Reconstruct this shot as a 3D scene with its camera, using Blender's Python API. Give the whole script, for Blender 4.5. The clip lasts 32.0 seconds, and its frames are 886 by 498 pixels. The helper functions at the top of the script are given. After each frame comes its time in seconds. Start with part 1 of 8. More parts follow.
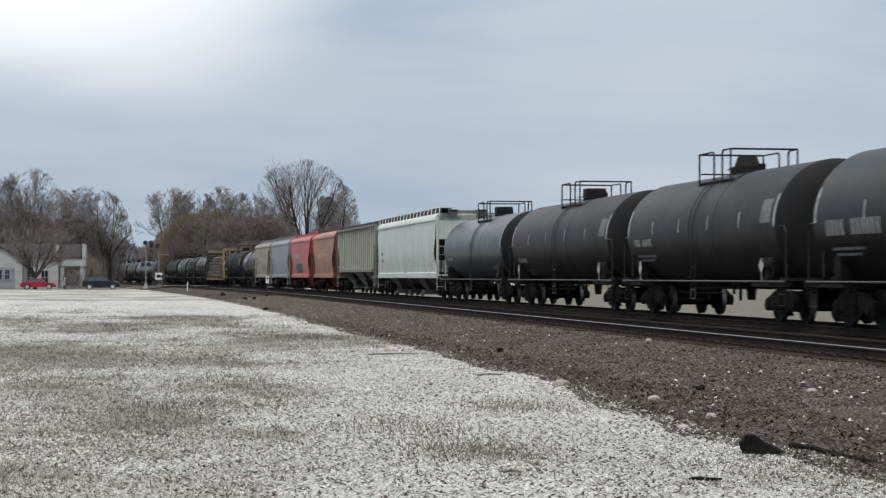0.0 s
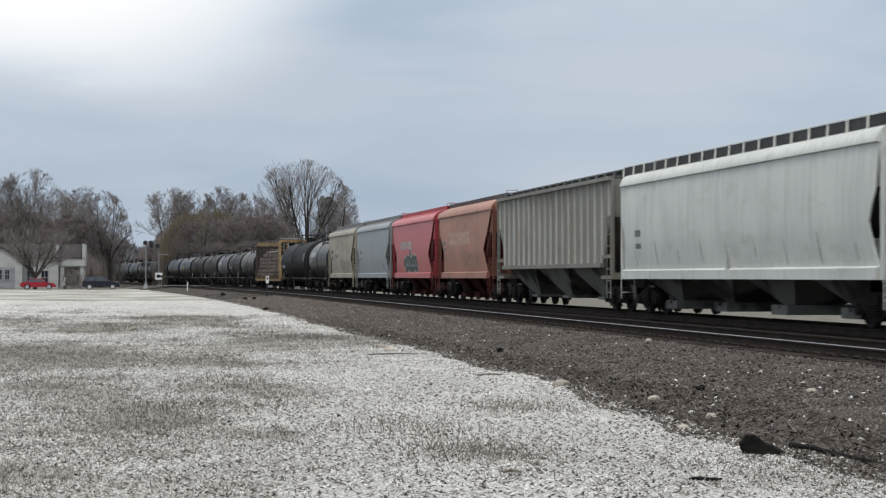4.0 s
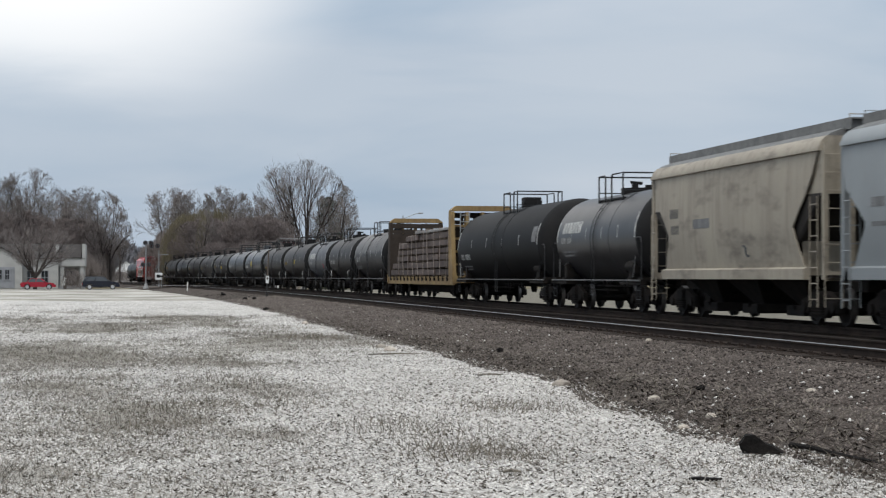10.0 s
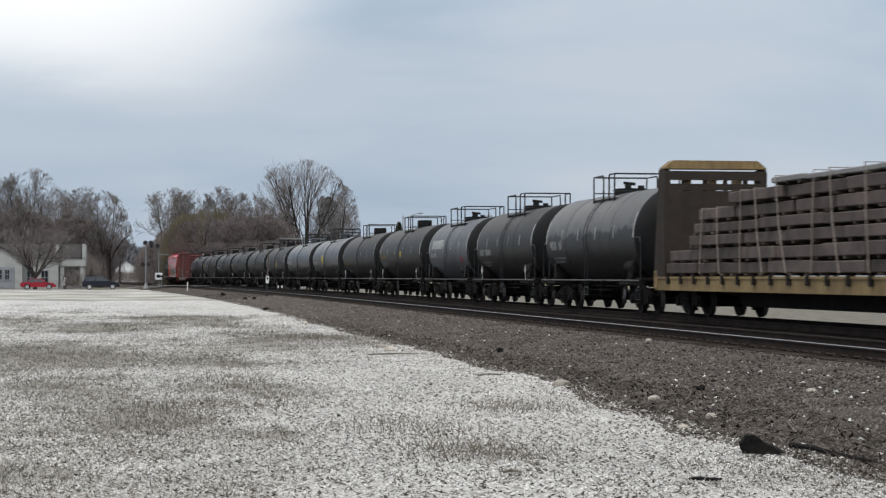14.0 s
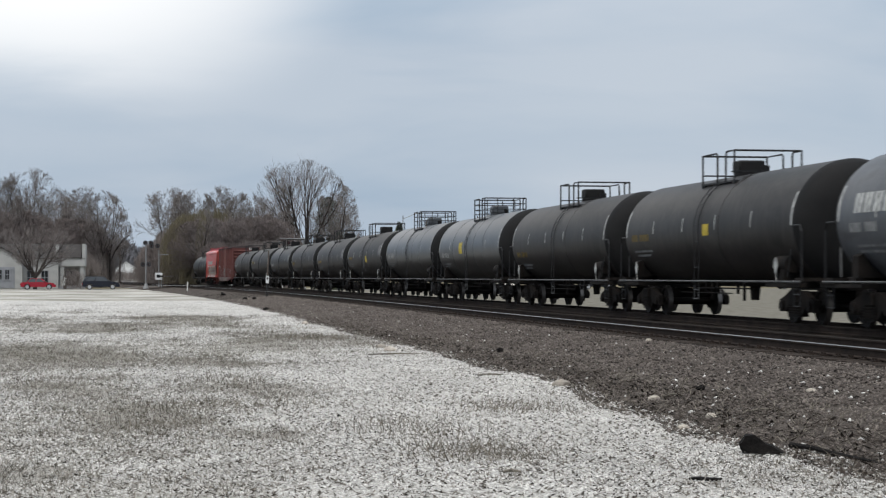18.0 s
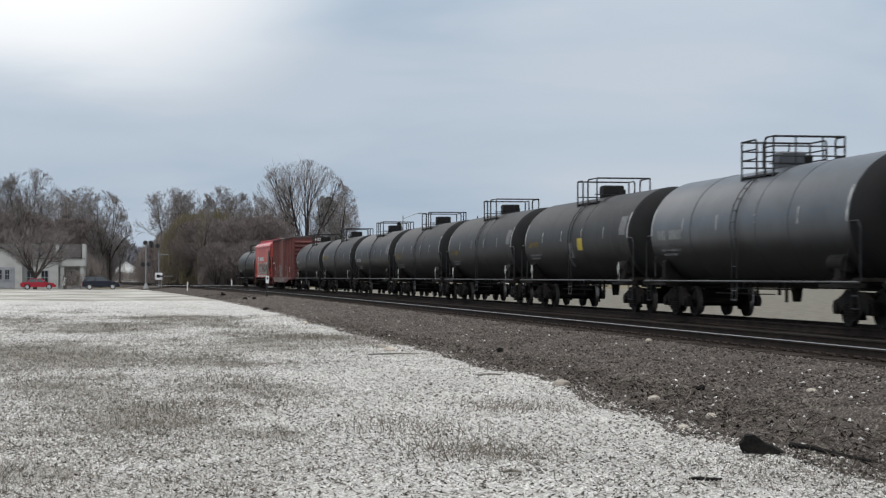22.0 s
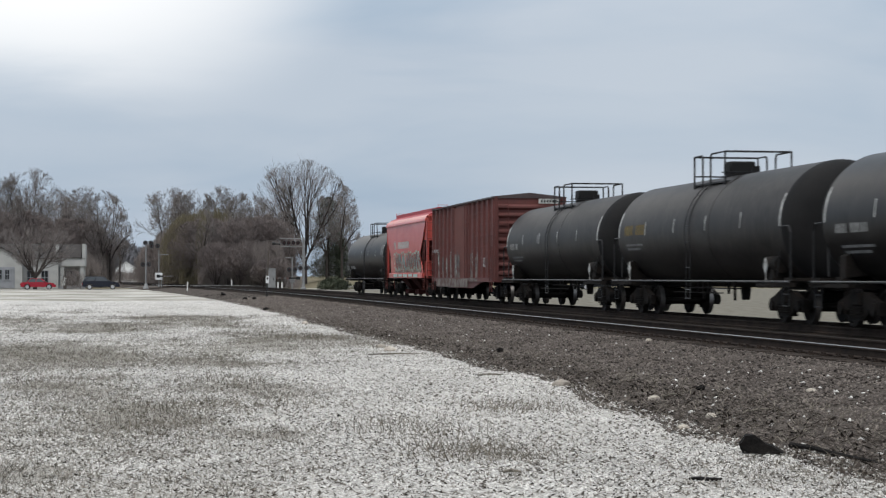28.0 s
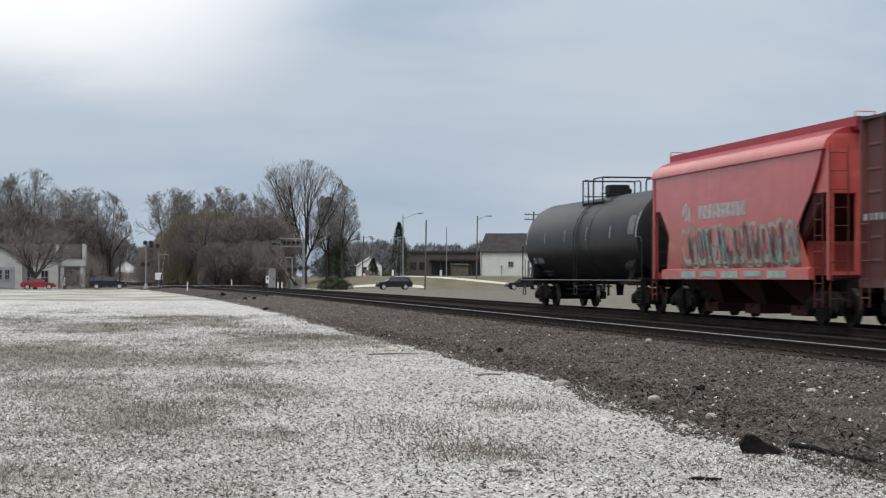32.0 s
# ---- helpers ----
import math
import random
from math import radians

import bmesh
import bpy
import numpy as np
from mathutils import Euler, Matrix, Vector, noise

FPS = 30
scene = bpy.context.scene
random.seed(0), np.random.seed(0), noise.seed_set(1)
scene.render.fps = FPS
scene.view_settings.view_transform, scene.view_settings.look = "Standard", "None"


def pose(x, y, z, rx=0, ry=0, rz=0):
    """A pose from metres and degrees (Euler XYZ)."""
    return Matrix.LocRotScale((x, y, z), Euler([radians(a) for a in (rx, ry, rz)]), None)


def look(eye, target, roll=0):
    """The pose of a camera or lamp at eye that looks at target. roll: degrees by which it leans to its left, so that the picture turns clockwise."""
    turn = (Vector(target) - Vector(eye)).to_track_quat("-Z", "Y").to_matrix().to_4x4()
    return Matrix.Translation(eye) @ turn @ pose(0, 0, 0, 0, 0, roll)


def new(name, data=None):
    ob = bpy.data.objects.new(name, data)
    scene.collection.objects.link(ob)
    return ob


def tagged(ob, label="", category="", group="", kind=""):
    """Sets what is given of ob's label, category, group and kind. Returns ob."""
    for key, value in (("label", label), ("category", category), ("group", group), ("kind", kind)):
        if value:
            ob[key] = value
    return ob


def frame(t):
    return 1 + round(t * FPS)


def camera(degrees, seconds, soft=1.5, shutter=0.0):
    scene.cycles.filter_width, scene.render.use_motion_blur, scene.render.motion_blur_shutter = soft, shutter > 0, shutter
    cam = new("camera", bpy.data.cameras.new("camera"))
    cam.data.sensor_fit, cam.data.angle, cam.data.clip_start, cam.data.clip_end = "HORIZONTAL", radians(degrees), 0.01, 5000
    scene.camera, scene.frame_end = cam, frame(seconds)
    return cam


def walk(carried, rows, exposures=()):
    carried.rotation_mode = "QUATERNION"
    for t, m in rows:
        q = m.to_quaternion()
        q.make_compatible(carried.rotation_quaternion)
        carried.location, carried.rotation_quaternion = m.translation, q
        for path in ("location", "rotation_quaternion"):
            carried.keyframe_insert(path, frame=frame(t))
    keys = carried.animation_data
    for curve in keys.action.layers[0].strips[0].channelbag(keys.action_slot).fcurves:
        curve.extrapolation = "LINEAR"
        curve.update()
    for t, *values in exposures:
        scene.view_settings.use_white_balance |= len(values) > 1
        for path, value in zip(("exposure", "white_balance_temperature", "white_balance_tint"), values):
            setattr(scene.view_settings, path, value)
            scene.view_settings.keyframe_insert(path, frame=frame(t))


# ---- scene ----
# A level crossing seen along a double track: a freight train comes up the far track and passes.
# Plan: x across the tracks, y along them (away from the camera), z up, gravel yard at z = 0.
EYE = (0.0, 0.0, 1.68)
AIM = (171.33, 985.2, 16.53)
cam = camera(26.73, 32.0, soft=1.25, shutter=0.4)
walk(cam, [(0.0, look(EYE, AIM)), (32.0, look(EYE, AIM))])

# ---- light: bright overcast, the sun behind cloud to the left and a little behind the camera ----
SUN_ELEVATION, SUN_BEARING = 62.0, -150.0
world = bpy.data.worlds.new("world")
scene.world = world
world.use_nodes = True
wn, wl = world.node_tree.nodes, world.node_tree.links
wn.clear()


def wnode(kind, **values):
    n = wn.new(kind)
    for key, value in values.items():
        n.inputs[key].default_value = value
    return n


sky = wn.new("ShaderNodeTexSky")
sky.sky_type, sky.sun_disc = "NISHITA", False
sky.sun_elevation, sky.sun_rotation = radians(SUN_ELEVATION), radians(SUN_BEARING)
sky.dust_density = 3.0
coord = wn.new("ShaderNodeTexCoord")
stretch = wn.new("ShaderNodeMapping")
stretch.inputs["Scale"].default_value = (2.6, 2.6, 13.0)
cloud = wnode("ShaderNodeTexNoise", Scale=1.7, Detail=5.0, Roughness=0.5, Distortion=0.3)
ramp = wn.new("ShaderNodeValToRGB")
ramp.color_ramp.elements[0].position, ramp.color_ramp.elements[0].color = 0.36, (0.358, 0.460, 0.576, 1)
ramp.color_ramp.elements[1].position, ramp.color_ramp.elements[1].color = 0.66, (0.502, 0.570, 0.652, 1)
# a thin bright patch in the cloud
to_sun = wn.new("ShaderNodeVectorMath")
to_sun.operation = "DOT_PRODUCT"
e, b = radians(14.0), radians(-2.5)
to_sun.inputs[1].default_value = (math.sin(b) * math.cos(e), math.cos(b) * math.cos(e), math.sin(e))
thin = wn.new("ShaderNodeMapRange")
thin.interpolation_type = "SMOOTHSTEP"
thin.inputs["From Min"].default_value, thin.inputs["From Max"].default_value = 0.9790, 0.9984
thin.inputs["To Min"].default_value, thin.inputs["To Max"].default_value = 0.0, 1.0
glow = wn.new("ShaderNodeMix")
glow.data_type = "RGBA"
glow.inputs["B"].default_value = (1.02, 1.03, 1.03, 1)
mixed = wn.new("ShaderNodeMix")
mixed.data_type = "RGBA"
mixed.inputs["Factor"].default_value = 0.93
dim = wn.new("ShaderNodeVectorMath")
dim.operation = "SCALE"
dim.inputs["Scale"].default_value = 0.1
back = wnode("ShaderNodeBackground", Strength=1.0)
wout = wn.new("ShaderNodeOutputWorld")
wl.new(coord.outputs["Generated"], stretch.inputs["Vector"])
wl.new(stretch.outputs["Vector"], cloud.inputs["Vector"])
wl.new(cloud.outputs["Fac"], ramp.inputs["Fac"])
wl.new(coord.outputs["Generated"], to_sun.inputs[0])
wl.new(to_sun.outputs["Value"], thin.inputs["Value"])
# its lower edge lies along a bank of darker cloud
bank = wn.new("ShaderNodeMapRange")
bank.interpolation_type = "SMOOTHSTEP"
bank.inputs["From Min"].default_value, bank.inputs["From Max"].default_value = 0.082, 0.132
bank.inputs["To Min"].default_value, bank.inputs["To Max"].default_value = 0.15, 1.0
height_ = wn.new("ShaderNodeSeparateXYZ")
ragged = wn.new("ShaderNodeMath")
ragged.operation = "MULTIPLY_ADD"
ragged.inputs[1].default_value = 0.05
level = wn.new("ShaderNodeMath")
level.operation = "SUBTRACT"
level.inputs[1].default_value = 0.025
both = wn.new("ShaderNodeMath")
both.operation = "MULTIPLY"
wl.new(coord.outputs["Generated"], height_.inputs[0])
wl.new(cloud.outputs["Fac"], ragged.inputs[0])
wl.new(height_.outputs["Z"], ragged.inputs[2])
wl.new(ragged.outputs["Value"], level.inputs[0])
wl.new(level.outputs["Value"], bank.inputs["Value"])
wl.new(thin.outputs["Result"], both.inputs[0])
wl.new(bank.outputs["Result"], both.inputs[1])
wl.new(both.outputs["Value"], glow.inputs["Factor"])
# paler cloud low down to the right
pale = wn.new("ShaderNodeMix")
pale.data_type = "RGBA"
pale.inputs["B"].default_value = (0.590, 0.645, 0.708, 1)
e, b = radians(3.2), radians(19.0)
to_pale = wn.new("ShaderNodeVectorMath")
to_pale.operation = "DOT_PRODUCT"
to_pale.inputs[1].default_value = (math.sin(b) * math.cos(e), math.cos(b) * math.cos(e), math.sin(e))
spread = wn.new("ShaderNodeMapRange")
spread.interpolation_type = "SMOOTHSTEP"
spread.inputs["From Min"].default_value, spread.inputs["From Max"].default_value = 0.984, 0.9995
spread.inputs["To Max"].default_value = 0.4
wl.new(coord.outputs["Generated"], to_pale.inputs[0])
wl.new(to_pale.outputs["Value"], spread.inputs["Value"])
wl.new(spread.outputs["Result"], pale.inputs["Factor"])
wl.new(ramp.outputs["Color"], pale.inputs["A"])
wl.new(pale.outputs["Result"], glow.inputs["A"])
wl.new(sky.outputs["Color"], dim.inputs[0])
wl.new(dim.outputs["Vector"], mixed.inputs["A"])
wl.new(glow.outputs["Result"], mixed.inputs["B"])
# an overcast dome is brighter overhead than at the horizon
up = wn.new("ShaderNodeSeparateXYZ")
dome = wnode("ShaderNodeMapRange")
dome.inputs["From Min"].default_value, dome.inputs["From Max"].default_value = 0.12, 1.0
overhead = wn.new("ShaderNodeMix")
overhead.data_type = "RGBA"
overhead.inputs["A"].default_value, overhead.inputs["B"].default_value = (0.998, 1.0, 1.01, 1), (2.92, 2.58, 2.28, 1)
lift = wn.new("ShaderNodeVectorMath")
lift.operation = "MULTIPLY"
wl.new(coord.outputs["Generated"], up.inputs[0])
wl.new(up.outputs["Z"], dome.inputs["Value"])
wl.new(mixed.outputs["Result"], lift.inputs[0])
wl.new(dome.outputs["Result"], overhead.inputs["Factor"])
wl.new(overhead.outputs["Result"], lift.inputs[1])
wl.new(lift.outputs["Vector"], back.inputs["Color"])
wl.new(back.outputs["Background"], wout.inputs["Surface"])

sun = new("sun", bpy.data.lights.new("sun", "SUN"))
sun.data.energy, sun.data.angle, sun.data.color = 1.4, radians(25), (1.0, 0.96, 0.90)
e, b = radians(SUN_ELEVATION), radians(SUN_BEARING)
sun.matrix_world = look((0, 0, 60), (-math.sin(b) * math.cos(e), -math.cos(b) * math.cos(e), 60 - math.sin(e)))
scene.view_settings.exposure = 0.06


# ---- materials ----
def material(name, base, second=None, scale=2.0, rough=0.7, metal=0.0, grain=0.12, grain_scale=40.0, bump=0.15,
             streak=None, streak_amount=0.4, vary=0.0, low=0.35, high=0.65, island=False, world_space=False, spec=None, smear=None, smear_amount=0.5, smear_low=0.52):
    """Two colours in patches, fine grain in value and relief, runs of dirt down the face, a change from piece to piece."""
    m = bpy.data.materials.new(name)
    m.use_nodes = True
    n, l = m.node_tree.nodes, m.node_tree.links
    p = n["Principled BSDF"]
    p.inputs["Roughness"].default_value, p.inputs["Metallic"].default_value = rough, metal
    p.inputs["Specular IOR Level"].default_value = (0.2 if rough >= 0.7 else 0.4) if spec is None else spec
    if world_space:
        geo = n.new("ShaderNodeNewGeometry")
        where = geo.outputs["Position"]
    else:
        where = n.new("ShaderNodeTexCoord").outputs["Object"]
    big = n.new("ShaderNodeTexNoise")
    big.inputs["Scale"].default_value, big.inputs["Detail"].default_value = scale, 6.0
    l.new(where, big.inputs["Vector"])
    r = n.new("ShaderNodeMapRange")
    r.inputs["From Min"].default_value, r.inputs["From Max"].default_value = low, high
    l.new(big.outputs["Fac"], r.inputs["Value"])
    mix = n.new("ShaderNodeMix")
    mix.data_type = "RGBA"
    mix.inputs["A"].default_value = (*base, 1)
    mix.inputs["B"].default_value = (*(second or [c * 0.75 for c in base]), 1)
    l.new(r.outputs["Result"], mix.inputs["Factor"])
    colour = mix.outputs["Result"]
    if streak:
        mp = n.new("ShaderNodeMapping")
        mp.inputs["Scale"].default_value = (5.0, 5.0, 0.35)
        l.new(where, mp.inputs["Vector"])
        runs = n.new("ShaderNodeTexNoise")
        runs.inputs["Scale"].default_value, runs.inputs["Detail"].default_value = 1.6, 5.0
        l.new(mp.outputs["Vector"], runs.inputs["Vector"])
        rr = n.new("ShaderNodeMapRange")
        rr.inputs["From Min"].default_value, rr.inputs["From Max"].default_value = 0.48, 0.75
        rr.inputs["To Max"].default_value = streak_amount
        l.new(runs.outputs["Fac"], rr.inputs["Value"])
        sm = n.new("ShaderNodeMix")
        sm.data_type = "RGBA"
        l.new(rr.outputs["Result"], sm.inputs["Factor"])
        l.new(colour, sm.inputs["A"])
        sm.inputs["B"].default_value = (*streak, 1)
        colour = sm.outputs["Result"]
    if smear:
        # blotches of dirt, longer than they are high
        mp = n.new("ShaderNodeMapping")
        mp.inputs["Scale"].default_value = (0.9, 0.55, 1.7)
        l.new(where, mp.inputs["Vector"])
        spots = n.new("ShaderNodeTexNoise")
        spots.inputs["Scale"].default_value, spots.inputs["Detail"].default_value, spots.inputs["Roughness"].default_value = 1.1, 8.0, 0.62
        l.new(mp.outputs["Vector"], spots.inputs["Vector"])
        rr = n.new("ShaderNodeMapRange")
        rr.inputs["From Min"].default_value, rr.inputs["From Max"].default_value = smear_low, smear_low + 0.16
        rr.inputs["To Max"].default_value = smear_amount
        l.new(spots.outputs["Fac"], rr.inputs["Value"])
        sm = n.new("ShaderNodeMix")
        sm.data_type = "RGBA"
        l.new(rr.outputs["Result"], sm.inputs["Factor"])
        l.new(colour, sm.inputs["A"])
        sm.inputs["B"].default_value = (*smear, 1)
        colour = sm.outputs["Result"]
    fine = n.new("ShaderNodeTexNoise")
    fine.inputs["Scale"].default_value, fine.inputs["Detail"].default_value = grain_scale, 3.0
    l.new(where, fine.inputs["Vector"])
    g = n.new("ShaderNodeMapRange")
    g.inputs["From Min"].default_value, g.inputs["From Max"].default_value = 0.25, 0.75
    g.inputs["To Min"].default_value, g.inputs["To Max"].default_value = 1 - grain, 1 + grain
    l.new(fine.outputs["Fac"], g.inputs["Value"])
    factor = g.outputs["Result"]
    if vary:
        src = n.new("ShaderNodeNewGeometry").outputs["Random Per Island"] if island else n.new("ShaderNodeObjectInfo").outputs["Random"]
        v = n.new("ShaderNodeMapRange")
        v.inputs["To Min"].default_value, v.inputs["To Max"].default_value = 1 - vary, 1 + vary
        l.new(src, v.inputs["Value"])
        t = n.new("ShaderNodeMath")
        t.operation = "MULTIPLY"
        l.new(factor, t.inputs[0])
        l.new(v.outputs["Result"], t.inputs[1])
        factor = t.outputs["Value"]
    s = n.new("ShaderNodeVectorMath")
    s.operation = "SCALE"
    l.new(colour, s.inputs[0])
    l.new(factor, s.inputs["Scale"])
    l.new(s.outputs["Vector"], p.inputs["Base Color"])
    if bump:
        bp = n.new("ShaderNodeBump")
        bp.inputs["Strength"].default_value, bp.inputs["Distance"].default_value = bump, 0.02
        l.new(fine.outputs["Fac"], bp.inputs["Height"])
        l.new(bp.outputs["Normal"], p.inputs["Normal"])
    return m


DIRT = (0.05, 0.043, 0.036)
RUST = (0.12, 0.055, 0.03)
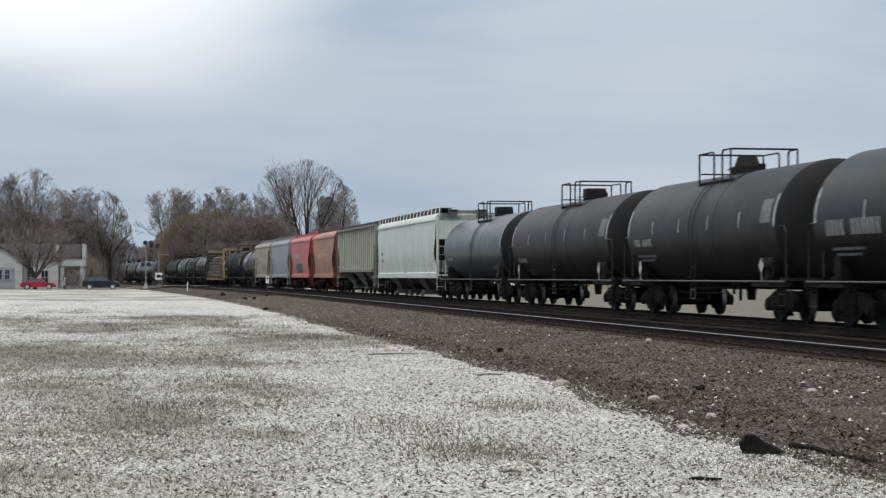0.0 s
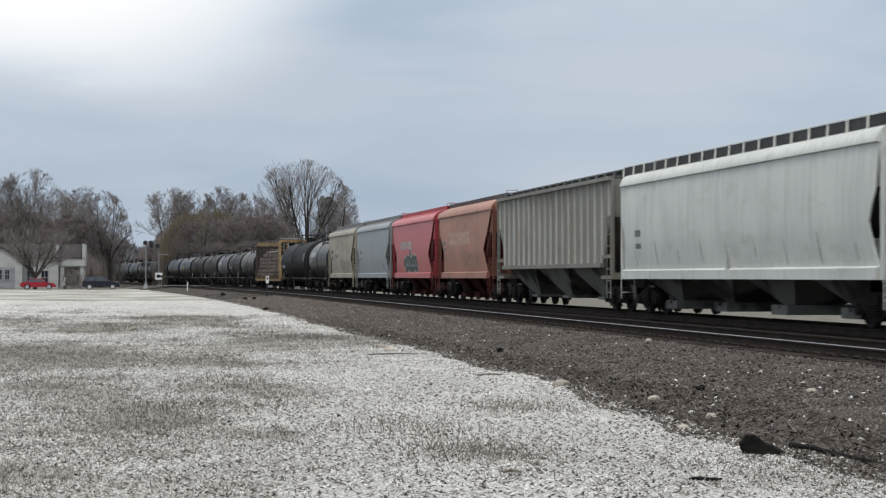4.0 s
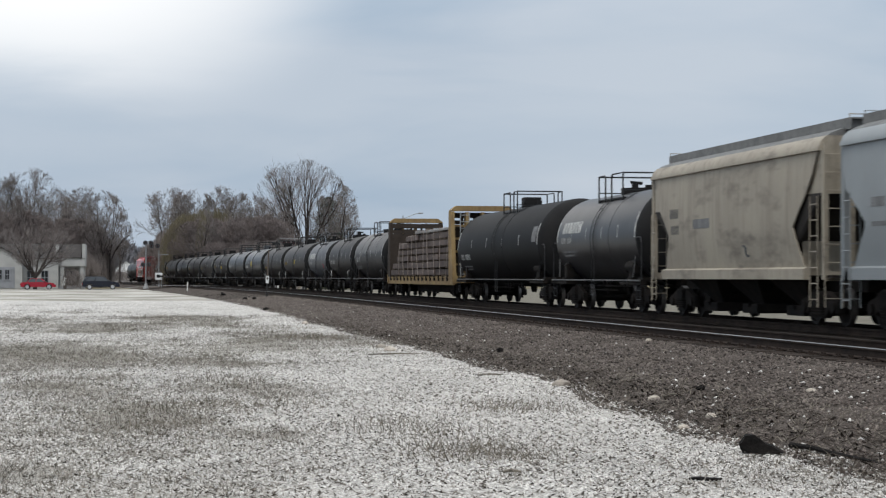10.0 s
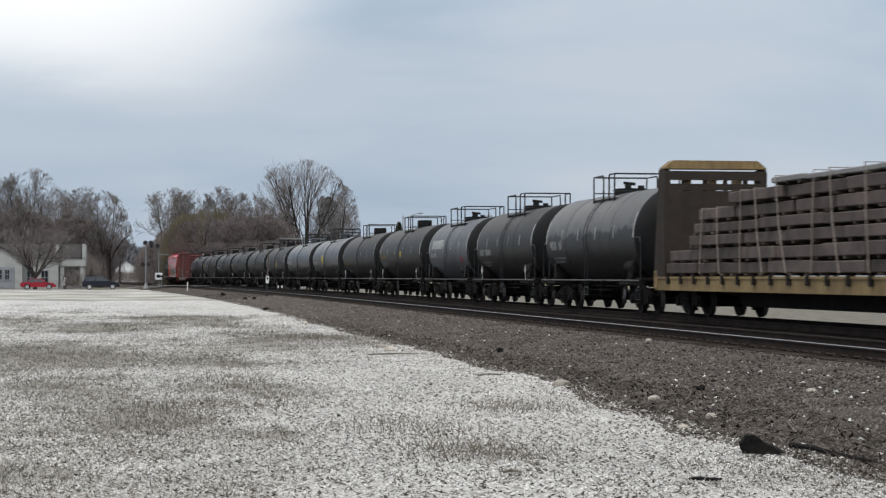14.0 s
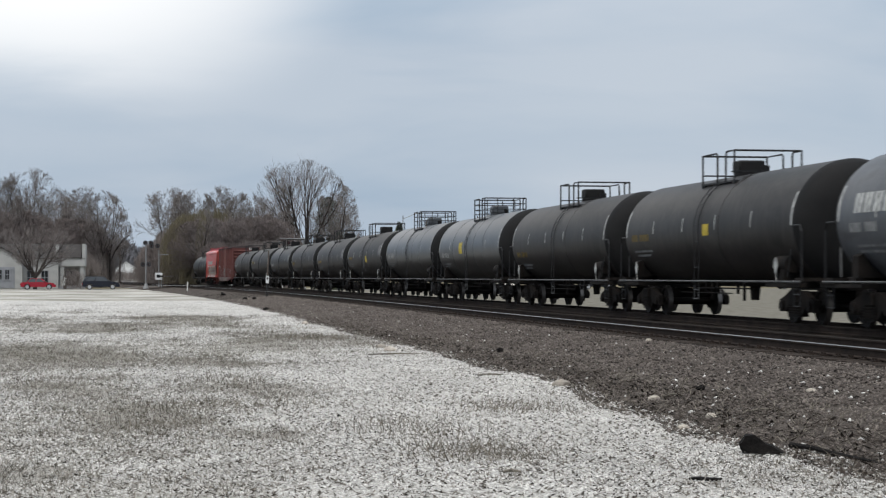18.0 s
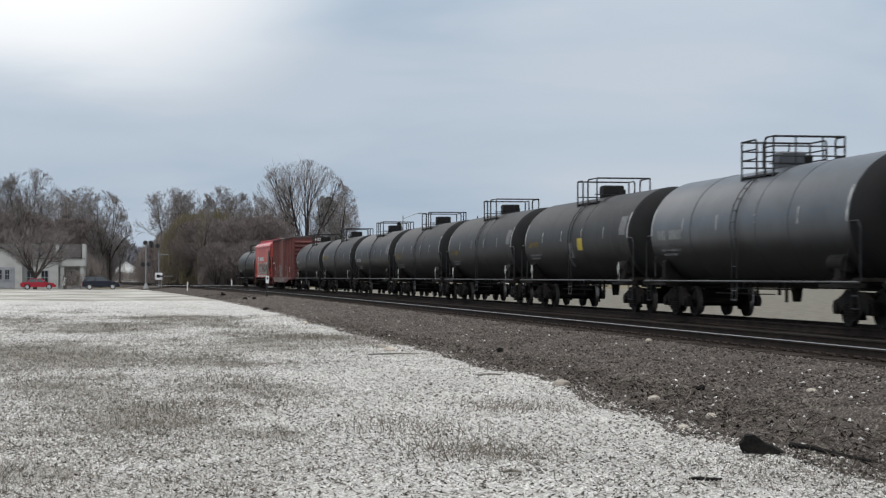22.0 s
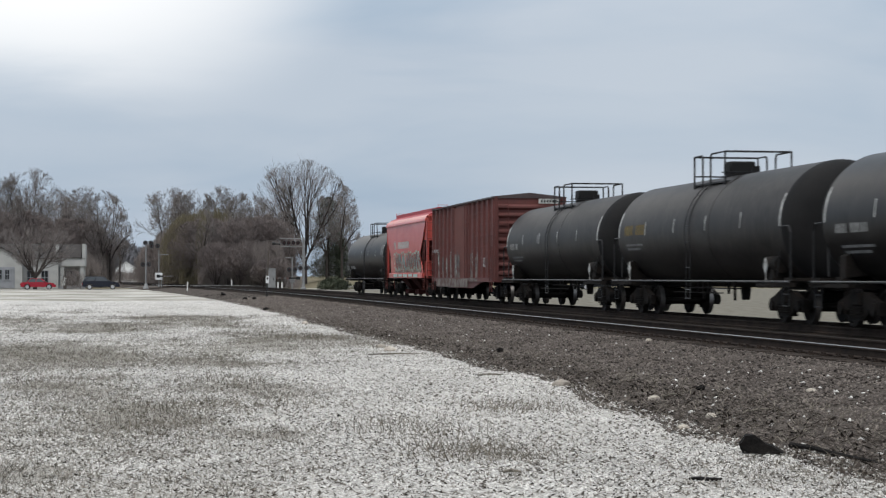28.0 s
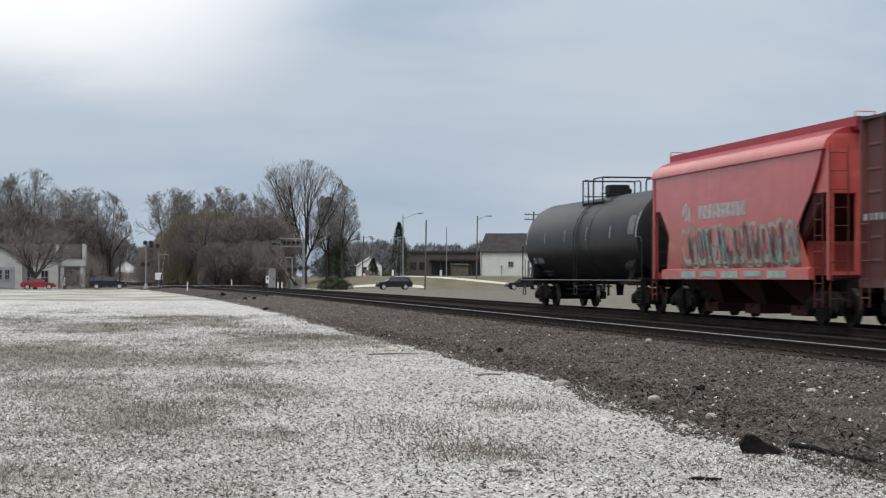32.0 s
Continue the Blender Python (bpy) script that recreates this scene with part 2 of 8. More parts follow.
M = {
    "newblack": material("fresh black paint", (0.0032, 0.0031, 0.0034), (0.006, 0.0058, 0.006), 0.8, 0.55, grain=0.1, bump=0.02, spec=0.09),
    "black": material("tank black", (0.0070, 0.0066, 0.0068), (0.016, 0.0150, 0.0148), 0.8, 0.38, grain=0.3, bump=0.05, streak=(0.036, 0.031, 0.027), streak_amount=0.6, spec=0.12, smear=(0.032, 0.030, 0.028), smear_amount=0.5),
    "soot": material("sooty black", (0.0095, 0.0087, 0.0083), (0.026, 0.0232, 0.0218), 0.6, 0.46, grain=0.3, bump=0.06, streak=(0.058, 0.050, 0.045), streak_amount=0.55, spec=0.17, smear=(0.045, 0.041, 0.038), smear_amount=0.5),
    "bluegrey": material("faded blue grey", (0.046, 0.053, 0.062), (0.070, 0.076, 0.084), 0.6, 0.36, grain=0.15, bump=0.04, streak=(0.04, 0.038, 0.036), streak_amount=0.45, smear=(0.032, 0.033, 0.036), smear_amount=0.6),
    "tankgrey": material("weathered grey tank", (0.060, 0.066, 0.076), (0.098, 0.102, 0.108), 0.6, 0.48, grain=0.15, bump=0.04, streak=(0.035, 0.034, 0.033), streak_amount=0.55, smear=(0.030, 0.030, 0.032), smear_amount=0.65),
    "darkgrey": material("dark grey tank paint", (0.019, 0.0195, 0.021), (0.034, 0.034, 0.036), 0.6, 0.36, grain=0.2, bump=0.04, streak=(0.012, 0.012, 0.012), streak_amount=0.6, spec=0.3, smear=(0.010, 0.010, 0.010), smear_amount=0.6),
    "head": material("dark tank end", (0.008, 0.008, 0.0085), (0.013, 0.0125, 0.0125), 1.2, 0.7, grain=0.2, bump=0.05),
    "under": material("underframe grime", (0.0125, 0.0115, 0.0110), (0.024, 0.0198, 0.0174), 2.5, 0.85, grain=0.25, bump=0.2, spec=0.1),
    "wheel": material("wheel steel", (0.0085, 0.0075, 0.0070), (0.018, 0.0140, 0.0118), 4.0, 0.75, metal=0.0, grain=0.2, bump=0.1),
    "tread": material("polished wheel tread", (0.20, 0.19, 0.18), (0.14, 0.13, 0.125), 3.0, 0.4, metal=0.8, grain=0.08, bump=0.0),
    "tape": material("white reflective tape", (0.58, 0.58, 0.55), (0.26, 0.26, 0.25), 7.0, 0.6, grain=0.2),
    # slope sheets: wheel grime plus the shade of the cut-away ends, in one colour
    "slope_grime_shade": material("grimy shaded slope sheet", (0.030, 0.027, 0.025), (0.055, 0.050, 0.046), 1.2, 0.85, grain=0.25, bump=0.05, spec=0.1),
    # ladder red darkened: the shade at the car ends is put into it
    "shaded_red": material("red ladder paint with shade in its colour", (0.150, 0.046, 0.038), (0.100, 0.034, 0.030), 2.0, 0.8, grain=0.2),
    "orange_end": material("darker orange brown end paint", (0.225, 0.100, 0.068), (0.165, 0.072, 0.052), 0.8, 0.75, grain=0.15, bump=0.03),
    "slope_red": material("grimy shaded red slope sheet", (0.070, 0.020, 0.018), (0.040, 0.016, 0.015), 1.2, 0.85, grain=0.25, bump=0.05, spec=0.1),
    "railing": material("black railing", (0.015, 0.015, 0.016), None, 4.0, 0.6, grain=0.15),
    "greyrail": material("grey galvanised steel", (0.22, 0.23, 0.23), (0.30, 0.31, 0.31), 3.0, 0.5, metal=0.4, grain=0.15),
    "mark": material("white stencil", (0.42, 0.42, 0.41), (0.24, 0.24, 0.235), 6.0, 0.7, grain=0.3),
    "worn_mark": material("worn pale lettering", (0.52, 0.40, 0.33), (0.34, 0.18, 0.13), 5.0, 0.7, grain=0.3),
    "dullrail": material("dull galvanised rail", (0.085, 0.085, 0.085), (0.13, 0.13, 0.13), 3.0, 0.6, metal=0.2, grain=0.2),
    "yellow_mark": material("yellow placard", (0.55, 0.42, 0.05), (0.40, 0.30, 0.06), 6.0, 0.7, grain=0.3),
    "ochre_mark": material("faded ochre stencil", (0.26, 0.19, 0.07), (0.12, 0.09, 0.04), 8.0, 0.7, grain=0.3),
    "grey_mark": material("grey stencil panel", (0.20, 0.20, 0.20), (0.13, 0.13, 0.13), 4.0, 0.7, grain=0.2),
    "red_mark": material("red placard", (0.45, 0.03, 0.04), None, 4.0, 0.7),
    "white_car": material("off-white hopper paint", (0.62, 0.63, 0.58), (0.55, 0.56, 0.52), 0.5, 0.5, grain=0.05, bump=0.02, streak=(0.33, 0.33, 0.31), streak_amount=0.5, smear=(0.40, 0.39, 0.35), smear_amount=0.5, smear_low=0.55),
    # sheets darkened and posts lightened: the ribs' shade and highlights are in the colours
    "ribbed_car": material("greenish grey hopper paint", (0.215, 0.214, 0.188), (0.165, 0.160, 0.138), 0.5, 0.65, grain=0.08, bump=0.03, streak=(0.20, 0.14, 0.09), streak_amount=0.55, smear=(0.16, 0.11, 0.075), smear_amount=0.6, smear_low=0.56),
    "ribbed_post": material("grey post paint with highlight in its colour", (0.43, 0.435, 0.395), (0.36, 0.36, 0.32), 0.8, 0.65, grain=0.08, bump=0.03, streak=(0.24, 0.18, 0.12), streak_amount=0.5),
    "orange_car": material("faded orange brown hopper paint", (0.385, 0.185, 0.125), (0.315, 0.142, 0.094), 0.5, 0.5, grain=0.08, bump=0.03, streak=(0.24, 0.11, 0.07), streak_amount=0.6, smear=(0.16, 0.075, 0.055), smear_amount=0.55),
    "red_car": material("faded red hopper paint", (0.47, 0.100, 0.102), (0.415, 0.092, 0.094), 0.5, 0.4, grain=0.06, bump=0.02, streak=(0.33, 0.08, 0.075), streak_amount=0.5, smear=(0.50, 0.13, 0.12), smear_amount=0.5),
    "red_roof": material("deep red paint", (0.36, 0.030, 0.045), (0.29, 0.028, 0.036), 0.8, 0.55, grain=0.08, bump=0.02),
    "blue_car": material("pale blue grey hopper paint", (0.265, 0.285, 0.292), (0.225, 0.243, 0.250), 0.5, 0.5, grain=0.05, bump=0.02, streak=(0.24, 0.25, 0.25), streak_amount=0.5),
    "beige_car": material("dusty beige hopper paint", (0.35, 0.31, 0.245), (0.285, 0.25, 0.198), 0.5, 0.6, grain=0.08, bump=0.03, streak=(0.17, 0.14, 0.11), streak_amount=0.65, smear=(0.13, 0.11, 0.09), smear_amount=0.75),
    "grating": material("dark steel grating", (0.070, 0.070, 0.070), (0.045, 0.045, 0.046), 5.0, 0.7, metal=0.2, grain=0.3),
    "stain": material("grey run-off stain", (0.22, 0.215, 0.20), (0.34, 0.335, 0.31), 5.0, 0.8, grain=0.3),
    "walkway": material("grey roof walkway", (0.20, 0.20, 0.195), (0.14, 0.14, 0.138), 3.0, 0.7, metal=0.2, grain=0.25),
    "boxcar": material("oxide red boxcar paint", (0.128, 0.037, 0.032), (0.096, 0.030, 0.026), 0.6, 0.65, grain=0.1, bump=0.04, streak=(0.085, 0.035, 0.028), streak_amount=0.6, smear=(0.07, 0.03, 0.026), smear_amount=0.6),
    "box_door": material("faded boxcar door paint", (0.158, 0.053, 0.042), (0.122, 0.042, 0.034), 0.8, 0.7, grain=0.1, bump=0.04, streak=(0.11, 0.05, 0.04), streak_amount=0.5),
    "bright_red": material("bright red hopper paint", (0.56, 0.105, 0.088), (0.47, 0.085, 0.072), 0.5, 0.27, grain=0.05, bump=0.02, streak=(0.42, 0.05, 0.04), streak_amount=0.4, spec=0.55, smear=(0.60, 0.16, 0.13), smear_amount=0.45),
    "graffiti_pale": material("pale spray paint", (0.42, 0.50, 0.46), (0.28, 0.36, 0.33), 4.0, 0.6, grain=0.3),
    "graffiti_grey": material("worn grey spray paint", (0.21, 0.185, 0.165), (0.105, 0.062, 0.055), 3.5, 0.7, grain=0.3, low=0.42, high=0.58),
    "graffiti_teal": material("pale teal and rust spray paint", (0.36, 0.42, 0.36), (0.24, 0.20, 0.12), 2.6, 0.6, grain=0.3, low=0.45, high=0.60),
    "graffiti_blue": material("teal spray paint", (0.06, 0.12, 0.14), (0.12, 0.16, 0.15), 4.0, 0.6, grain=0.3),
    "box_roof": material("weathered dark roof metal", (0.060, 0.040, 0.042), (0.085, 0.070, 0.068), 0.8, 0.7, grain=0.15, bump=0.1),
    "strip": material("dunnage wood", (0.13, 0.105, 0.085), (0.045, 0.035, 0.028), 1.5, 0.85, grain=0.2, vary=0.5),
    "graffiti_dark": material("black spray paint", (0.03, 0.035, 0.04), (0.06, 0.06, 0.065), 4.0, 0.6, grain=0.3),
    "yellow": material("worn yellow bulkhead paint", (0.30, 0.212, 0.095), (0.21, 0.142, 0.070), 1.5, 0.7, grain=0.12, bump=0.05, streak=(0.12, 0.075, 0.04), streak_amount=0.75),
    "lumber": material("weathered wrapped lumber", (0.120, 0.094, 0.084), (0.072, 0.057, 0.052), 1.6, 0.8, grain=0.15, bump=0.1, vary=0.22),
    "tarp": material("pale grey wrapped pack", (0.26, 0.25, 0.24), (0.20, 0.19, 0.185), 1.2, 0.7, grain=0.12, bump=0.1),
    "dunnage": material("dark dunnage wood", (0.045, 0.035, 0.028), None, 3.0, 0.85, grain=0.2),
    "strap": material("pale strapping", (0.30, 0.25, 0.215), None, 4.0, 0.6),
    "rail": material("rail steel web", (0.028, 0.0225, 0.0200), (0.044, 0.033, 0.0275), 2.0, 0.85, metal=0.0, grain=0.2, bump=0.1, world_space=True, spec=0.05),
    "dullhead": material("dull rail head", (0.034, 0.030, 0.028), (0.026, 0.023, 0.021), 3.0, 0.85, metal=0.0, grain=0.1, bump=0.0, world_space=True, spec=0.03),
    "railhead": material("polished rail head", (0.27, 0.27, 0.275), (0.21, 0.21, 0.21), 3.0, 0.42, metal=0.85, grain=0.05, bump=0.0, world_space=True),
    "tie": material("creosoted tie", (0.030, 0.0245, 0.0215), (0.052, 0.043, 0.037), 3.0, 0.9, grain=0.25, bump=0.3, vary=0.3, spec=0.04),
}


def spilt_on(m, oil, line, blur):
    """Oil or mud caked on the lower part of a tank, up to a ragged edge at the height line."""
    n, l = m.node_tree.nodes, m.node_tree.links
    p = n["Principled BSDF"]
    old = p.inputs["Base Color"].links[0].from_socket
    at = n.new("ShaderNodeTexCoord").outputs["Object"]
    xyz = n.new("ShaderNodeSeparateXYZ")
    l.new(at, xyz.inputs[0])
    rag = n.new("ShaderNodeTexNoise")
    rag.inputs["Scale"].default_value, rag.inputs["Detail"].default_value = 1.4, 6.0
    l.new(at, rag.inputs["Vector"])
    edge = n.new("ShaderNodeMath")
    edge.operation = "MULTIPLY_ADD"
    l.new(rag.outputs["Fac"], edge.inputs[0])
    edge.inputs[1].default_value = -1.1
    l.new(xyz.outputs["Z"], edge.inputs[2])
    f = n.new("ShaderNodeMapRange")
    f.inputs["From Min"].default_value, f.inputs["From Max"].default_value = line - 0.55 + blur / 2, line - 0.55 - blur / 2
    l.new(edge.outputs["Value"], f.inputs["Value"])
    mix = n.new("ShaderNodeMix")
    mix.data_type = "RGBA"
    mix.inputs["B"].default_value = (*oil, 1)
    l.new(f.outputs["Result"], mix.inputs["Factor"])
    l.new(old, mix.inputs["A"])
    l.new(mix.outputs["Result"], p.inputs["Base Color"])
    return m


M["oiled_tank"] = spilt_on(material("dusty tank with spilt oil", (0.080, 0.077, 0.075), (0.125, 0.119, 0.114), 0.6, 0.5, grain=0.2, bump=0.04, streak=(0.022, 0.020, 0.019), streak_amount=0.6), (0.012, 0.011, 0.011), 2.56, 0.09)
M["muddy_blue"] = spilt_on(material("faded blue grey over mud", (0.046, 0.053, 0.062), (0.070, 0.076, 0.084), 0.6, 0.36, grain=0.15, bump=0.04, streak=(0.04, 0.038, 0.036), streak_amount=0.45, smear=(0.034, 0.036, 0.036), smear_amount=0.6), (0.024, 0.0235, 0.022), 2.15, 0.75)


# ---- mesh helpers ----
def part(name, bm, mat, parent=None, label=""):
    """Links a bmesh as one mesh object, under a thing or under a part."""
    me = bpy.data.meshes.new(name)
    bm.normal_update()
    bm.to_mesh(me)
    bm.free()
    me.materials.append(mat)
    ob = new(name, me)
    if parent:
        ob.parent = parent
    if label:
        ob["label"] = label
    return ob


def smooth(ob, angle=40):
    ob.data.shade_smooth()
    ob.data.set_sharp_from_angle(angle=radians(angle))
    return ob


def thing(name, label, category, m=None, group="", kind=""):
    ob = new(name)
    if m is not None:
        ob.matrix_world = m
    return tagged(ob, label, category, group, kind)


def shared(name, me, parent, m=None, label=""):
    """One more object on a mesh that is already there."""
    ob = new(name, me)
    ob.parent = parent
    if m is not None:
        ob.matrix_basis = m
    if label:
        ob["label"] = label
    return ob


def box(bm, x0, x1, y0, y1, z0, z1, bevel=0.0):
    vs = [bm.verts.new((x, y, z)) for x in (x0, x1) for y in (y0, y1) for z in (z0, z1)]
    fs = [bm.faces.new([vs[i] for i in q]) for q in ((0, 1, 3, 2), (4, 6, 7, 5), (0, 4, 5, 1), (2, 3, 7, 6), (0, 2, 6, 4), (1, 5, 7, 3))]
    if bevel:
        es = {ed for fc in fs for ed in fc.edges}
        bmesh.ops.bevel(bm, geom=list(es), offset=bevel, segments=1, affect="EDGES")
    return vs


def rod(bm, a, b, r, n=6, r2=None, caps=True):
    """A round bar from a to b."""
    a, b = Vector(a), Vector(b)
    r2 = r if r2 is None else r2
    d = (b - a).normalized()
    u = d.orthogonal().normalized()
    w = d.cross(u)
    ring = []
    for p, rr in ((a, r), (b, r2)):
        ring.append([bm.verts.new(p + (u * math.cos(2 * math.pi * i / n) + w * math.sin(2 * math.pi * i / n)) * rr) for i in range(n)])
    for i in range(n):
        j = (i + 1) % n
        bm.faces.new((ring[0][i], ring[0][j], ring[1][j], ring[1][i]))
    if caps:
        bm.faces.new(ring[0][::-1])
        bm.faces.new(ring[1])


def pipe(bm, points, r, n=6):
    """One bent round tube through the points."""
    pts = [Vector(p) for p in points]
    rings, u = [], None
    for i, p in enumerate(pts):
        before = (p - pts[i - 1]).normalized() if i else (pts[1] - p).normalized()
        after = (pts[i + 1] - p).normalized() if i < len(pts) - 1 else before
        d = (before + after).normalized() if (before + after).length > 1e-4 else before
        u = d.orthogonal() if u is None else u - d * u.dot(d)
        if u.length < 1e-4:
            u = d.orthogonal()
        u.normalize()
        w = d.cross(u)
        rings.append([bm.verts.new(p + (u * math.cos(2 * math.pi * k / n) + w * math.sin(2 * math.pi * k / n)) * r) for k in range(n)])
    for p, q in zip(rings[:-1], rings[1:]):
        for k in range(n):
            j = (k + 1) % n
            bm.faces.new((p[k], p[j], q[j], q[k]))
    bm.faces.new(rings[0][::-1])
    bm.faces.new(rings[-1])


def prism(bm, outline, a, b, axis=1):
    """An outline of two coordinates, drawn out from a to b along an axis (0 x, 1 y, 2 z)."""
    def at(p, h):
        c = list(p)
        c.insert(axis, h)
        return c
    lo = [bm.verts.new(at(p, a)) for p in outline]
    hi = [bm.verts.new(at(p, b)) for p in outline]
    n = len(outline)
    for i in range(n):
        j = (i + 1) % n
        bm.faces.new((lo[i], lo[j], hi[j], hi[i]))
    bm.faces.new(lo[::-1])
    bm.faces.new(hi)
    bmesh.ops.recalc_face_normals(bm, faces=bm.faces[:])


def turned(bm, rings, centre, n=40, axis=1):
    """A body turned about an axis through centre: rings of (place along the axis, radius)."""
    rows = []
    for y, r in rings:
        if r < 1e-4:
            rows.append([bm.verts.new((centre[0], y, centre[1])) if axis == 1 else bm.verts.new((y, centre[0], centre[1]))])
            continue
        row = []
        for i in range(n):
            a = 2 * math.pi * i / n
            c, s = centre[0] + r * math.cos(a), centre[1] + r * math.sin(a)
            row.append(bm.verts.new((c, y, s) if axis == 1 else (y, c, s)))
        rows.append(row)
    for p, q in zip(rows[:-1], rows[1:]):
        for i in range(n):
            j = (i + 1) % n
            if len(p) == 1:
                bm.faces.new((p[0], q[i], q[j]))
            elif len(q) == 1:
                bm.faces.new((p[i], p[j], q[0]))
            else:
                bm.faces.new((p[i], p[j], q[j], q[i]))
    for row in (rows[0], rows[-1]):
        if len(row) > 1:
            bm.faces.new(row)
    bmesh.ops.recalc_face_normals(bm, faces=bm.faces[:])


# ---- the line of the tracks: straight past the camera, then a long bend to the left ----
BEND_START, RADIUS = 84.5, 2850.0
NEAR_TRACK, FAR_TRACK, RAIL_TOP = 12.45, 16.70, 0.555


def on_line(offset, s):
    """Place and heading (radians to the left) at s metres along the line, offset metres to its right."""
    if s <= BEND_START:
        return offset, s, 0.0
    a = (s - BEND_START) / (RADIUS + FAR_TRACK)
    return -RADIUS + (RADIUS + offset) * math.cos(a), BEND_START + (RADIUS + offset) * math.sin(a), a


# ---- running gear, shared by all cars ----
WHEEL_R, AXLE = 0.44, 0.89


def wheelset_mesh():
    bm = bmesh.new()
    for side in (-1, 1):
        x = 0.75 * side
        rings = [(x - 0.065, 0.0), (x - 0.065, WHEEL_R - 0.09), (x - 0.065, WHEEL_R - 0.005), (x + 0.065, WHEEL_R - 0.02), (x + 0.065, WHEEL_R - 0.09),
                 (x + 0.02, WHEEL_R - 0.11), (x + 0.02, 0.16), (x + 0.07, 0.13), (x + 0.07, 0.0)]
        if side < 0:
            rings = [(2 * x - p, r) for p, r in rings][::-1]
        turned(bm, rings, (0, 0), 20, 0)
    rod(bm, (-1.02, 0, 0), (1.02, 0, 0), 0.075, 8)
    for side in (-1, 1):
        for k in range(3):
            a = 2 * math.pi * k / 3
            rod(bm, (1.02 * side, 0.04 * math.cos(a), 0.04 * math.sin(a)), (1.05 * side, 0.04 * math.cos(a), 0.04 * math.sin(a)), 0.014, 5)
    for f in bm.faces:
        f.material_index = 1 if min(math.hypot(v.co.y, v.co.z) for v in f.verts) > WHEEL_R - 0.03 else 0
    me = bpy.data.meshes.new("wheelset")
    bm.to_mesh(me)
    bm.free()
    me.materials.append(M["wheel"])
    me.materials.append(M["tread"])
    return me


def sideframe_mesh():
    bm = bmesh.new()
    outline = [(-1.12, 0.30), (-1.12, 0.58), (-0.80, 0.66), (-0.42, 0.80), (0.42, 0.80), (0.80, 0.66), (1.12, 0.58), (1.12, 0.30),
               (0.72, 0.30), (0.60, 0.44), (0.34, 0.20), (-0.34, 0.20), (-0.60, 0.44), (-0.72, 0.30)]
    prism(bm, outline, -0.07, 0.07, 0)
    for y in (-AXLE, AXLE):
        rod(bm, (-0.13, y, WHEEL_R), (0.13, y, WHEEL_R), 0.13, 10)
    for y in (-0.24, -0.08, 0.08, 0.24):
        for k in range(4):
            rod(bm, (-0.11, y, 0.26 + 0.06 * k), (-0.11, y, 0.30 + 0.06 * k), 0.07, 8)
    box(bm, -0.12, 0.12, -0.32, 0.32, 0.19, 0.25)
    me = bpy.data.meshes.new("sideframe")
    bm.to_mesh(me)
    bm.free()
    me.materials.append(M["under"])
    return me


def bolster_mesh():
    bm = bmesh.new()
    box(bm, -1.15, 1.15, -0.22, 0.22, 0.50, 0.78, 0.03)
    for y in (-0.42, 0.42):
        box(bm, -0.85, 0.85, y - 0.05, y + 0.05, 0.30, 0.42)
        for x in (-0.75, 0.75):
            box(bm, x - 0.06, x + 0.06, y - 0.10, y + 0.10, 0.28, 0.55)
    rod(bm, (0, 0, 0.78), (0, 0, 0.86), 0.2, 12)
    me = bpy.data.meshes.new("truck")
    bm.to_mesh(me)
    bm.free()
    me.materials.append(M["under"])
    return me


GEAR = {"wheelset": wheelset_mesh(), "sideframe": sideframe_mesh(), "truck": bolster_mesh()}
WHEELSETS = {1: [], -1: []}


def trucks(car, half):
    for y in (-half, half):
        t = shared("truck", GEAR["truck"], car, pose(0, y, 0), "grimy cast steel truck with two wheelsets")
        for x in (-1.0, 1.0):
            shared("sideframe", GEAR["sideframe"], t, pose(x, 0, 0))
        for end in (-1, 1):
            w = shared("wheelset", GEAR["wheelset"], t, pose(0, AXLE * end, WHEEL_R))
            WHEELSETS[end].append(w)


def couplers(car, half):
    for s in (-1, 1):
        bm = bmesh.new()
        box(bm, -0.09, 0.09, s * (half - 1.1), s * (half - 0.22), 0.74, 0.96)
        box(bm, -0.16, 0.16, s * (half - 0.30), s * (half + 0.02), 0.70, 1.00, 0.04)
        box(bm, -0.25, 0.25, s * (half - 0.62), s * (half - 0.56), 0.62, 1.08)
        pipe(bm, [(0.3, s * (half - 0.6), 0.75), (0.28, s * (half - 0.35), 0.45), (0.22, s * half, 0.36)], 0.025)
        part("coupler", bm, M["under"], car)


def side_marks(car, name, mat, items, curve=None):
    """Thin raised patches on the near side: items of (y0, y1, z0, z1); curve gives the side's x at a height."""
    for item in items:
        bm = bmesh.new()
        if len(item) == 6:
            # a rounded, slanted stroke: centre, half sizes, slant, how proud it lies
            y, z, ry, rz, slant, proud = item
            ring = []
            for i in range(14):
                a = 2 * math.pi * i / 14
                dy, dz = ry * math.copysign(abs(math.cos(a)) ** 0.7, math.cos(a)), rz * math.copysign(abs(math.sin(a)) ** 0.7, math.sin(a))
                ring.append(bm.verts.new((curve(z + dz) - 0.005 - proud, y + dy + slant * dz, z + dz)))
            bm.faces.new(ring)
            bmesh.ops.triangulate(bm, faces=bm.faces[:])
            bmesh.ops.solidify(bm, geom=bm.faces[:], thickness=0.003)
            part(name, bm, mat, car)
            continue
        y0, y1, z0, z1 = item
        n = 4
        rows = []
        for i in range(n + 1):
            z = z0 + (z1 - z0) * i / n
            x = curve(z) - 0.006
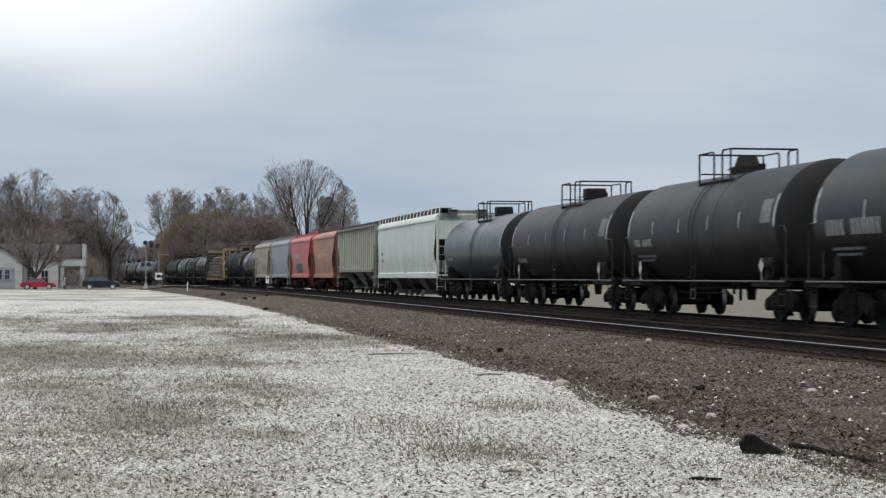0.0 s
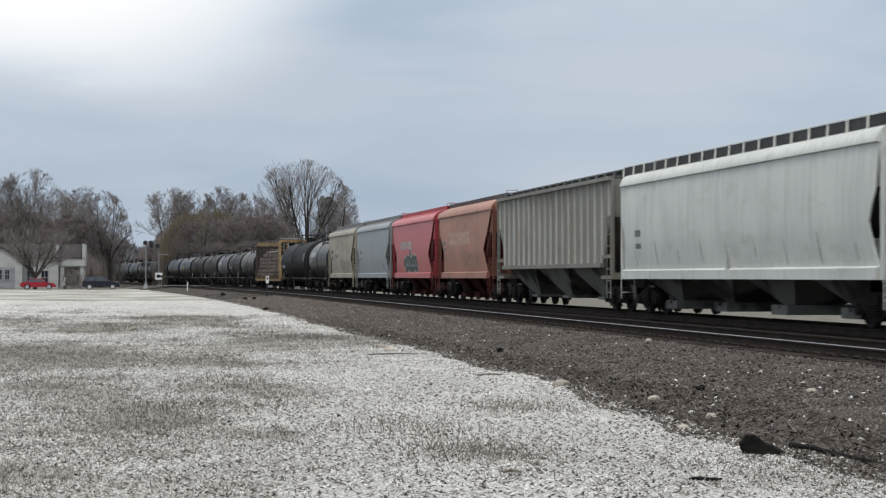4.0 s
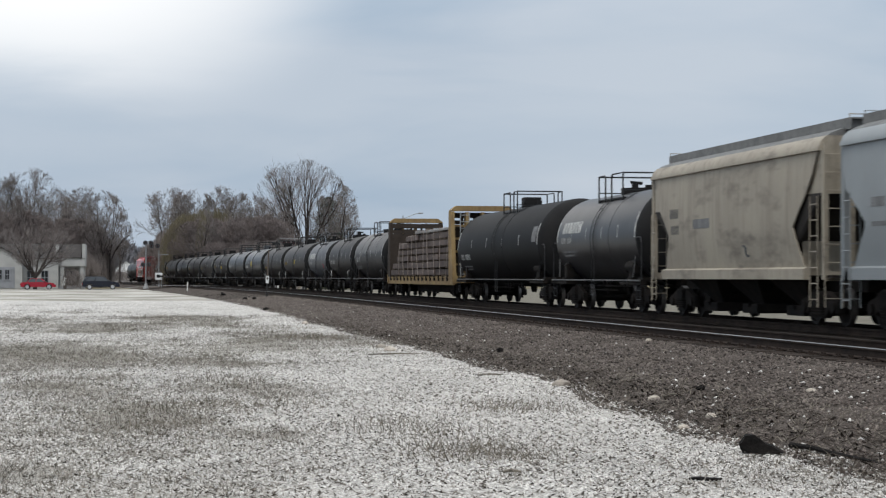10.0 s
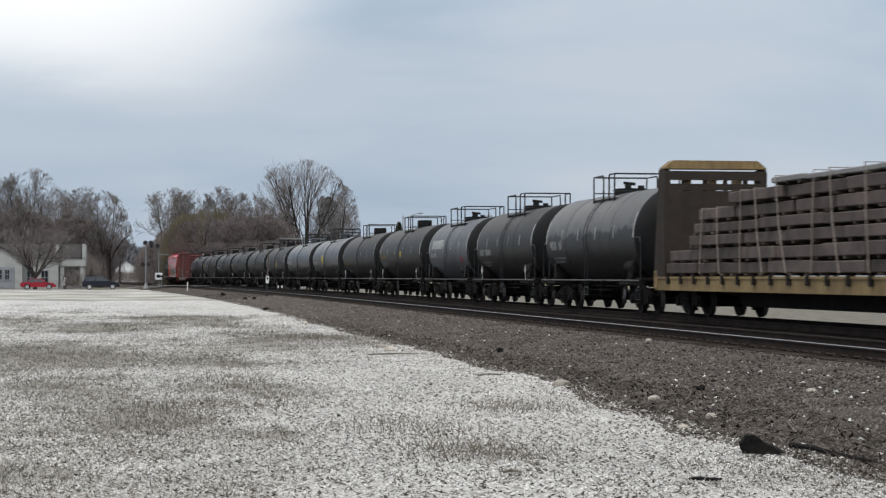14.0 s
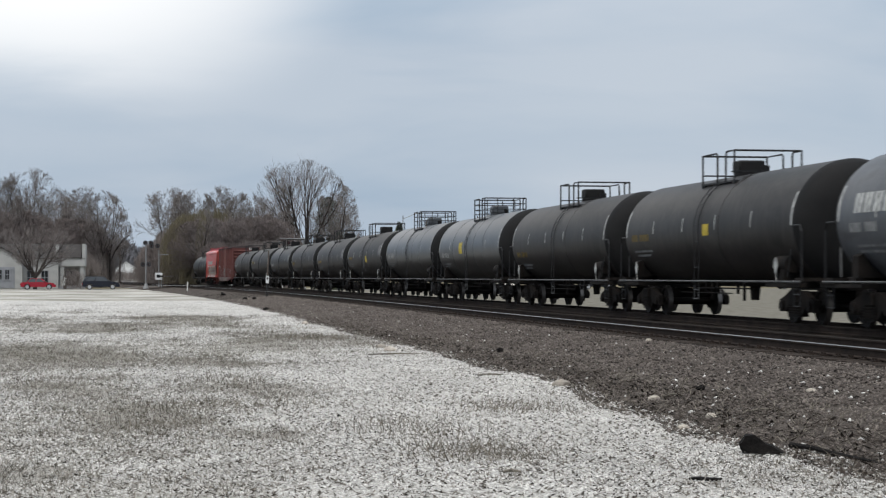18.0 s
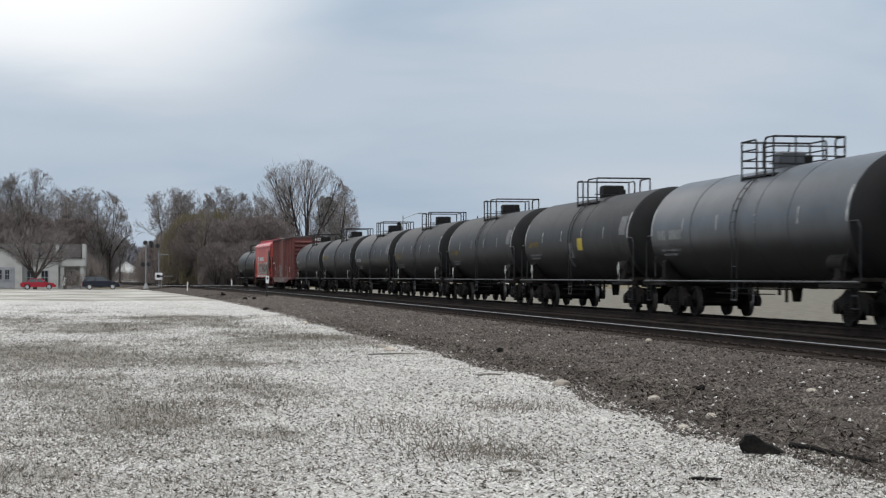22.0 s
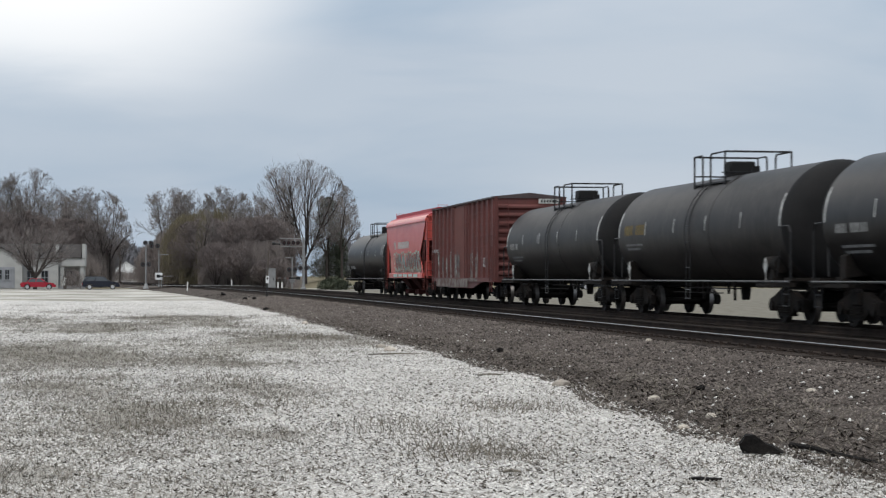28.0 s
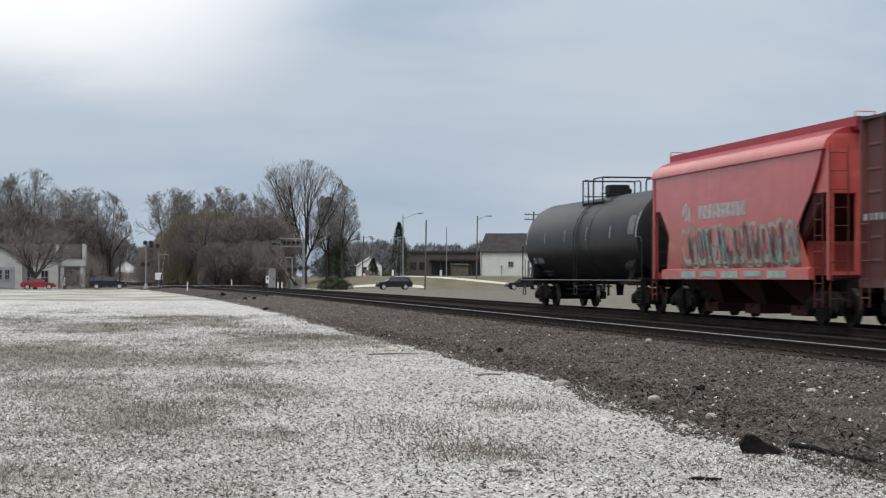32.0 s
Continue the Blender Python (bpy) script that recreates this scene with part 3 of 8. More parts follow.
            rows.append([bm.verts.new((x, y0, z)), bm.verts.new((x, y1, z)), bm.verts.new((x + 0.004, y0, z)), bm.verts.new((x + 0.004, y1, z))])
        for p, q in zip(rows[:-1], rows[1:]):
            bm.faces.new((p[0], p[1], q[1], q[0]))
            bm.faces.new((p[2], q[2], q[3], p[3]))
            bm.faces.new((p[0], q[0], q[2], p[2]))
            bm.faces.new((p[1], p[3], q[3], q[1]))
        bmesh.ops.recalc_face_normals(bm, faces=bm.faces[:])
        part(name, bm, mat, car)


def stencil(y, z, count, size, gap=0.5):
    """The blocks of a row of unreadable characters, read from far to near."""
    w = size * 0.52
    out = []
    for i in range(count):
        far = y - i * w * (1 + gap)
        out += [(far - w * 0.34, far, z, z + size), (far - w, far - w * 0.66, z, z + size)]
    return out


def letters(y0, y1, z0, z1, n):
    """A word that is not spelt out: n plain upright blocks, from far to near."""
    w = (y0 - y1) / n
    out = []
    for i in range(n):
        far = y0 - i * w
        out += [(far - w * 0.40, far - w * 0.05, z0, z1), (far - w * 0.84, far - w * 0.50, z0, z1)]
    return out


def ladder(car, x, y, z0, z1, width, mat, along="x", rungs=7, r=0.022):
    bm = bmesh.new()
    for k in (-0.5, 0.5):
        p = (x + k * width, y) if along == "x" else (x, y + k * width)
        rod(bm, (*p, z0), (*p, z1), r, 5)
    for i in range(rungs):
        z = z0 + (z1 - z0) * (i + 0.5) / rungs
        a = (x - width / 2, y, z) if along == "x" else (x, y - width / 2, z)
        b = (x + width / 2, y, z) if along == "x" else (x, y + width / 2, z)
        rod(bm, a, b, r * 0.8, 5)
    return part("ladder", bm, mat, car)


# ---- tank car ----
def tank_car(length, r=1.52, paint="black", dome="box", marks=(), label="", platform=2.65, shift=0.0, jacket=0, wide=False, cz=None, bands=True, ends="head"):
    car = thing("tank_car", label, "tank car", group="cars of the freight train")
    half = length / 2
    edge = half - 1.28
    cz = cz or 2.36
    bm = bmesh.new()
    turned(bm, [(-edge, r - 0.002), (-edge + 0.02, r), (edge - 0.02, r), (edge, r - 0.002)], (0, cz), 56)
    smooth(part("tank", bm, M[paint], car), 30)
    for s in (-1, 1):
        bm = bmesh.new()
        rings = [(s * edge, r + 0.001)] + [(s * (edge + 0.46 * math.sin(a)), r * math.cos(a) ** 0.55) for a in (0.25, 0.5, 0.75, 1.0, 1.2, 1.38, 1.5)] + [(s * (edge + 0.465), 0.0)]
        turned(bm, rings, (0, cz), 56)
        smooth(part("tank_end", bm, M[ends], car, "dark domed tank end"), 50)
    # welded rings
    for y in (shift - platform * 0.62, *( [edge * 0.5, -edge * 0.5] if jacket else [])):
        bm = bmesh.new()
        turned(bm, [(y - 0.05, r - 0.01), (y - 0.05, r + 0.008), (y + 0.05, r + 0.008), (y + 0.05, r - 0.01)], (0, cz), 56)
        smooth(part("band", bm, M[paint], car), 30)
    # draught sills, side walkway and cross bearers
    for s in (-1, 1):
        bm = bmesh.new()
        box(bm, -0.32, 0.32, s * (half - 0.55), s * (half - 4.0), 0.80, 1.12, 0.02)
        box(bm, -1.5, 1.5, s * (half - 0.60), s * (half - 1.15), 1.02, 1.10)
        box(bm, -1.48, 1.48, s * (half - 2.35), s * (half - 2.0), 0.86, 1.10)
        part("draught_sill", bm, M["under"], car)
    for x in (-1.5, 1.5):
        for s in (-1, 1):
            bm = bmesh.new()
            box(bm, x - 0.07, x + 0.07, s * (half - 0.6), s * (half - 2.9), 0.89, 0.965)
            box(bm, x - 0.10, x + 0.10, s * (half - 0.6), s * (half - 1.5), 0.966, 0.985)
            part("side_sill", bm, M["under"], car)
    # steps that hang below the ladder
    bm = bmesh.new()
    for k in (-0.19, 0.19):
        pipe(bm, [(-1.52, shift + k, 1.0), (-1.50, shift + k + 0.12, 0.52)], 0.014, 5)
    for z in (0.54, 0.78):
        rod(bm, (-1.51, shift - 0.10, z), (-1.51, shift + 0.29, z), 0.013, 5)
    part("hanging_step", bm, M["dullrail"], car)
    # saddles over the trucks
    for s in (-1, 1):
        y = s * (half - 2.2)
        bm = bmesh.new()
        outline = [(-1.42, 1.1), (-1.42, 1.55), (-1.30, 1.62)] + [(-(r + 0.03) * math.cos(a), cz - (r + 0.03) * math.sin(a)) for a in (0.75, 1.0, 1.25, 1.5)]
        outline += [(-x, z) for x, z in outline[::-1]]
        prism(bm, outline, y - 0.16, y + 0.16, 1)
        part("saddle", bm, M["under"], car)
    # brake gear and bottom outlet
    bm = bmesh.new()
    rod(bm, (0, -0.3, 0.95), (0, -0.3, 0.50), 0.16, 10, 0.11)
    for y in (-1.6, -1.1, 0.5, 1.0, 1.5):
        rod(bm, (-0.75, y, 0.98), (-0.75, y, 0.60 + 0.1 * math.sin(5 * y)), 0.04, 6)
    rod(bm, (-0.8, -2.2, 0.82), (-0.8, 2.2, 0.82), 0.022, 5)
    rod(bm, (-1.2, -2.0, 0.70), (-1.2, 2.4, 0.70), 0.015, 5)
    part("brake_rigging", bm, M["under"], car)
    bm = bmesh.new()
    rod(bm, (-1.25, -half + 1.9, 1.42), (-1.25, -half + 2.75, 1.42), 0.21, 12)
    smooth(part("brake_reservoir", bm, M["under"], car))
    # end hand rails and steps at the four corners
    for s in (-1, 1):
        for x in (-1.5, 1.5):
            bm = bmesh.new()
            y = s * (half - 0.72)
            pipe(bm, [(x, y, 1.1), (x, y, 2.15), (x, y - s * 0.12, 2.3), (x, y - s * 0.55, 2.3)], 0.022, 5)
            part("grab_rail", bm, M["railing"], car)
            bm = bmesh.new()
            pipe(bm, [(x, y - s * 0.1, 1.0), (x, y - s * 0.1, 0.45), (x, y - s * 0.5, 0.45), (x, y - s * 0.5, 1.0)], 0.02, 5)
            rod(bm, (x, y - s * 0.1, 0.72), (x, y - s * 0.5, 0.72), 0.018, 5)
            part("corner_step", bm, M["railing"], car)
            bm = bmesh.new()
            pipe(bm, [(x, s * (edge - 0.35), 1.12), (x * 0.985, s * (edge - 0.28), 1.45), (x * 0.97, s * (edge - 0.22), 1.75)], 0.022, 5)
            part("tank_brace", bm, M["dullrail" if "grey" in paint else "railing"], car)
    # curved ladder over the side, from the platform to the sill
    bm = bmesh.new()
    arc = [(-(r + 0.05) * math.sin(a), cz + (r + 0.05) * math.cos(a)) for a in (0.62, 0.8, 1.0, 1.2, 1.4, 1.57)] + [(-1.52, 1.75), (-1.54, 1.0)]
    for k in (-0.19, 0.19):
        pipe(bm, [(x, shift + k, z) for x, z in arc], 0.013, 5)
    side_ladder = part("side_ladder", bm, M["railing"], car)
    for (x0, z0), (x1, z1) in zip(arc[:-1], arc[1:]):
        bm = bmesh.new()
        rod(bm, ((x0 + x1) / 2, shift - 0.19, (z0 + z1) / 2), ((x0 + x1) / 2, shift + 0.19, (z0 + z1) / 2), 0.014, 5)
        part("rung", bm, M["railing"], side_ladder)
    # long hand rail down each side
    for x in (-1.55, 1.55):
        bm = bmesh.new()
        rod(bm, (x, -half + 0.7, 1.01), (x, half - 0.7, 1.01), 0.024, 6)
        for i in range(7):
            y = -half + 2.4 + (length - 4.8) * i / 6
            box(bm, x - math.copysign(0.28, x), x, y - 0.02, y + 0.02, 0.985, 1.02)
        part("hand_rail", bm, M["dullrail"], car, "thin grey hand rail")
    # top platform with its railing
    top = cz + r
    a, b2 = shift - platform / 2, shift + platform / 2
    wx = 0.92
    bm = bmesh.new()
    for x0, x1 in ((-wx, -0.42), (0.42, wx)):
        box(bm, x0, x1, a, b2, top - 0.25, top - 0.21)
        for y in (a + 0.1, b2 - 0.1):
            box(bm, x0, x1, y - 0.03, y + 0.03, top - 0.44, top - 0.22)
    for y in (a, b2 - 0.3):
        box(bm, -wx, wx, y, y + 0.3, top + 0.004, top + 0.03)
    part("platform", bm, M["railing"], car)
    zr = top + (0.68 if wide else 0.56)
    # each side rail has a gap at the ladder; the end rails run right across
    near_leg = 0.46 if int(length * 10) % 2 else 0.26
    for x in (-wx, wx):
        for y, way, reach in ((a, 1, near_leg * platform), (b2, -1, (0.74 - near_leg) * platform)):
            bm = bmesh.new()
            e = y + way * reach
            pipe(bm, [(x, y, top - 0.40), (x, y, zr), (x, e - way * 0.10, zr), (x, e - way * 0.03, zr - 0.04), (x, e, zr - 0.12), (x, e, top - 0.30)], 0.027, 6)
            if wide:
                for z in (top + 0.20, top + 0.44):
                    rod(bm, (x, y, z), (x, e, z), 0.02, 5)
            part("railing", bm, M["railing"], car)
    for y in (a, b2):
        bm = bmesh.new()
        rod(bm, (-wx, y, zr), (wx, y, zr), 0.027, 6)
        if wide:
            for z in (top + 0.20, top + 0.44):
                rod(bm, (-wx, y, z), (wx, y, z), 0.02, 5)
            rod(bm, (-0.35, y, top), (-0.35, y, zr), 0.022, 5)
            rod(bm, (0.35, y, top), (0.35, y, zr), 0.022, 5)
        part("end_railing", bm, M["railing"], car)
    bm = bmesh.new()
    if dome == "box":
        turned_z = [(top - 0.1, 0.42), (top + 0.10, 0.42)]
        rod(bm, (0, shift + 0.2, turned_z[0][0]), (0, shift + 0.2, turned_z[1][0] - 0.02), 0.40, 18)
        box(bm, -0.36, 0.36, shift - 0.10, shift + 0.50, top + 0.06, top + 0.38, 0.04)
    elif dome == "round":
        rod(bm, (0, shift, top - 0.1), (0, shift, top + 0.16), 0.45, 18)
        rod(bm, (0, shift, top + 0.16), (0, shift, top + 0.44), 0.36, 18, 0.26)
    else:
        rod(bm, (0, shift, top - 0.1), (0, shift, top + 0.13), 0.55, 18)
        rod(bm, (0, shift + 0.2, top + 0.13), (0, shift + 0.2, top + 0.36), 0.07, 8)
        rod(bm, (-0.2, shift - 0.25, top + 0.13), (-0.2, shift - 0.25, top + 0.28), 0.08, 8)
        rod(bm, (0.2, shift + 0.2, top + 0.30), (-0.2, shift + 0.2, top + 0.34), 0.05, 8)
    smooth(part("manway_housing", bm, M["bluegrey" if wide else "head"], car))
    bm = bmesh.new()
    rod(bm, (0.1, shift - 0.85, top - 0.05), (0.1, shift - 0.85, top + 0.20), 0.11, 10)
    part("valve", bm, M["head"], car)
    bm = bmesh.new()
    rod(bm, (-0.15, shift + 0.75, top - 0.05), (-0.15, shift + 0.75, top + 0.17), 0.09, 10)
    part("valve", bm, M["head"], car)
    # reflective tape and stencils on the near side
    def side(z):
        return -math.sqrt(max(r * r - (z - cz) ** 2, 0.01))
    if bands:
        k = 5
        ys = [(-edge + 0.10) + (2 * edge - 0.2) * i / k for i in range(k + 1)]
        side_marks(car, "reflective_strip", M["tape"], [(y - 0.028, y + 0.028, cz - 0.02, cz + 0.36) for y in ys[1:-1]], side)
        side_marks(car, "reflective_strip", M["tape"], [(y - 0.05, y + 0.05, cz - 0.05, cz + 0.72) for y in (ys[0], ys[-1])], side)
    if paint == "soot":
        for y in (-edge + 1.15, edge - 1.15):
            bm = bmesh.new()
            prism(bm, [(y - 0.15, 1.38), (y, 1.18), (y + 0.15, 1.38), (y, 1.58)], -1.50, -1.485, 0)
            rod(bm, (-1.48, y, 1.0), (-1.48, y, 1.4), 0.015, 5)
            part("hazard_placard", bm, M["tape"], car, "white diamond placard on a bracket")
    for name, mat, items in marks:
        side_marks(car, name, M[mat], [(y0, y1, cz + z0, cz + z1) for y0, y1, z0, z1 in items], side)
    couplers(car, half)
    trucks(car, half - 2.2)
    return car


# ---- covered hoppers ----
def hopper_car(length, paint, roof, label, eave=4.05, crown=4.52, rake=1.4, walk_rail=False, marks=(), lower="under", end_paint=None, bays=3, board="walkway", grime="slope_grime_shade", side_ladders=True, slanted=True):
    """Smooth-sided covered hopper: bowed side sheets with cut-away ends over sloping bays."""
    car = thing("covered_hopper", label, "hopper car", group="cars of the freight train")
    half = length / 2
    lb = half - 0.62
    end_paint = end_paint or paint
    rung_mat = M["shaded_red"] if grime == "slope_red" else M[end_paint]
    # bowed side sheets, cut back to a point at each end; height, half-width, how far the edge stands back
    k = rake / 1.4
    if slanted:
        cuts = (1.15, 1.42, 1.62, 1.68, 1.28, 0.86, 0.44, 0.22)
    else:
        cuts = (0.45, 0.88, 1.22, 1.28, 0.80, 0.28, 0.12, 0.05)
    prof = [(z, w, cut * k) for (z, w), cut in zip(((1.32, 1.47), (1.75, 1.53), (2.12, 1.565), (2.25, 1.575), (2.62, 1.58), (2.95, 1.58), (3.45, 1.57), (eave - 0.14, 1.535)), cuts)]
    for s in (-1, 1):
        bm = bmesh.new()
        rows = []
        for z, w, cut in prof:
            rows.append([bm.verts.new((s * x, y, z)) for x, y in ((w, -lb + cut), (w, lb - cut), (w - 0.03, lb - cut), (w - 0.03, -lb + cut))])
        for p, q in zip(rows[:-1], rows[1:]):
            for i in range(4):
                j = (i + 1) % 4
                bm.faces.new((p[i], p[j], q[j], q[i]))
        bm.faces.new(rows[0])
        bm.faces.new(rows[-1])
        bmesh.ops.recalc_face_normals(bm, faces=bm.faces[:])
        smooth(part("side_sheet", bm, M[paint], car), 35)
    # the hold behind the sheets, sloping in towards the bays; its dark colour holds grime and recess shade
    bm = bmesh.new()
    rows = []
    for z, w, cut in ((1.32, 1.42, 2.62), (2.97, 1.50, 0.10)):
        rows.append([bm.verts.new((x, y, z)) for x, y in ((-w, -lb + cut), (-w, lb - cut), (w, lb - cut), (w, -lb + cut))])
    for p, q in zip(rows[:-1], rows[1:]):
        for i in range(4):
            j = (i + 1) % 4
            bm.faces.new((p[i], p[j], q[j], q[i]))
    bm.faces.new(rows[0])
    bm.faces.new(rows[-1])
    bmesh.ops.recalc_face_normals(bm, faces=bm.faces[:])
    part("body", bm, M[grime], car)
    bm = bmesh.new()
    box(bm, -1.49, 1.49, -lb + 0.06, lb - 0.06, 2.975, eave - 0.02)
    part("upper_body", bm, M[end_paint], car)
    # rounded eave strip and roof
    bm = bmesh.new()
    arc = [(-1.54, eave - 0.16), (-1.605, eave - 0.15), (-1.605, eave - 0.10), (-1.53, eave + 0.07), (-1.40, eave + 0.18)]
    outline = arc + [(-x, z) for x, z in arc[::-1]]
    prism(bm, outline, -lb, lb, 1)
    smooth(part("eave", bm, M[paint], car), 35)
    bm = bmesh.new()
    arc = [(-1.39, eave + 0.17), (-1.30, eave + 0.24), (-0.9, crown - 0.09), (-0.45, crown)]
    outline = arc + [(-x, z) for x, z in arc[::-1]]
    prism(bm, outline, -lb + 0.05, lb - 0.05, 1)
    smooth(part("roof", bm, M[roof], car), 35)
    # hatches and running board
    for y in [(-lb + 1.2) + (2 * lb - 2.4) * i / 7 for i in range(8)]:
        bm = bmesh.new()
        box(bm, -0.36, 0.36, y - 0.45, y + 0.45, crown - 0.03, crown + 0.10, 0.03)
        part("roof_hatch", bm, M[roof], car)
    for x in (-0.72, 0.72):
        bm = bmesh.new()
        lift_ = 0.06 if board == "walkway" else 0.03
        box(bm, x - 0.24, x + 0.24, -half + 0.35, half - 0.35, crown + lift_, crown + lift_ + 0.035)
        for i in range(14):
            y = -half + 0.5 + (length - 1.0) * i / 13
            box(bm, x - 0.22, x + 0.22, y - 0.025, y + 0.025, crown - 0.22, crown + lift_ + 0.01)
        box(bm, x - 0.245, x - 0.205, -half + 0.35, half - 0.35, crown - 0.16, crown + lift_ - 0.002)
        part("running_board", bm, M[board], car)
    if walk_rail:
        bm = bmesh.new()
        box(bm, -1.34, -0.80, -half + 0.25, half - 0.25, crown + 0.13, crown + 0.165)
        box(bm, -1.345, -1.325, -half + 0.25, half - 0.25, crown - 0.06, crown + 0.17)
        part("running_board", bm, M["grating"], car, "dark steel grating walkway along the roof edge")
        bm = bmesh.new()
        for i in range(19):
            y = -half + 0.4 + (length - 0.8) * i / 18
            rod(bm, (-1.42, y, eave + 0.13), (-1.36, y + 0.10, crown + 0.19), 0.026, 5)
        rod(bm, (-1.36, -half + 0.25, crown + 0.19), (-1.36, half - 0.25, crown + 0.19), 0.014, 5)
        part("walkway_bracket", bm, M[paint], car)
    # side sill
    for s in (-1, 1):
        bm = bmesh.new()
        outline = [(s * 1.50, 1.06), (s * 1.58, 1.06), (s * 1.58, 1.30), (s * 1.47, 1.345), (s * 1.44, 1.345), (s * 1.44, 1.06)]
        prism(bm, outline, -lb + cuts[0] * k * 0.85, lb - cuts[0] * k * 0.85, 1)
        part("side_sill", bm, M[paint], car)
    # end walls, corner posts, ladders, platforms
    for s in (-1, 1):
        bm = bmesh.new()
        box(bm, -1.5, 1.5, s * (lb + 0.0), s * (lb - 0.05), 2.95, eave + 0.1)
        part("end_wall", bm, M[end_paint], car)
        bm = bmesh.new()
        prism(bm, [(s * (lb - 0.02), 2.97), (s * (lb - 0.11), 2.97), (s * (lb - 2.62), 1.30), (s * (lb - 2.50), 1.30)], -1.44, 1.44, 0)
        part("slope_sheet", bm, M[grime], car, "grimy sloping end sheet, darkened for recess shade")
        bm = bmesh.new()
        box(bm, -1.36, 1.36, s * (lb - 1.62), s * (lb - 1.56), 1.16, 1.98)
        for x in (-1.0, 0.0, 1.0):
            box(bm, x - 0.03, x + 0.03, s * (lb - 1.56), s * (lb - 1.40), 1.16, 1.9)
        part("bolster_web", bm, M[end_paint], car)
        bm = bmesh.new()
        for x in (-1.46, 1.46):
            box(bm, x - 0.06, x + 0.06, s * (lb - 0.02), s * (lb + 0.09), 1.06, eave)
        box(bm, -1.52, 1.52, s * (lb + 0.1), s * (lb - 0.02), 1.06, 1.24)
        for x in (-0.8, 0.8):
            box(bm, x - 0.05, x + 0.05, s * (lb - 0.0), s * (lb - 0.1), 1.2, 3.0)
        part("end_frame", bm, M[end_paint], car)
        bm = bmesh.new()
        box(bm, -1.45, 1.45, s * (lb + 0.06), s * (half - 0.25), 1.10, 1.16)
        box(bm, -0.5, 0.5, s * (lb - 2.4), s * (half - 0.5), 0.78, 1.08)
        part("end_platform", bm, M["under"], car)
        for x in (-1.30, 1.30):
            ladder(car, x, s * (lb + 0.14), 0.45, eave - 0.05, 0.42, rung_mat, "x", 9, 0.014)
        for x in (-1.60, 1.60) if side_ladders else ():
            ladder(car, x, s * (lb - 0.30), 0.45, 2.9, 0.46, rung_mat, "y", 7, 0.015)
        bm = bmesh.new()
        pipe(bm, [(-0.95, s * (half - 0.42), crown + 0.02), (-0.95, s * (half - 0.42), crown + 0.17), (-0.5, s * (half - 0.42), crown + 0.17), (-0.5, s * (half - 0.42), crown + 0.02)], 0.017, 5)
        part("roof_grab_rail", bm, M[end_paint], car)
    bay_set(car, lb - rake - 0.3, bays, lower)
    bm = bmesh.new()
    rod(bm, (-1.1, half - 2.2, 1.5), (-1.1, half - 1.5, 1.5), 0.19, 12)
    part("brake_reservoir", bm, M["under"], car)

    def side(z):
        for (z0, w0, _), (z1, w1, _) in zip(prof[:-1], prof[1:]):
            if z0 <= z <= z1:
                return -(w0 + (w1 - w0) * (z - z0) / (z1 - z0))
        return -1.585
    for name, mat, items in marks:
        side_marks(car, name, M[mat], items, side)
    couplers(car, half)
    trucks(car, half - 1.95)
    return car


def bay_set(car, reach, bays, mat):
    """Funnel-shaped discharge bays under the sill."""
    w = 2 * reach / bays
    for i in range(bays):
        y = -reach + w * (i + 0.5)
        bm = bmesh.new()
        top = [bm.verts.new(c) for c in ((-1.35, y - w / 2 + 0.02, 1.34), (1.35, y - w / 2 + 0.02, 1.34), (1.35, y + w / 2 - 0.02, 1.34), (-1.35, y + w / 2 - 0.02, 1.34))]
        low = [bm.verts.new(c) for c in ((-0.62, y - 0.32, 0.42), (0.62, y - 0.32, 0.42), (0.62, y + 0.32, 0.42), (-0.62, y + 0.32, 0.42))]
        for k in range(4):
            j = (k + 1) % 4
            bm.faces.new((top[k], top[j], low[j], low[k]))
        bm.faces.new(low)
        bm.faces.new(top)
        bmesh.ops.recalc_face_normals(bm, faces=bm.faces[:])
        box(bm, -0.90, 0.90, y - 0.55, y + 0.55, 0.20, 0.44)
        rod(bm, (-0.95, y, 0.40), (0.95, y, 0.40), 0.05, 8)
        part("discharge_bay", bm, M[mat], car)


def ribbed_hopper(length, label):
    car = thing("covered_hopper", label, "hopper car", group="cars of the freight train")
    half = length / 2
    lb = half - 0.60
    eave, sill = 4.20, 1.52
    bm = bmesh.new()
    for s in (-1, 1):
        outline = [(-lb + 1.15, sill), (-lb + 0.75, 2.4), (-lb + 0.05, 3.05), (-lb, eave), (lb, eave), (lb - 0.05, 3.05), (lb - 0.75, 2.4), (lb - 1.15, sill)]
        prism(bm, outline, s * 1.42, s * 1.48, 0)
    part("side_sheet", bm, M["ribbed_car"], car)
    n = 20
    for s in (-1, 1):
        for i in range(n):
            y = -lb + 0.35 + (2 * lb - 0.7) * i / (n - 1)
            low = sill if abs(y) < lb - 1.1 else (2.45 if abs(y) < lb - 0.6 else 3.05)
            bm = bmesh.new()
            outline = [(s * 1.48, y - 0.05), (s * 1.545, y - 0.035), (s * 1.545, y + 0.035), (s * 1.48, y + 0.05)]
            prism(bm, outline, low, eave, 2)
            part("side_post", bm, M["ribbed_post"], car)
    for s in (-1, 1):
        bm = bmesh.new()
        box(bm, s * 1.42, s * 1.60, -lb + 1.1, lb - 1.1, sill - 0.10, sill + 0.04)
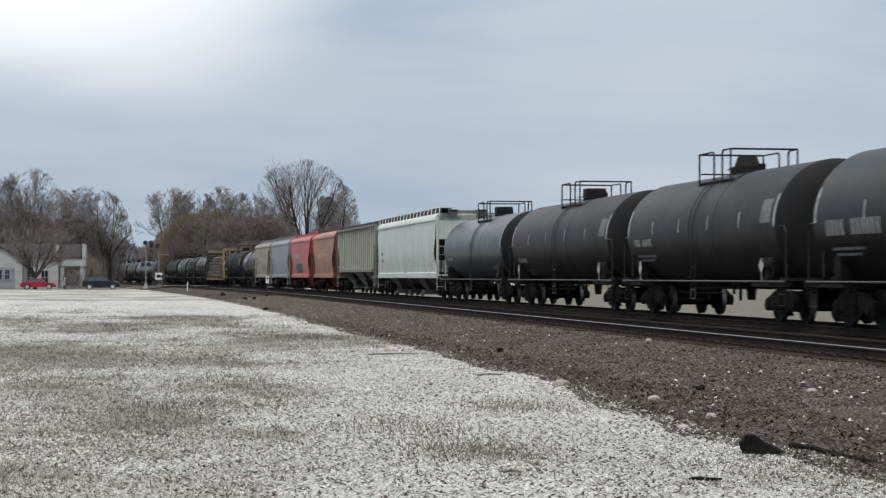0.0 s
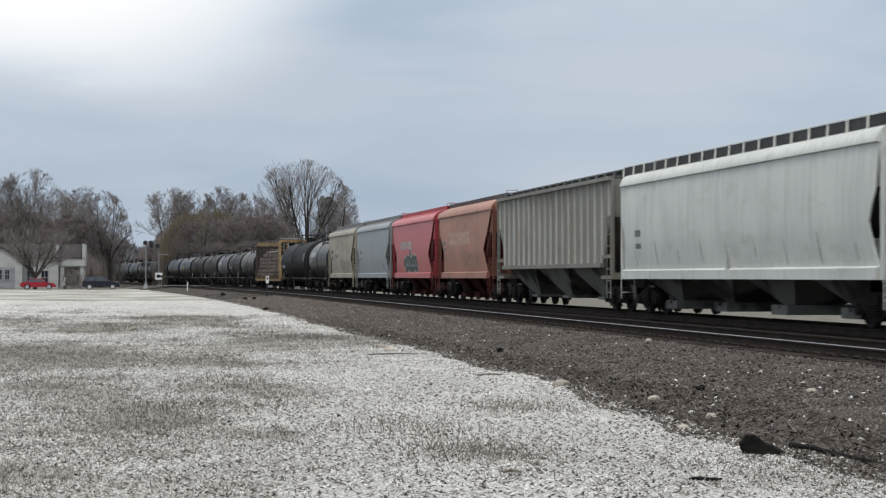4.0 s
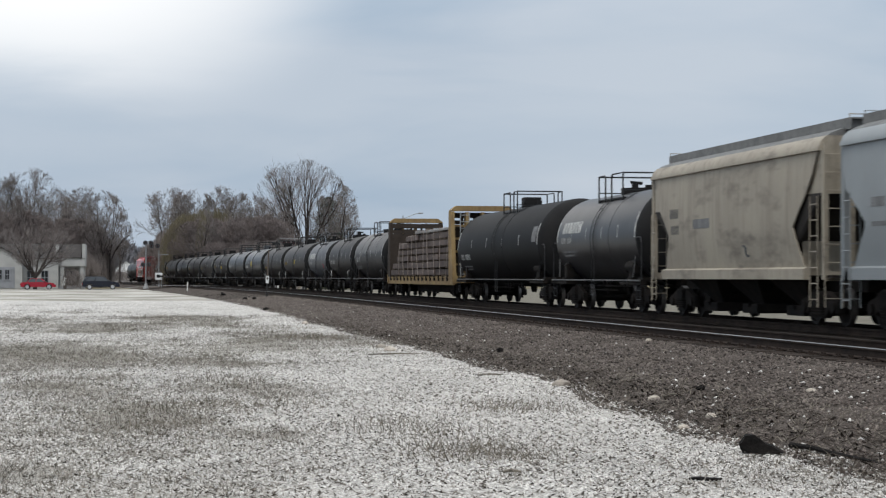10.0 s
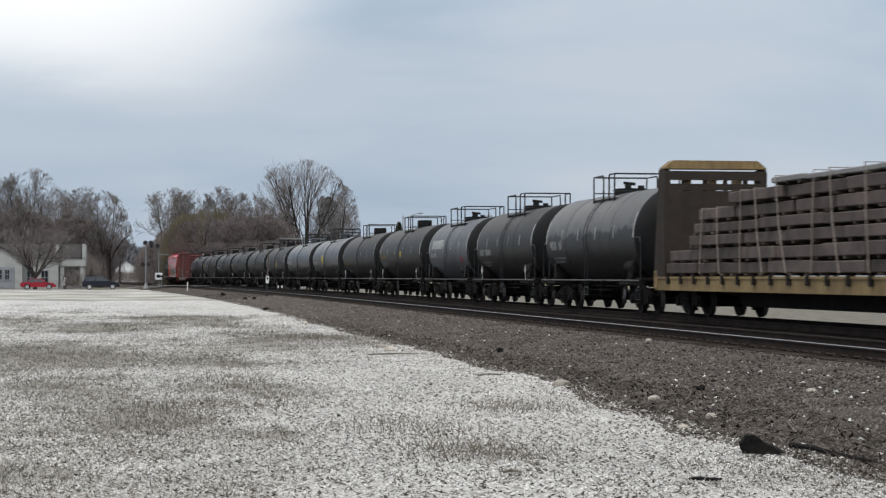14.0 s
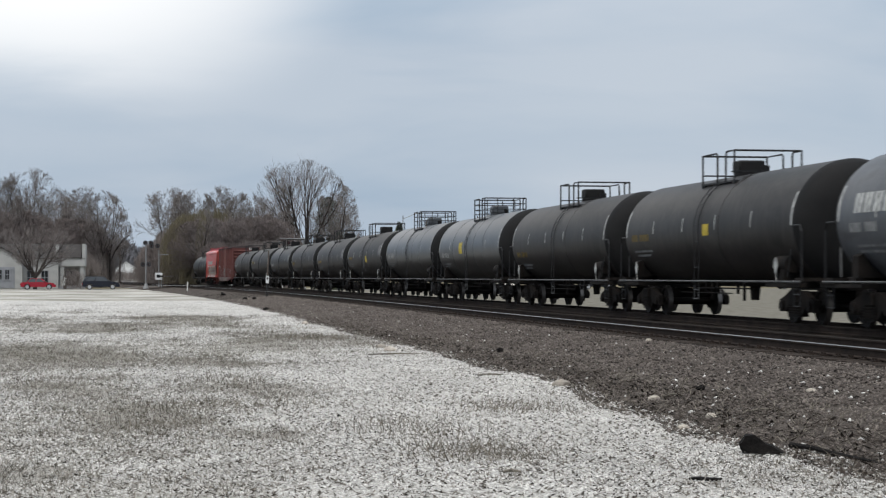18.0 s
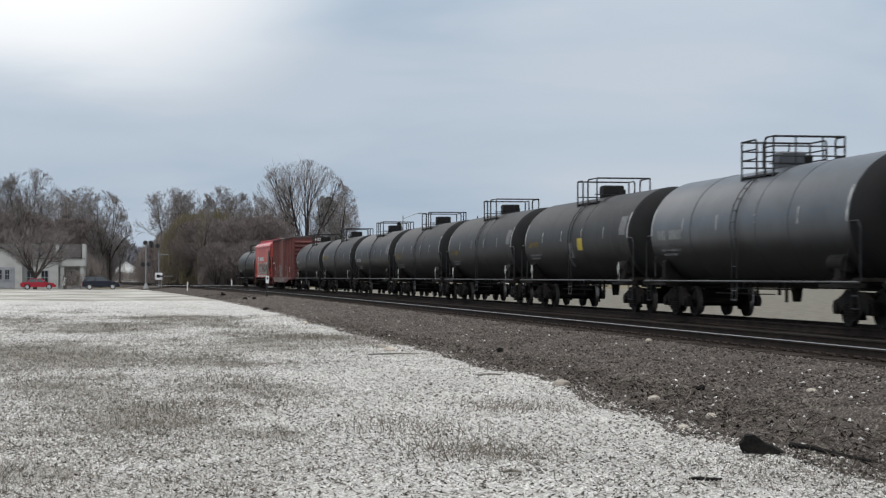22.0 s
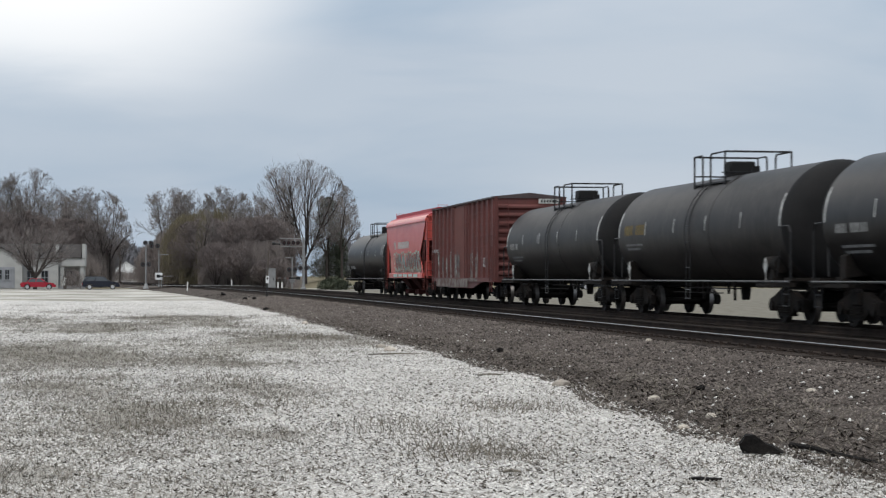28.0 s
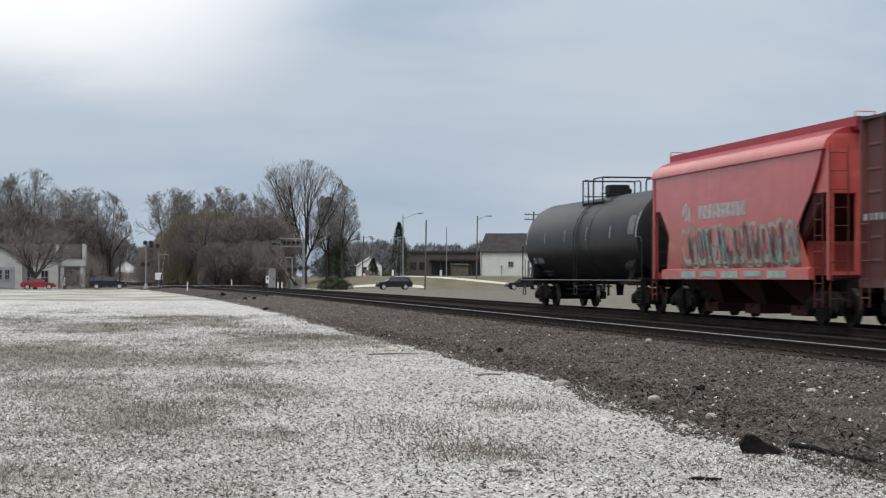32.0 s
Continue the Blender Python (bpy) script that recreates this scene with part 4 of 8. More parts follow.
        box(bm, s * 1.44, s * 1.62, -lb, lb, eave - 0.05, eave + 0.07)
        part("side_sill", bm, M["ribbed_car"], car)
    bm = bmesh.new()
    arc = [(-1.60, eave + 0.03), (-1.0, eave + 0.14), (-0.4, eave + 0.20)]
    prism(bm, arc + [(-x, z) for x, z in arc[::-1]], -lb, lb, 1)
    part("roof", bm, M["walkway"], car)
    bm = bmesh.new()
    box(bm, -1.15, -0.65, -half + 0.3, half - 0.3, eave + 0.26, eave + 0.30)
    box(bm, 0.65, 1.15, -half + 0.3, half - 0.3, eave + 0.26, eave + 0.30)
    for i in range(17):
        y = -half + 0.5 + (length - 1.0) * i / 16
        box(bm, -1.2, 1.2, y - 0.04, y + 0.04, eave + 0.06, eave + 0.29)
    part("running_board", bm, M["walkway"], car, "grey steel grating walkway")
    bm = bmesh.new()
    box(bm, -0.35, 0.35, -lb + 0.8, lb - 0.8, eave + 0.19, eave + 0.28, 0.03)
    part("roof_hatch", bm, M["walkway"], car)
    # steep slope sheets of the hoppers, seen below the side
    k = 3
    reach = lb - 1.2
    w = 2 * reach / k
    for i in range(k):
        y = -reach + w * (i + 0.5)
        bm = bmesh.new()
        top = [bm.verts.new(c) for c in ((-1.40, y - w / 2 + 0.01, sill), (1.40, y - w / 2 + 0.01, sill), (1.40, y + w / 2 - 0.01, sill), (-1.40, y + w / 2 - 0.01, sill))]
        low = [bm.verts.new(c) for c in ((-0.7, y - 0.42, 0.45), (0.7, y - 0.42, 0.45), (0.7, y + 0.42, 0.45), (-0.7, y + 0.42, 0.45))]
        for a in range(4):
            j = (a + 1) % 4
            bm.faces.new((top[a], top[j], low[j], low[a]))
        bm.faces.new(low)
        bm.faces.new(top)
        bmesh.ops.recalc_face_normals(bm, faces=bm.faces[:])
        box(bm, -0.85, 0.85, y - 0.46, y + 0.46, 0.36, 0.46)
        part("discharge_bay", bm, M["bay_grey"], car, "sloping grey hopper bay, half in grime")
    for s in (-1, 1):
        bm = bmesh.new()
        box(bm, -1.44, 1.44, s * (lb - 0.06), s * lb, 3.0, eave)
        pts = [(s * (lb - 0.02), 3.05), (s * (lb - 0.12), 3.05), (s * (lb - 2.4), sill - 0.1), (s * (lb - 2.2), sill - 0.1)]
        lo = [bm.verts.new((-1.40, y, z)) for y, z in pts]
        hi = [bm.verts.new((1.40, y, z)) for y, z in pts]
        for i in range(4):
            j = (i + 1) % 4
            bm.faces.new((lo[i], lo[j], hi[j], hi[i]))
        bm.faces.new(lo)
        bm.faces.new(hi)
        bmesh.ops.recalc_face_normals(bm, faces=bm.faces[:])
        part("end_wall", bm, M["ribbed_car"], car)
        bm = bmesh.new()
        for x in (-1.5, 1.5):
            box(bm, x - 0.05, x + 0.05, s * (lb - 0.02), s * (lb + 0.08), 1.05, eave)
            box(bm, x - 0.05, x + 0.05, s * (lb - 1.15), s * (lb + 0.05), sill + 0.18, sill + 0.30)
            box(bm, x - 0.05, x + 0.05, s * (lb - 1.2), s * (lb + 0.05), 1.05, 1.16)
        box(bm, -1.5, 1.5, s * (lb - 0.02), s * (lb + 0.1), 1.05, 1.25)
        for x in (-0.5, 0.5):
            box(bm, x - 0.06, x + 0.06, s * (lb - 0.1), s * (lb), 1.2, 3.1)
        part("end_frame", bm, M["ribbed_car"], car)
        bm = bmesh.new()
        box(bm, -0.5, 0.5, s * (lb - 2.6), s * (half - 0.5), 0.78, 1.08)
        part("draught_sill", bm, M["under"], car)
        for x in (-1.55, 1.55):
            ladder(car, x, s * (lb - 0.25), 0.45, 3.0, 0.46, M["ribbed_car"], "y", 7, 0.022)
    couplers(car, half)
    trucks(car, half - 1.95)
    return car


# ---- boxcar ----
def boxcar(length, label):
    car = thing("boxcar", label, "boxcar", group="cars of the freight train")
    half = length / 2
    lb = half - 1.25
    low, eave, ridge = 1.02, 4.36, 4.58
    bm = bmesh.new()
    box(bm, -1.44, 1.44, -lb, lb, low, eave)
    part("body", bm, M["boxcar"], car)
    bm = bmesh.new()
    prism(bm, [(-1.56, eave), (-1.56, eave + 0.06), (-0.1, ridge), (0.1, ridge), (1.56, eave + 0.06), (1.56, eave)], -lb - 0.04, lb + 0.04, 1)
    part("roof", bm, M["box_roof"], car, "dark weathered metal roof")
    for i in range(15):
        y = -lb + 0.3 + (2 * lb - 0.6) * i / 14
        bm = bmesh.new()
        prism(bm, [(-1.565, eave + 0.03), (-1.565, eave + 0.075), (0, ridge + 0.02), (1.565, eave + 0.075), (1.565, eave + 0.03)], y - 0.05, y + 0.05, 1)
        part("roof_rib", bm, M["box_roof"], car)
    d = 1.55
    for s in (-1, 1):
        ys = [lb - 0.08 - i * 1.09 for i in range(6)]
        for y in ys + [-y for y in ys]:
            bm = bmesh.new()
            prism(bm, [(s * 1.44, y - 0.08), (s * 1.545, y - 0.045), (s * 1.545, y + 0.045), (s * 1.44, y + 0.08)], low - 0.02, eave, 2)
            part("side_post", bm, M["boxcar"], car)
        bm = bmesh.new()
        box(bm, s * 1.44, s * 1.52, -d, d, low + 0.02, eave - 0.12)
        door = part("sliding_door", bm, M["box_door"], car, "faded brown sliding door")
        for z in (1.75, 2.55, 3.35):
            bm = bmesh.new()
            box(bm, s * 1.52, s * 1.535, -d + 0.05, d - 0.05, z - 0.03, z + 0.03)
            part("door_batten", bm, M["box_door"], door)
        for y in (-d - 0.05, -d + 0.42, d + 0.05):
            bm = bmesh.new()
            box(bm, s * 1.44, s * 1.56, y - 0.045, y + 0.045, low + 0.02, eave - 0.06)
            part("door_rail", bm, M["boxcar"], car)
        # shallow seams between the posts
        for t in (-1, 1):
            for i in range(5):
                y = t * (lb - 0.08 - (i + 0.5) * 1.09)
                for z in (1.45, 1.92, 2.39, 2.86, 3.33, 3.84):
                    bm = bmesh.new()
                    prism(bm, [(s * 1.44, z - 0.02), (s * 1.458, z - 0.015), (s * 1.458, z + 0.01), (s * 1.44, z + 0.05)], y - 0.42, y + 0.42, 1)
                    part("side_seam", bm, M["boxcar"], car)
        bm = bmesh.new()
        box(bm, s * 1.44, s * 1.56, -lb, lb, low - 0.12, low + 0.06)
        prism(bm, [(-lb + 2.6, low - 0.12), (-lb + 4.6, low - 0.40), (lb - 4.6, low - 0.40), (lb - 2.6, low - 0.12)], s * 1.46, s * 1.53, 0)
        part("side_sill", bm, M["boxcar"], car)
        for t in (-1, 1):
            ladder(car, s * 1.57, t * (lb - 0.35), 0.5, 2.4, 0.44, M["boxcar"], "y", 5, 0.02)
    for t in (-1, 1):
        for i in range(9):
            z = low + 0.25 + i * 0.34
            bm = bmesh.new()
            prism(bm, [(t * lb, z - 0.12), (t * (lb + 0.10), z - 0.03), (t * (lb + 0.10), z + 0.03), (t * lb, z + 0.12)], -1.36, 1.36, 0)
            part("end_corrugation", bm, M["boxcar"], car)
        bm = bmesh.new()
        for x in (-1.42, 1.42):
            box(bm, x - 0.06, x + 0.06, t * (lb - 0.02), t * (lb + 0.11), low - 0.1, eave + 0.05)
        box(bm, -1.45, 1.45, t * lb, t * (lb + 0.10), low - 0.12, low + 0.12)
        part("end_frame", bm, M["boxcar"], car)
        ladder(car, -1.15, t * (lb + 0.16), low, eave - 0.1, 0.42, M["boxcar"], "x", 8, 0.02)
        bm = bmesh.new()
        box(bm, -0.4, 0.4, t * (lb + 0.1), t * 2.0, 0.72, 1.0)
        part("draught_sill", bm, M["under"], car)
    rng = random.Random(5)
    flat = lambda z: -1.556
    items = []
    for t, i in ((1, 1), (1, 2), (1, 3), (1, 4), (1, 5), (0, 0), (-1, 4), (-1, 3)):
        centre = t * (lb - 0.08 - (i + 0.5) * 1.09) if t else 0.75
        side = (lambda z: -1.468) if t else (lambda z: -1.538)
        wide_ = 0.37 if t else 0.65
        side_marks(car, "graffiti", M["graffiti_grey"], [(centre - wide_, centre + wide_, 1.08, rng.uniform(1.95, 2.25))], side)
        strokes = []
        for k in range(9 if t else 14):
            h = rng.uniform(0.10, 0.42)
            strokes.append((centre + rng.uniform(-0.85, 0.85) * wide_, rng.uniform(1.15 + h, 2.35 - h), rng.uniform(0.025, 0.06), h, rng.uniform(-0.25, 0.25), 0.006))
        side_marks(car, "graffiti", M["graffiti_pale"], strokes[::7], side)
        side_marks(car, "graffiti", M["graffiti_dark"], strokes[1::4], side)
        side_marks(car, "graffiti", M["box_door"], strokes[2::4], side)
        side_marks(car, "graffiti", M["graffiti_grey"], strokes[3::4], side)
    side_marks(car, "graffiti", M["graffiti_grey"], [(-2.0, 6.2, 0.66, 1.04), (-4.2, -2.1, 0.92, 1.06)], lambda z: -1.562)
    side_marks(car, "stencil", M["mark"], [(7.3 - 0.28 * i - 0.18, 7.3 - 0.28 * i, 2.28, 2.42) for i in range(6)], flat)
    side_marks(car, "stencil_panel", M["mark"], [(-5.95, -5.55, 1.55, 1.6), (-5.95, -5.55, 1.88, 1.93), (-5.95, -5.9, 1.6, 1.88), (-5.6, -5.55, 1.6, 1.88), (-5.78, -5.73, 1.6, 1.88)], flat)
    bm = bmesh.new()
    box(bm, 0.35, 1.2, -lb - 0.16, -lb - 0.13, eave - 0.22, eave - 0.02)
    plate = part("end_placard", bm, M["tape"], car, "white placard near the roof")
    for i in range(6):
        bm = bmesh.new()
        box(bm, 0.44 + 0.12 * i, 0.51 + 0.12 * i, -lb - 0.165, -lb - 0.16, eave - 0.17, eave - 0.07)
        part("placard_mark", bm, M["railing"], plate)
    couplers(car, half)
    trucks(car, half - 2.4)
    return car


# ---- bulkhead flat car with lumber ----
def bulkhead_flat(length, label):
    car = thing("bulkhead_flat_car", label, "flat car", group="cars of the freight train")
    half = length / 2
    lb = half - 0.75
    deck, top = 1.10, 4.42
    bm = bmesh.new()
    box(bm, -1.40, 1.40, -lb, lb, deck - 0.14, deck)
    box(bm, -0.4, 0.4, -half + 0.5, half - 0.5, 0.62, deck - 0.14)
    part("deck", bm, M["under"], car)
    bm = bmesh.new()
    prism(bm, [(-half + 4.6, 0.96), (-half + 5.6, 0.34), (half - 5.6, 0.34), (half - 4.6, 0.96)], -0.5, 0.5, 0)
    part("centre_sill", bm, M["under"], car)
    for s in (-1, 1):
        bm = bmesh.new()
        prism(bm, [(-lb, 1.12), (-lb, 0.74), (lb, 0.74), (lb, 1.12)], s * 1.41, s * 1.49, 0)
        box(bm, s * 1.40, s * 1.52, -lb, lb, 1.07, 1.13)
        part("side_sill", bm, M["yellow"], car, "yellow side sill with dark runs")
        for i in range(16):
            y = -lb + 1.4 + (2 * lb - 2.8) * i / 15
            bm = bmesh.new()
            box(bm, s * 1.49, s * 1.55, y - 0.09, y + 0.09, 0.92, 1.16)
            part("stake_pocket", bm, M["under"], car)
    for t in (-1, 1):
        face = t * (lb - 1.05)
        outer = t * lb
        for s in (-1, 1):
            bm = bmesh.new()
            prism(bm, [(face, deck), (face, top - 0.34), (face + t * 0.1, top - 0.24), (outer - t * 0.5, top - 0.26), (outer, deck)][::1], s * 1.34, s * 1.52, 0)
            # near bulkhead sides are yellow, the far ones take the dark brown
            part("bulkhead_side", bm, M["yellow" if t < 0 else "dunnage"], car)
        bm = bmesh.new()
        prism(bm, [(-1.50, top - 0.2), (-1.24, top), (1.24, top), (1.50, top - 0.2), (1.50, top - 0.235), (-1.50, top - 0.235)], face, outer - t * 0.5, 1)
        part("bulkhead_cap", bm, M["yellow"], car)
        bm = bmesh.new()
        z = deck
        box(bm, -1.34, 1.34, face, face + t * 0.06, deck, top - 1.10)
        part("bulkhead_face", bm, M["dunnage"], car, "dark wooden bulkhead face")
        for z0_, z1_ in ((top - 0.56, top - 0.30), (top - 1.10, top - 0.86), (top - 0.84, top - 0.66)):
            bm = bmesh.new()
            box(bm, -1.34, 1.34, face, face + t * 0.05, z0_, z1_)
            part("bulkhead_plank", bm, M["dunnage"], car)
        for x in (-0.9, -0.3, 0.3, 0.9):
            bm = bmesh.new()
            box(bm, x - 0.06, x + 0.06, face + t * 0.051, face + t * 0.11, deck, top - 0.3)
            part("bulkhead_post", bm, M["dunnage"], car)
        for x in (-0.75, 0.0, 0.75):
            bm = bmesh.new()
            box(bm, x - 0.06, x + 0.06, face + t * 0.12, outer - t * 0.35, deck, top - 0.3)
            part("bulkhead_brace", bm, M["yellow"], car)
        for zz in (1.7, 2.3, 2.9, 3.5):
            bm = bmesh.new()
            box(bm, -1.33, 1.33, face + t * 0.3, face + t * 0.42, zz - 0.05, zz + 0.05)
            part("bulkhead_rail", bm, M["yellow"], car)
        ladder(car, -0.95, outer + t * 0.05, deck, top - 0.3, 0.42, M["greyrail"], "x", 10, 0.024)
        bm = bmesh.new()
        for x in (-1.42, 1.42):
            box(bm, x - 0.1, x + 0.1, outer - t * 0.35, outer, 0.80, deck + 0.2)
        box(bm, -1.5, 1.5, outer - t * 0.12, outer + t * 0.02, 0.84, deck + 0.06)
        part("end_sill", bm, M["yellow"], car)
    # tiers of wrapped bundles, the upper ones set back from the far end
    near_end, far_end = -lb + 1.15, lb - 1.07
    tiers = [(0.0, 0.36), (0.0, 0.38), (2.0, 0.34), (2.4, 0.33), (2.8, 0.36), (5.4, 0.35), (8.6, 0.22)]
    z = deck + 0.12
    rng = random.Random(11)
    for k, (back_off, h) in enumerate(tiers):
        hi = far_end - back_off
        y = near_end
        while y < hi - 0.4:
            w = min(rng.choice((2.4, 3.05, 3.6, 4.2)), hi - y)
            if hi - y - w < 1.0:
                w = hi - y
            for x0, x1 in ((-1.44, -0.02), (0.02, 1.44)):
                bm = bmesh.new()
                j, e0, e1, sag = rng.uniform(-0.05, 0.06), rng.uniform(0.01, 0.12), rng.uniform(0.01, 0.08), rng.uniform(0, 0.045)
                box(bm, x0 + j, x1 + j, y + e0, y + w - e1, z - sag * 0.3, z + h - 0.075 - sag, 0.02)
                ob = part("lumber_pack", bm, M["tarp" if k == len(tiers) - 1 else "lumber"], car)
            for f in (0.15, 0.5, 0.85):
                bm = bmesh.new()
                box(bm, -1.46, 1.46, y + w * f - 0.05, y + w * f + 0.05, z - 0.068, z - 0.002)
                part("dunnage_strip", bm, M["strip"], car)
            y += w
        z += h
    for i in range(10):
        y = near_end + 0.7 + i * 1.62
        lean_ = rng.uniform(-0.9, 0.7)
        ztop = deck + 0.12 + sum(h for b_, h in tiers if far_end - b_ > max(y, y + lean_) + 0.25) - 0.06
        bm = bmesh.new()
        pipe(bm, [(-1.52, y, deck + 0.1), (-1.53, y + lean_ * 0.6, deck + (ztop - deck) * 0.5), (-1.51, y + lean_, ztop), (1.51, y + lean_, ztop), (1.52, y, deck + 0.1)], 0.017, 4)
        part("strap", bm, M["strap"], car)
    couplers(car, half)
    trucks(car, half - 2.6)
    return car

M.update({
    "bay_grey": material("grimy grey bay", (0.17, 0.165, 0.15), (0.035, 0.032, 0.030), 0.45, 0.75, grain=0.15, bump=0.05, low=0.45, high=0.55),
    "asphalt": material("worn pale asphalt", (0.22, 0.215, 0.205), (0.16, 0.158, 0.15), 0.6, 0.9, grain=0.15, grain_scale=60, bump=0.1, world_space=True),
    "bark": material("grey brown bark", (0.06, 0.05, 0.045), (0.045, 0.037, 0.034), 1.5, 0.9, grain=0.2, grain_scale=12, bump=0.2),
    "twig": material("bare twigs", (0.205, 0.182, 0.172), (0.160, 0.143, 0.136), 0.8, 0.9, grain=0.1, bump=0.0, vary=0.15, island=True),
    "bush_twig": material("dark bush twigs", (0.212, 0.178, 0.167), (0.158, 0.134, 0.128), 0.5, 0.9, grain=0.1, bump=0.0, vary=0.15, island=True),
    "brush": material("brown brushwood", (0.250, 0.217, 0.200), (0.190, 0.165, 0.154), 0.18, 0.95, grain=0.1, bump=0.0, vary=0.16, island=True),
    "willow": material("budding olive twigs", (0.190, 0.165, 0.105), (0.150, 0.130, 0.096), 0.25, 0.95, grain=0.1, bump=0.0, vary=0.16, island=True),
    "needle": material("dark evergreen needles", (0.060, 0.072, 0.048), (0.085, 0.092, 0.062), 0.8, 0.9, grain=0.2, bump=0.0, vary=0.35, island=True),
    # distant woods: the pale blue grey carries the haze in the colour itself
    "farwood": material("far haze-grey woods", (0.215, 0.215, 0.228), (0.165, 0.165, 0.178), 0.03, 0.95, grain=0.15, bump=0.0, vary=0.25, island=True),
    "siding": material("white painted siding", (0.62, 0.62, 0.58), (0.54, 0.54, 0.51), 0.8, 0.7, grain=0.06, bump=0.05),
    # siding of the left house, darkened to stand for the shade of its trees
    "shade_siding": material("white siding with tree shade in its colour", (0.43, 0.43, 0.415), (0.36, 0.36, 0.35), 0.8, 0.75, grain=0.08, bump=0.05),
    "disc": material("faded black enamel", (0.055, 0.056, 0.060), None, 3.0, 0.6, grain=0.1),
    "trim": material("grey trim paint", (0.30, 0.31, 0.33), None, 1.0, 0.7, grain=0.06),
    "shingle": material("weathered roof shingles", (0.040, 0.036, 0.035), (0.058, 0.053, 0.050), 1.2, 0.9, grain=0.2, grain_scale=10, bump=0.3),
    "car_glass": material("tinted car glass", (0.035, 0.042, 0.05), None, 1.0, 0.05, grain=0.02, bump=0.0, spec=0.6),
    "glass": material("dark window glass", (0.02, 0.022, 0.025), None, 1.0, 0.08, grain=0.02, bump=0.0),
    "brickwall": material("brown masonry", (0.105, 0.085, 0.080), (0.080, 0.066, 0.064), 0.5, 0.85, grain=0.15, bump=0.1),
    "pole": material("weathered pole wood", (0.14, 0.115, 0.095), (0.09, 0.075, 0.065), 1.5, 0.9, grain=0.2, bump=0.2),
    "silver": material("aluminium paint", (0.27, 0.27, 0.268), (0.21, 0.21, 0.21), 2.0, 0.5, metal=0.3, grain=0.08),
    "white_post": material("white post paint", (0.72, 0.71, 0.68), (0.60, 0.58, 0.55), 3.0, 0.6, grain=0.1),
    "carred": material("red car paint", (0.33, 0.016, 0.03), (0.30, 0.016, 0.03), 1.0, 0.22, grain=0.02, bump=0.0),
    "carblue": material("dark blue car paint", (0.009, 0.011, 0.020), (0.010, 0.012, 0.021), 1.0, 0.2, grain=0.02, bump=0.0),
    "cargrey": material("dark grey car paint", (0.014, 0.015, 0.017), None, 1.0, 0.25, grain=0.02, bump=0.0),
    "tyre": material("tyre rubber", (0.02, 0.02, 0.02), None, 3.0, 0.85, grain=0.1),
    "rim": material("alloy rim", (0.45, 0.45, 0.46), None, 3.0, 0.4, metal=0.2, grain=0.05),
    "lamp_red": material("red lens", (0.35, 0.01, 0.01), None, 2.0, 0.3),
    "faded_red": material("faded red reflective paint", (0.22, 0.12, 0.11), None, 2.0, 0.6),
    "dark_lens": material("unlit dark red lens", (0.05, 0.012, 0.012), None, 2.0, 0.3),
    "path": material("pale gravel path", (0.58, 0.555, 0.49), (0.48, 0.455, 0.40), 0.8, 0.95, grain=0.1, bump=0.1, world_space=True),
    "lens": material("clear lens", (0.6, 0.6, 0.58), None, 2.0, 0.15),
    "debris": material("black rubber scrap", (0.011, 0.0105, 0.010), (0.019, 0.017, 0.016), 6.0, 0.9, grain=0.3, bump=0.3, spec=0.05),
    "stone": material("loose stone", (0.42, 0.38, 0.32), (0.33, 0.29, 0.25), 6.0, 0.85, grain=0.15, bump=0.2, vary=0.3),
    "gravel": material("crushed white limestone", (0.60, 0.58, 0.55), (0.49, 0.472, 0.446), 0.5, 0.9, grain=0.12, bump=0.0, vary=0.26, island=True, world_space=True),
    "ballast": material("crushed ballast stone", (0.143, 0.122, 0.108), (0.093, 0.078, 0.069), 1.2, 0.92, grain=0.15, bump=0.0, vary=0.42, island=True, world_space=True),
    "oiled": material("oiled ballast stone", (0.046, 0.039, 0.035), (0.028, 0.0238, 0.0215), 1.2, 1.0, spec=0.03, grain=0.15, bump=0.0, vary=0.5, island=True, world_space=True),
    "grass": material("dry grey grass", (0.350, 0.326, 0.292), (0.255, 0.234, 0.206), 0.6, 0.9, grain=0.1, bump=0.0, vary=0.5, island=True, world_space=True),
    "litter": material("dead leaf scraps", (0.125, 0.108, 0.090), (0.085, 0.072, 0.060), 2.0, 0.9, grain=0.1, bump=0.0, vary=0.5, island=True, world_space=True),
    "tuft": material("dark dead grass", (0.190, 0.176, 0.146), (0.135, 0.123, 0.102), 1.1, 0.9, grain=0.1, bump=0.0, vary=0.4, island=True, world_space=True),
    "weed": material("dead weeds", (0.20, 0.178, 0.145), (0.13, 0.113, 0.092), 0.9, 0.9, grain=0.1, bump=0.0, vary=0.35, island=True, world_space=True),
    "snow_white": material("bright white paint", (0.85, 0.85, 0.84), None, 2.0, 0.6, grain=0.03),
})


def ground_material():
    """White limestone yard with worn grassy patches; turf on the bank beyond the road."""
    m = bpy.data.materials.new("yard ground")
    m.use_nodes = True
    n, l = m.node_tree.nodes, m.node_tree.links
    p = n["Principled BSDF"]
    p.inputs["Roughness"].default_value, p.inputs["Specular IOR Level"].default_value = 1.0, 0.05
    pos = n.new("ShaderNodeNewGeometry").outputs["Position"]

    def noise_at(scale, detail=4.0, lo=0.35, hi=0.65):
        t = n.new("ShaderNodeTexNoise")
        t.inputs["Scale"].default_value, t.inputs["Detail"].default_value = scale, detail
        l.new(pos, t.inputs["Vector"])
        r = n.new("ShaderNodeMapRange")
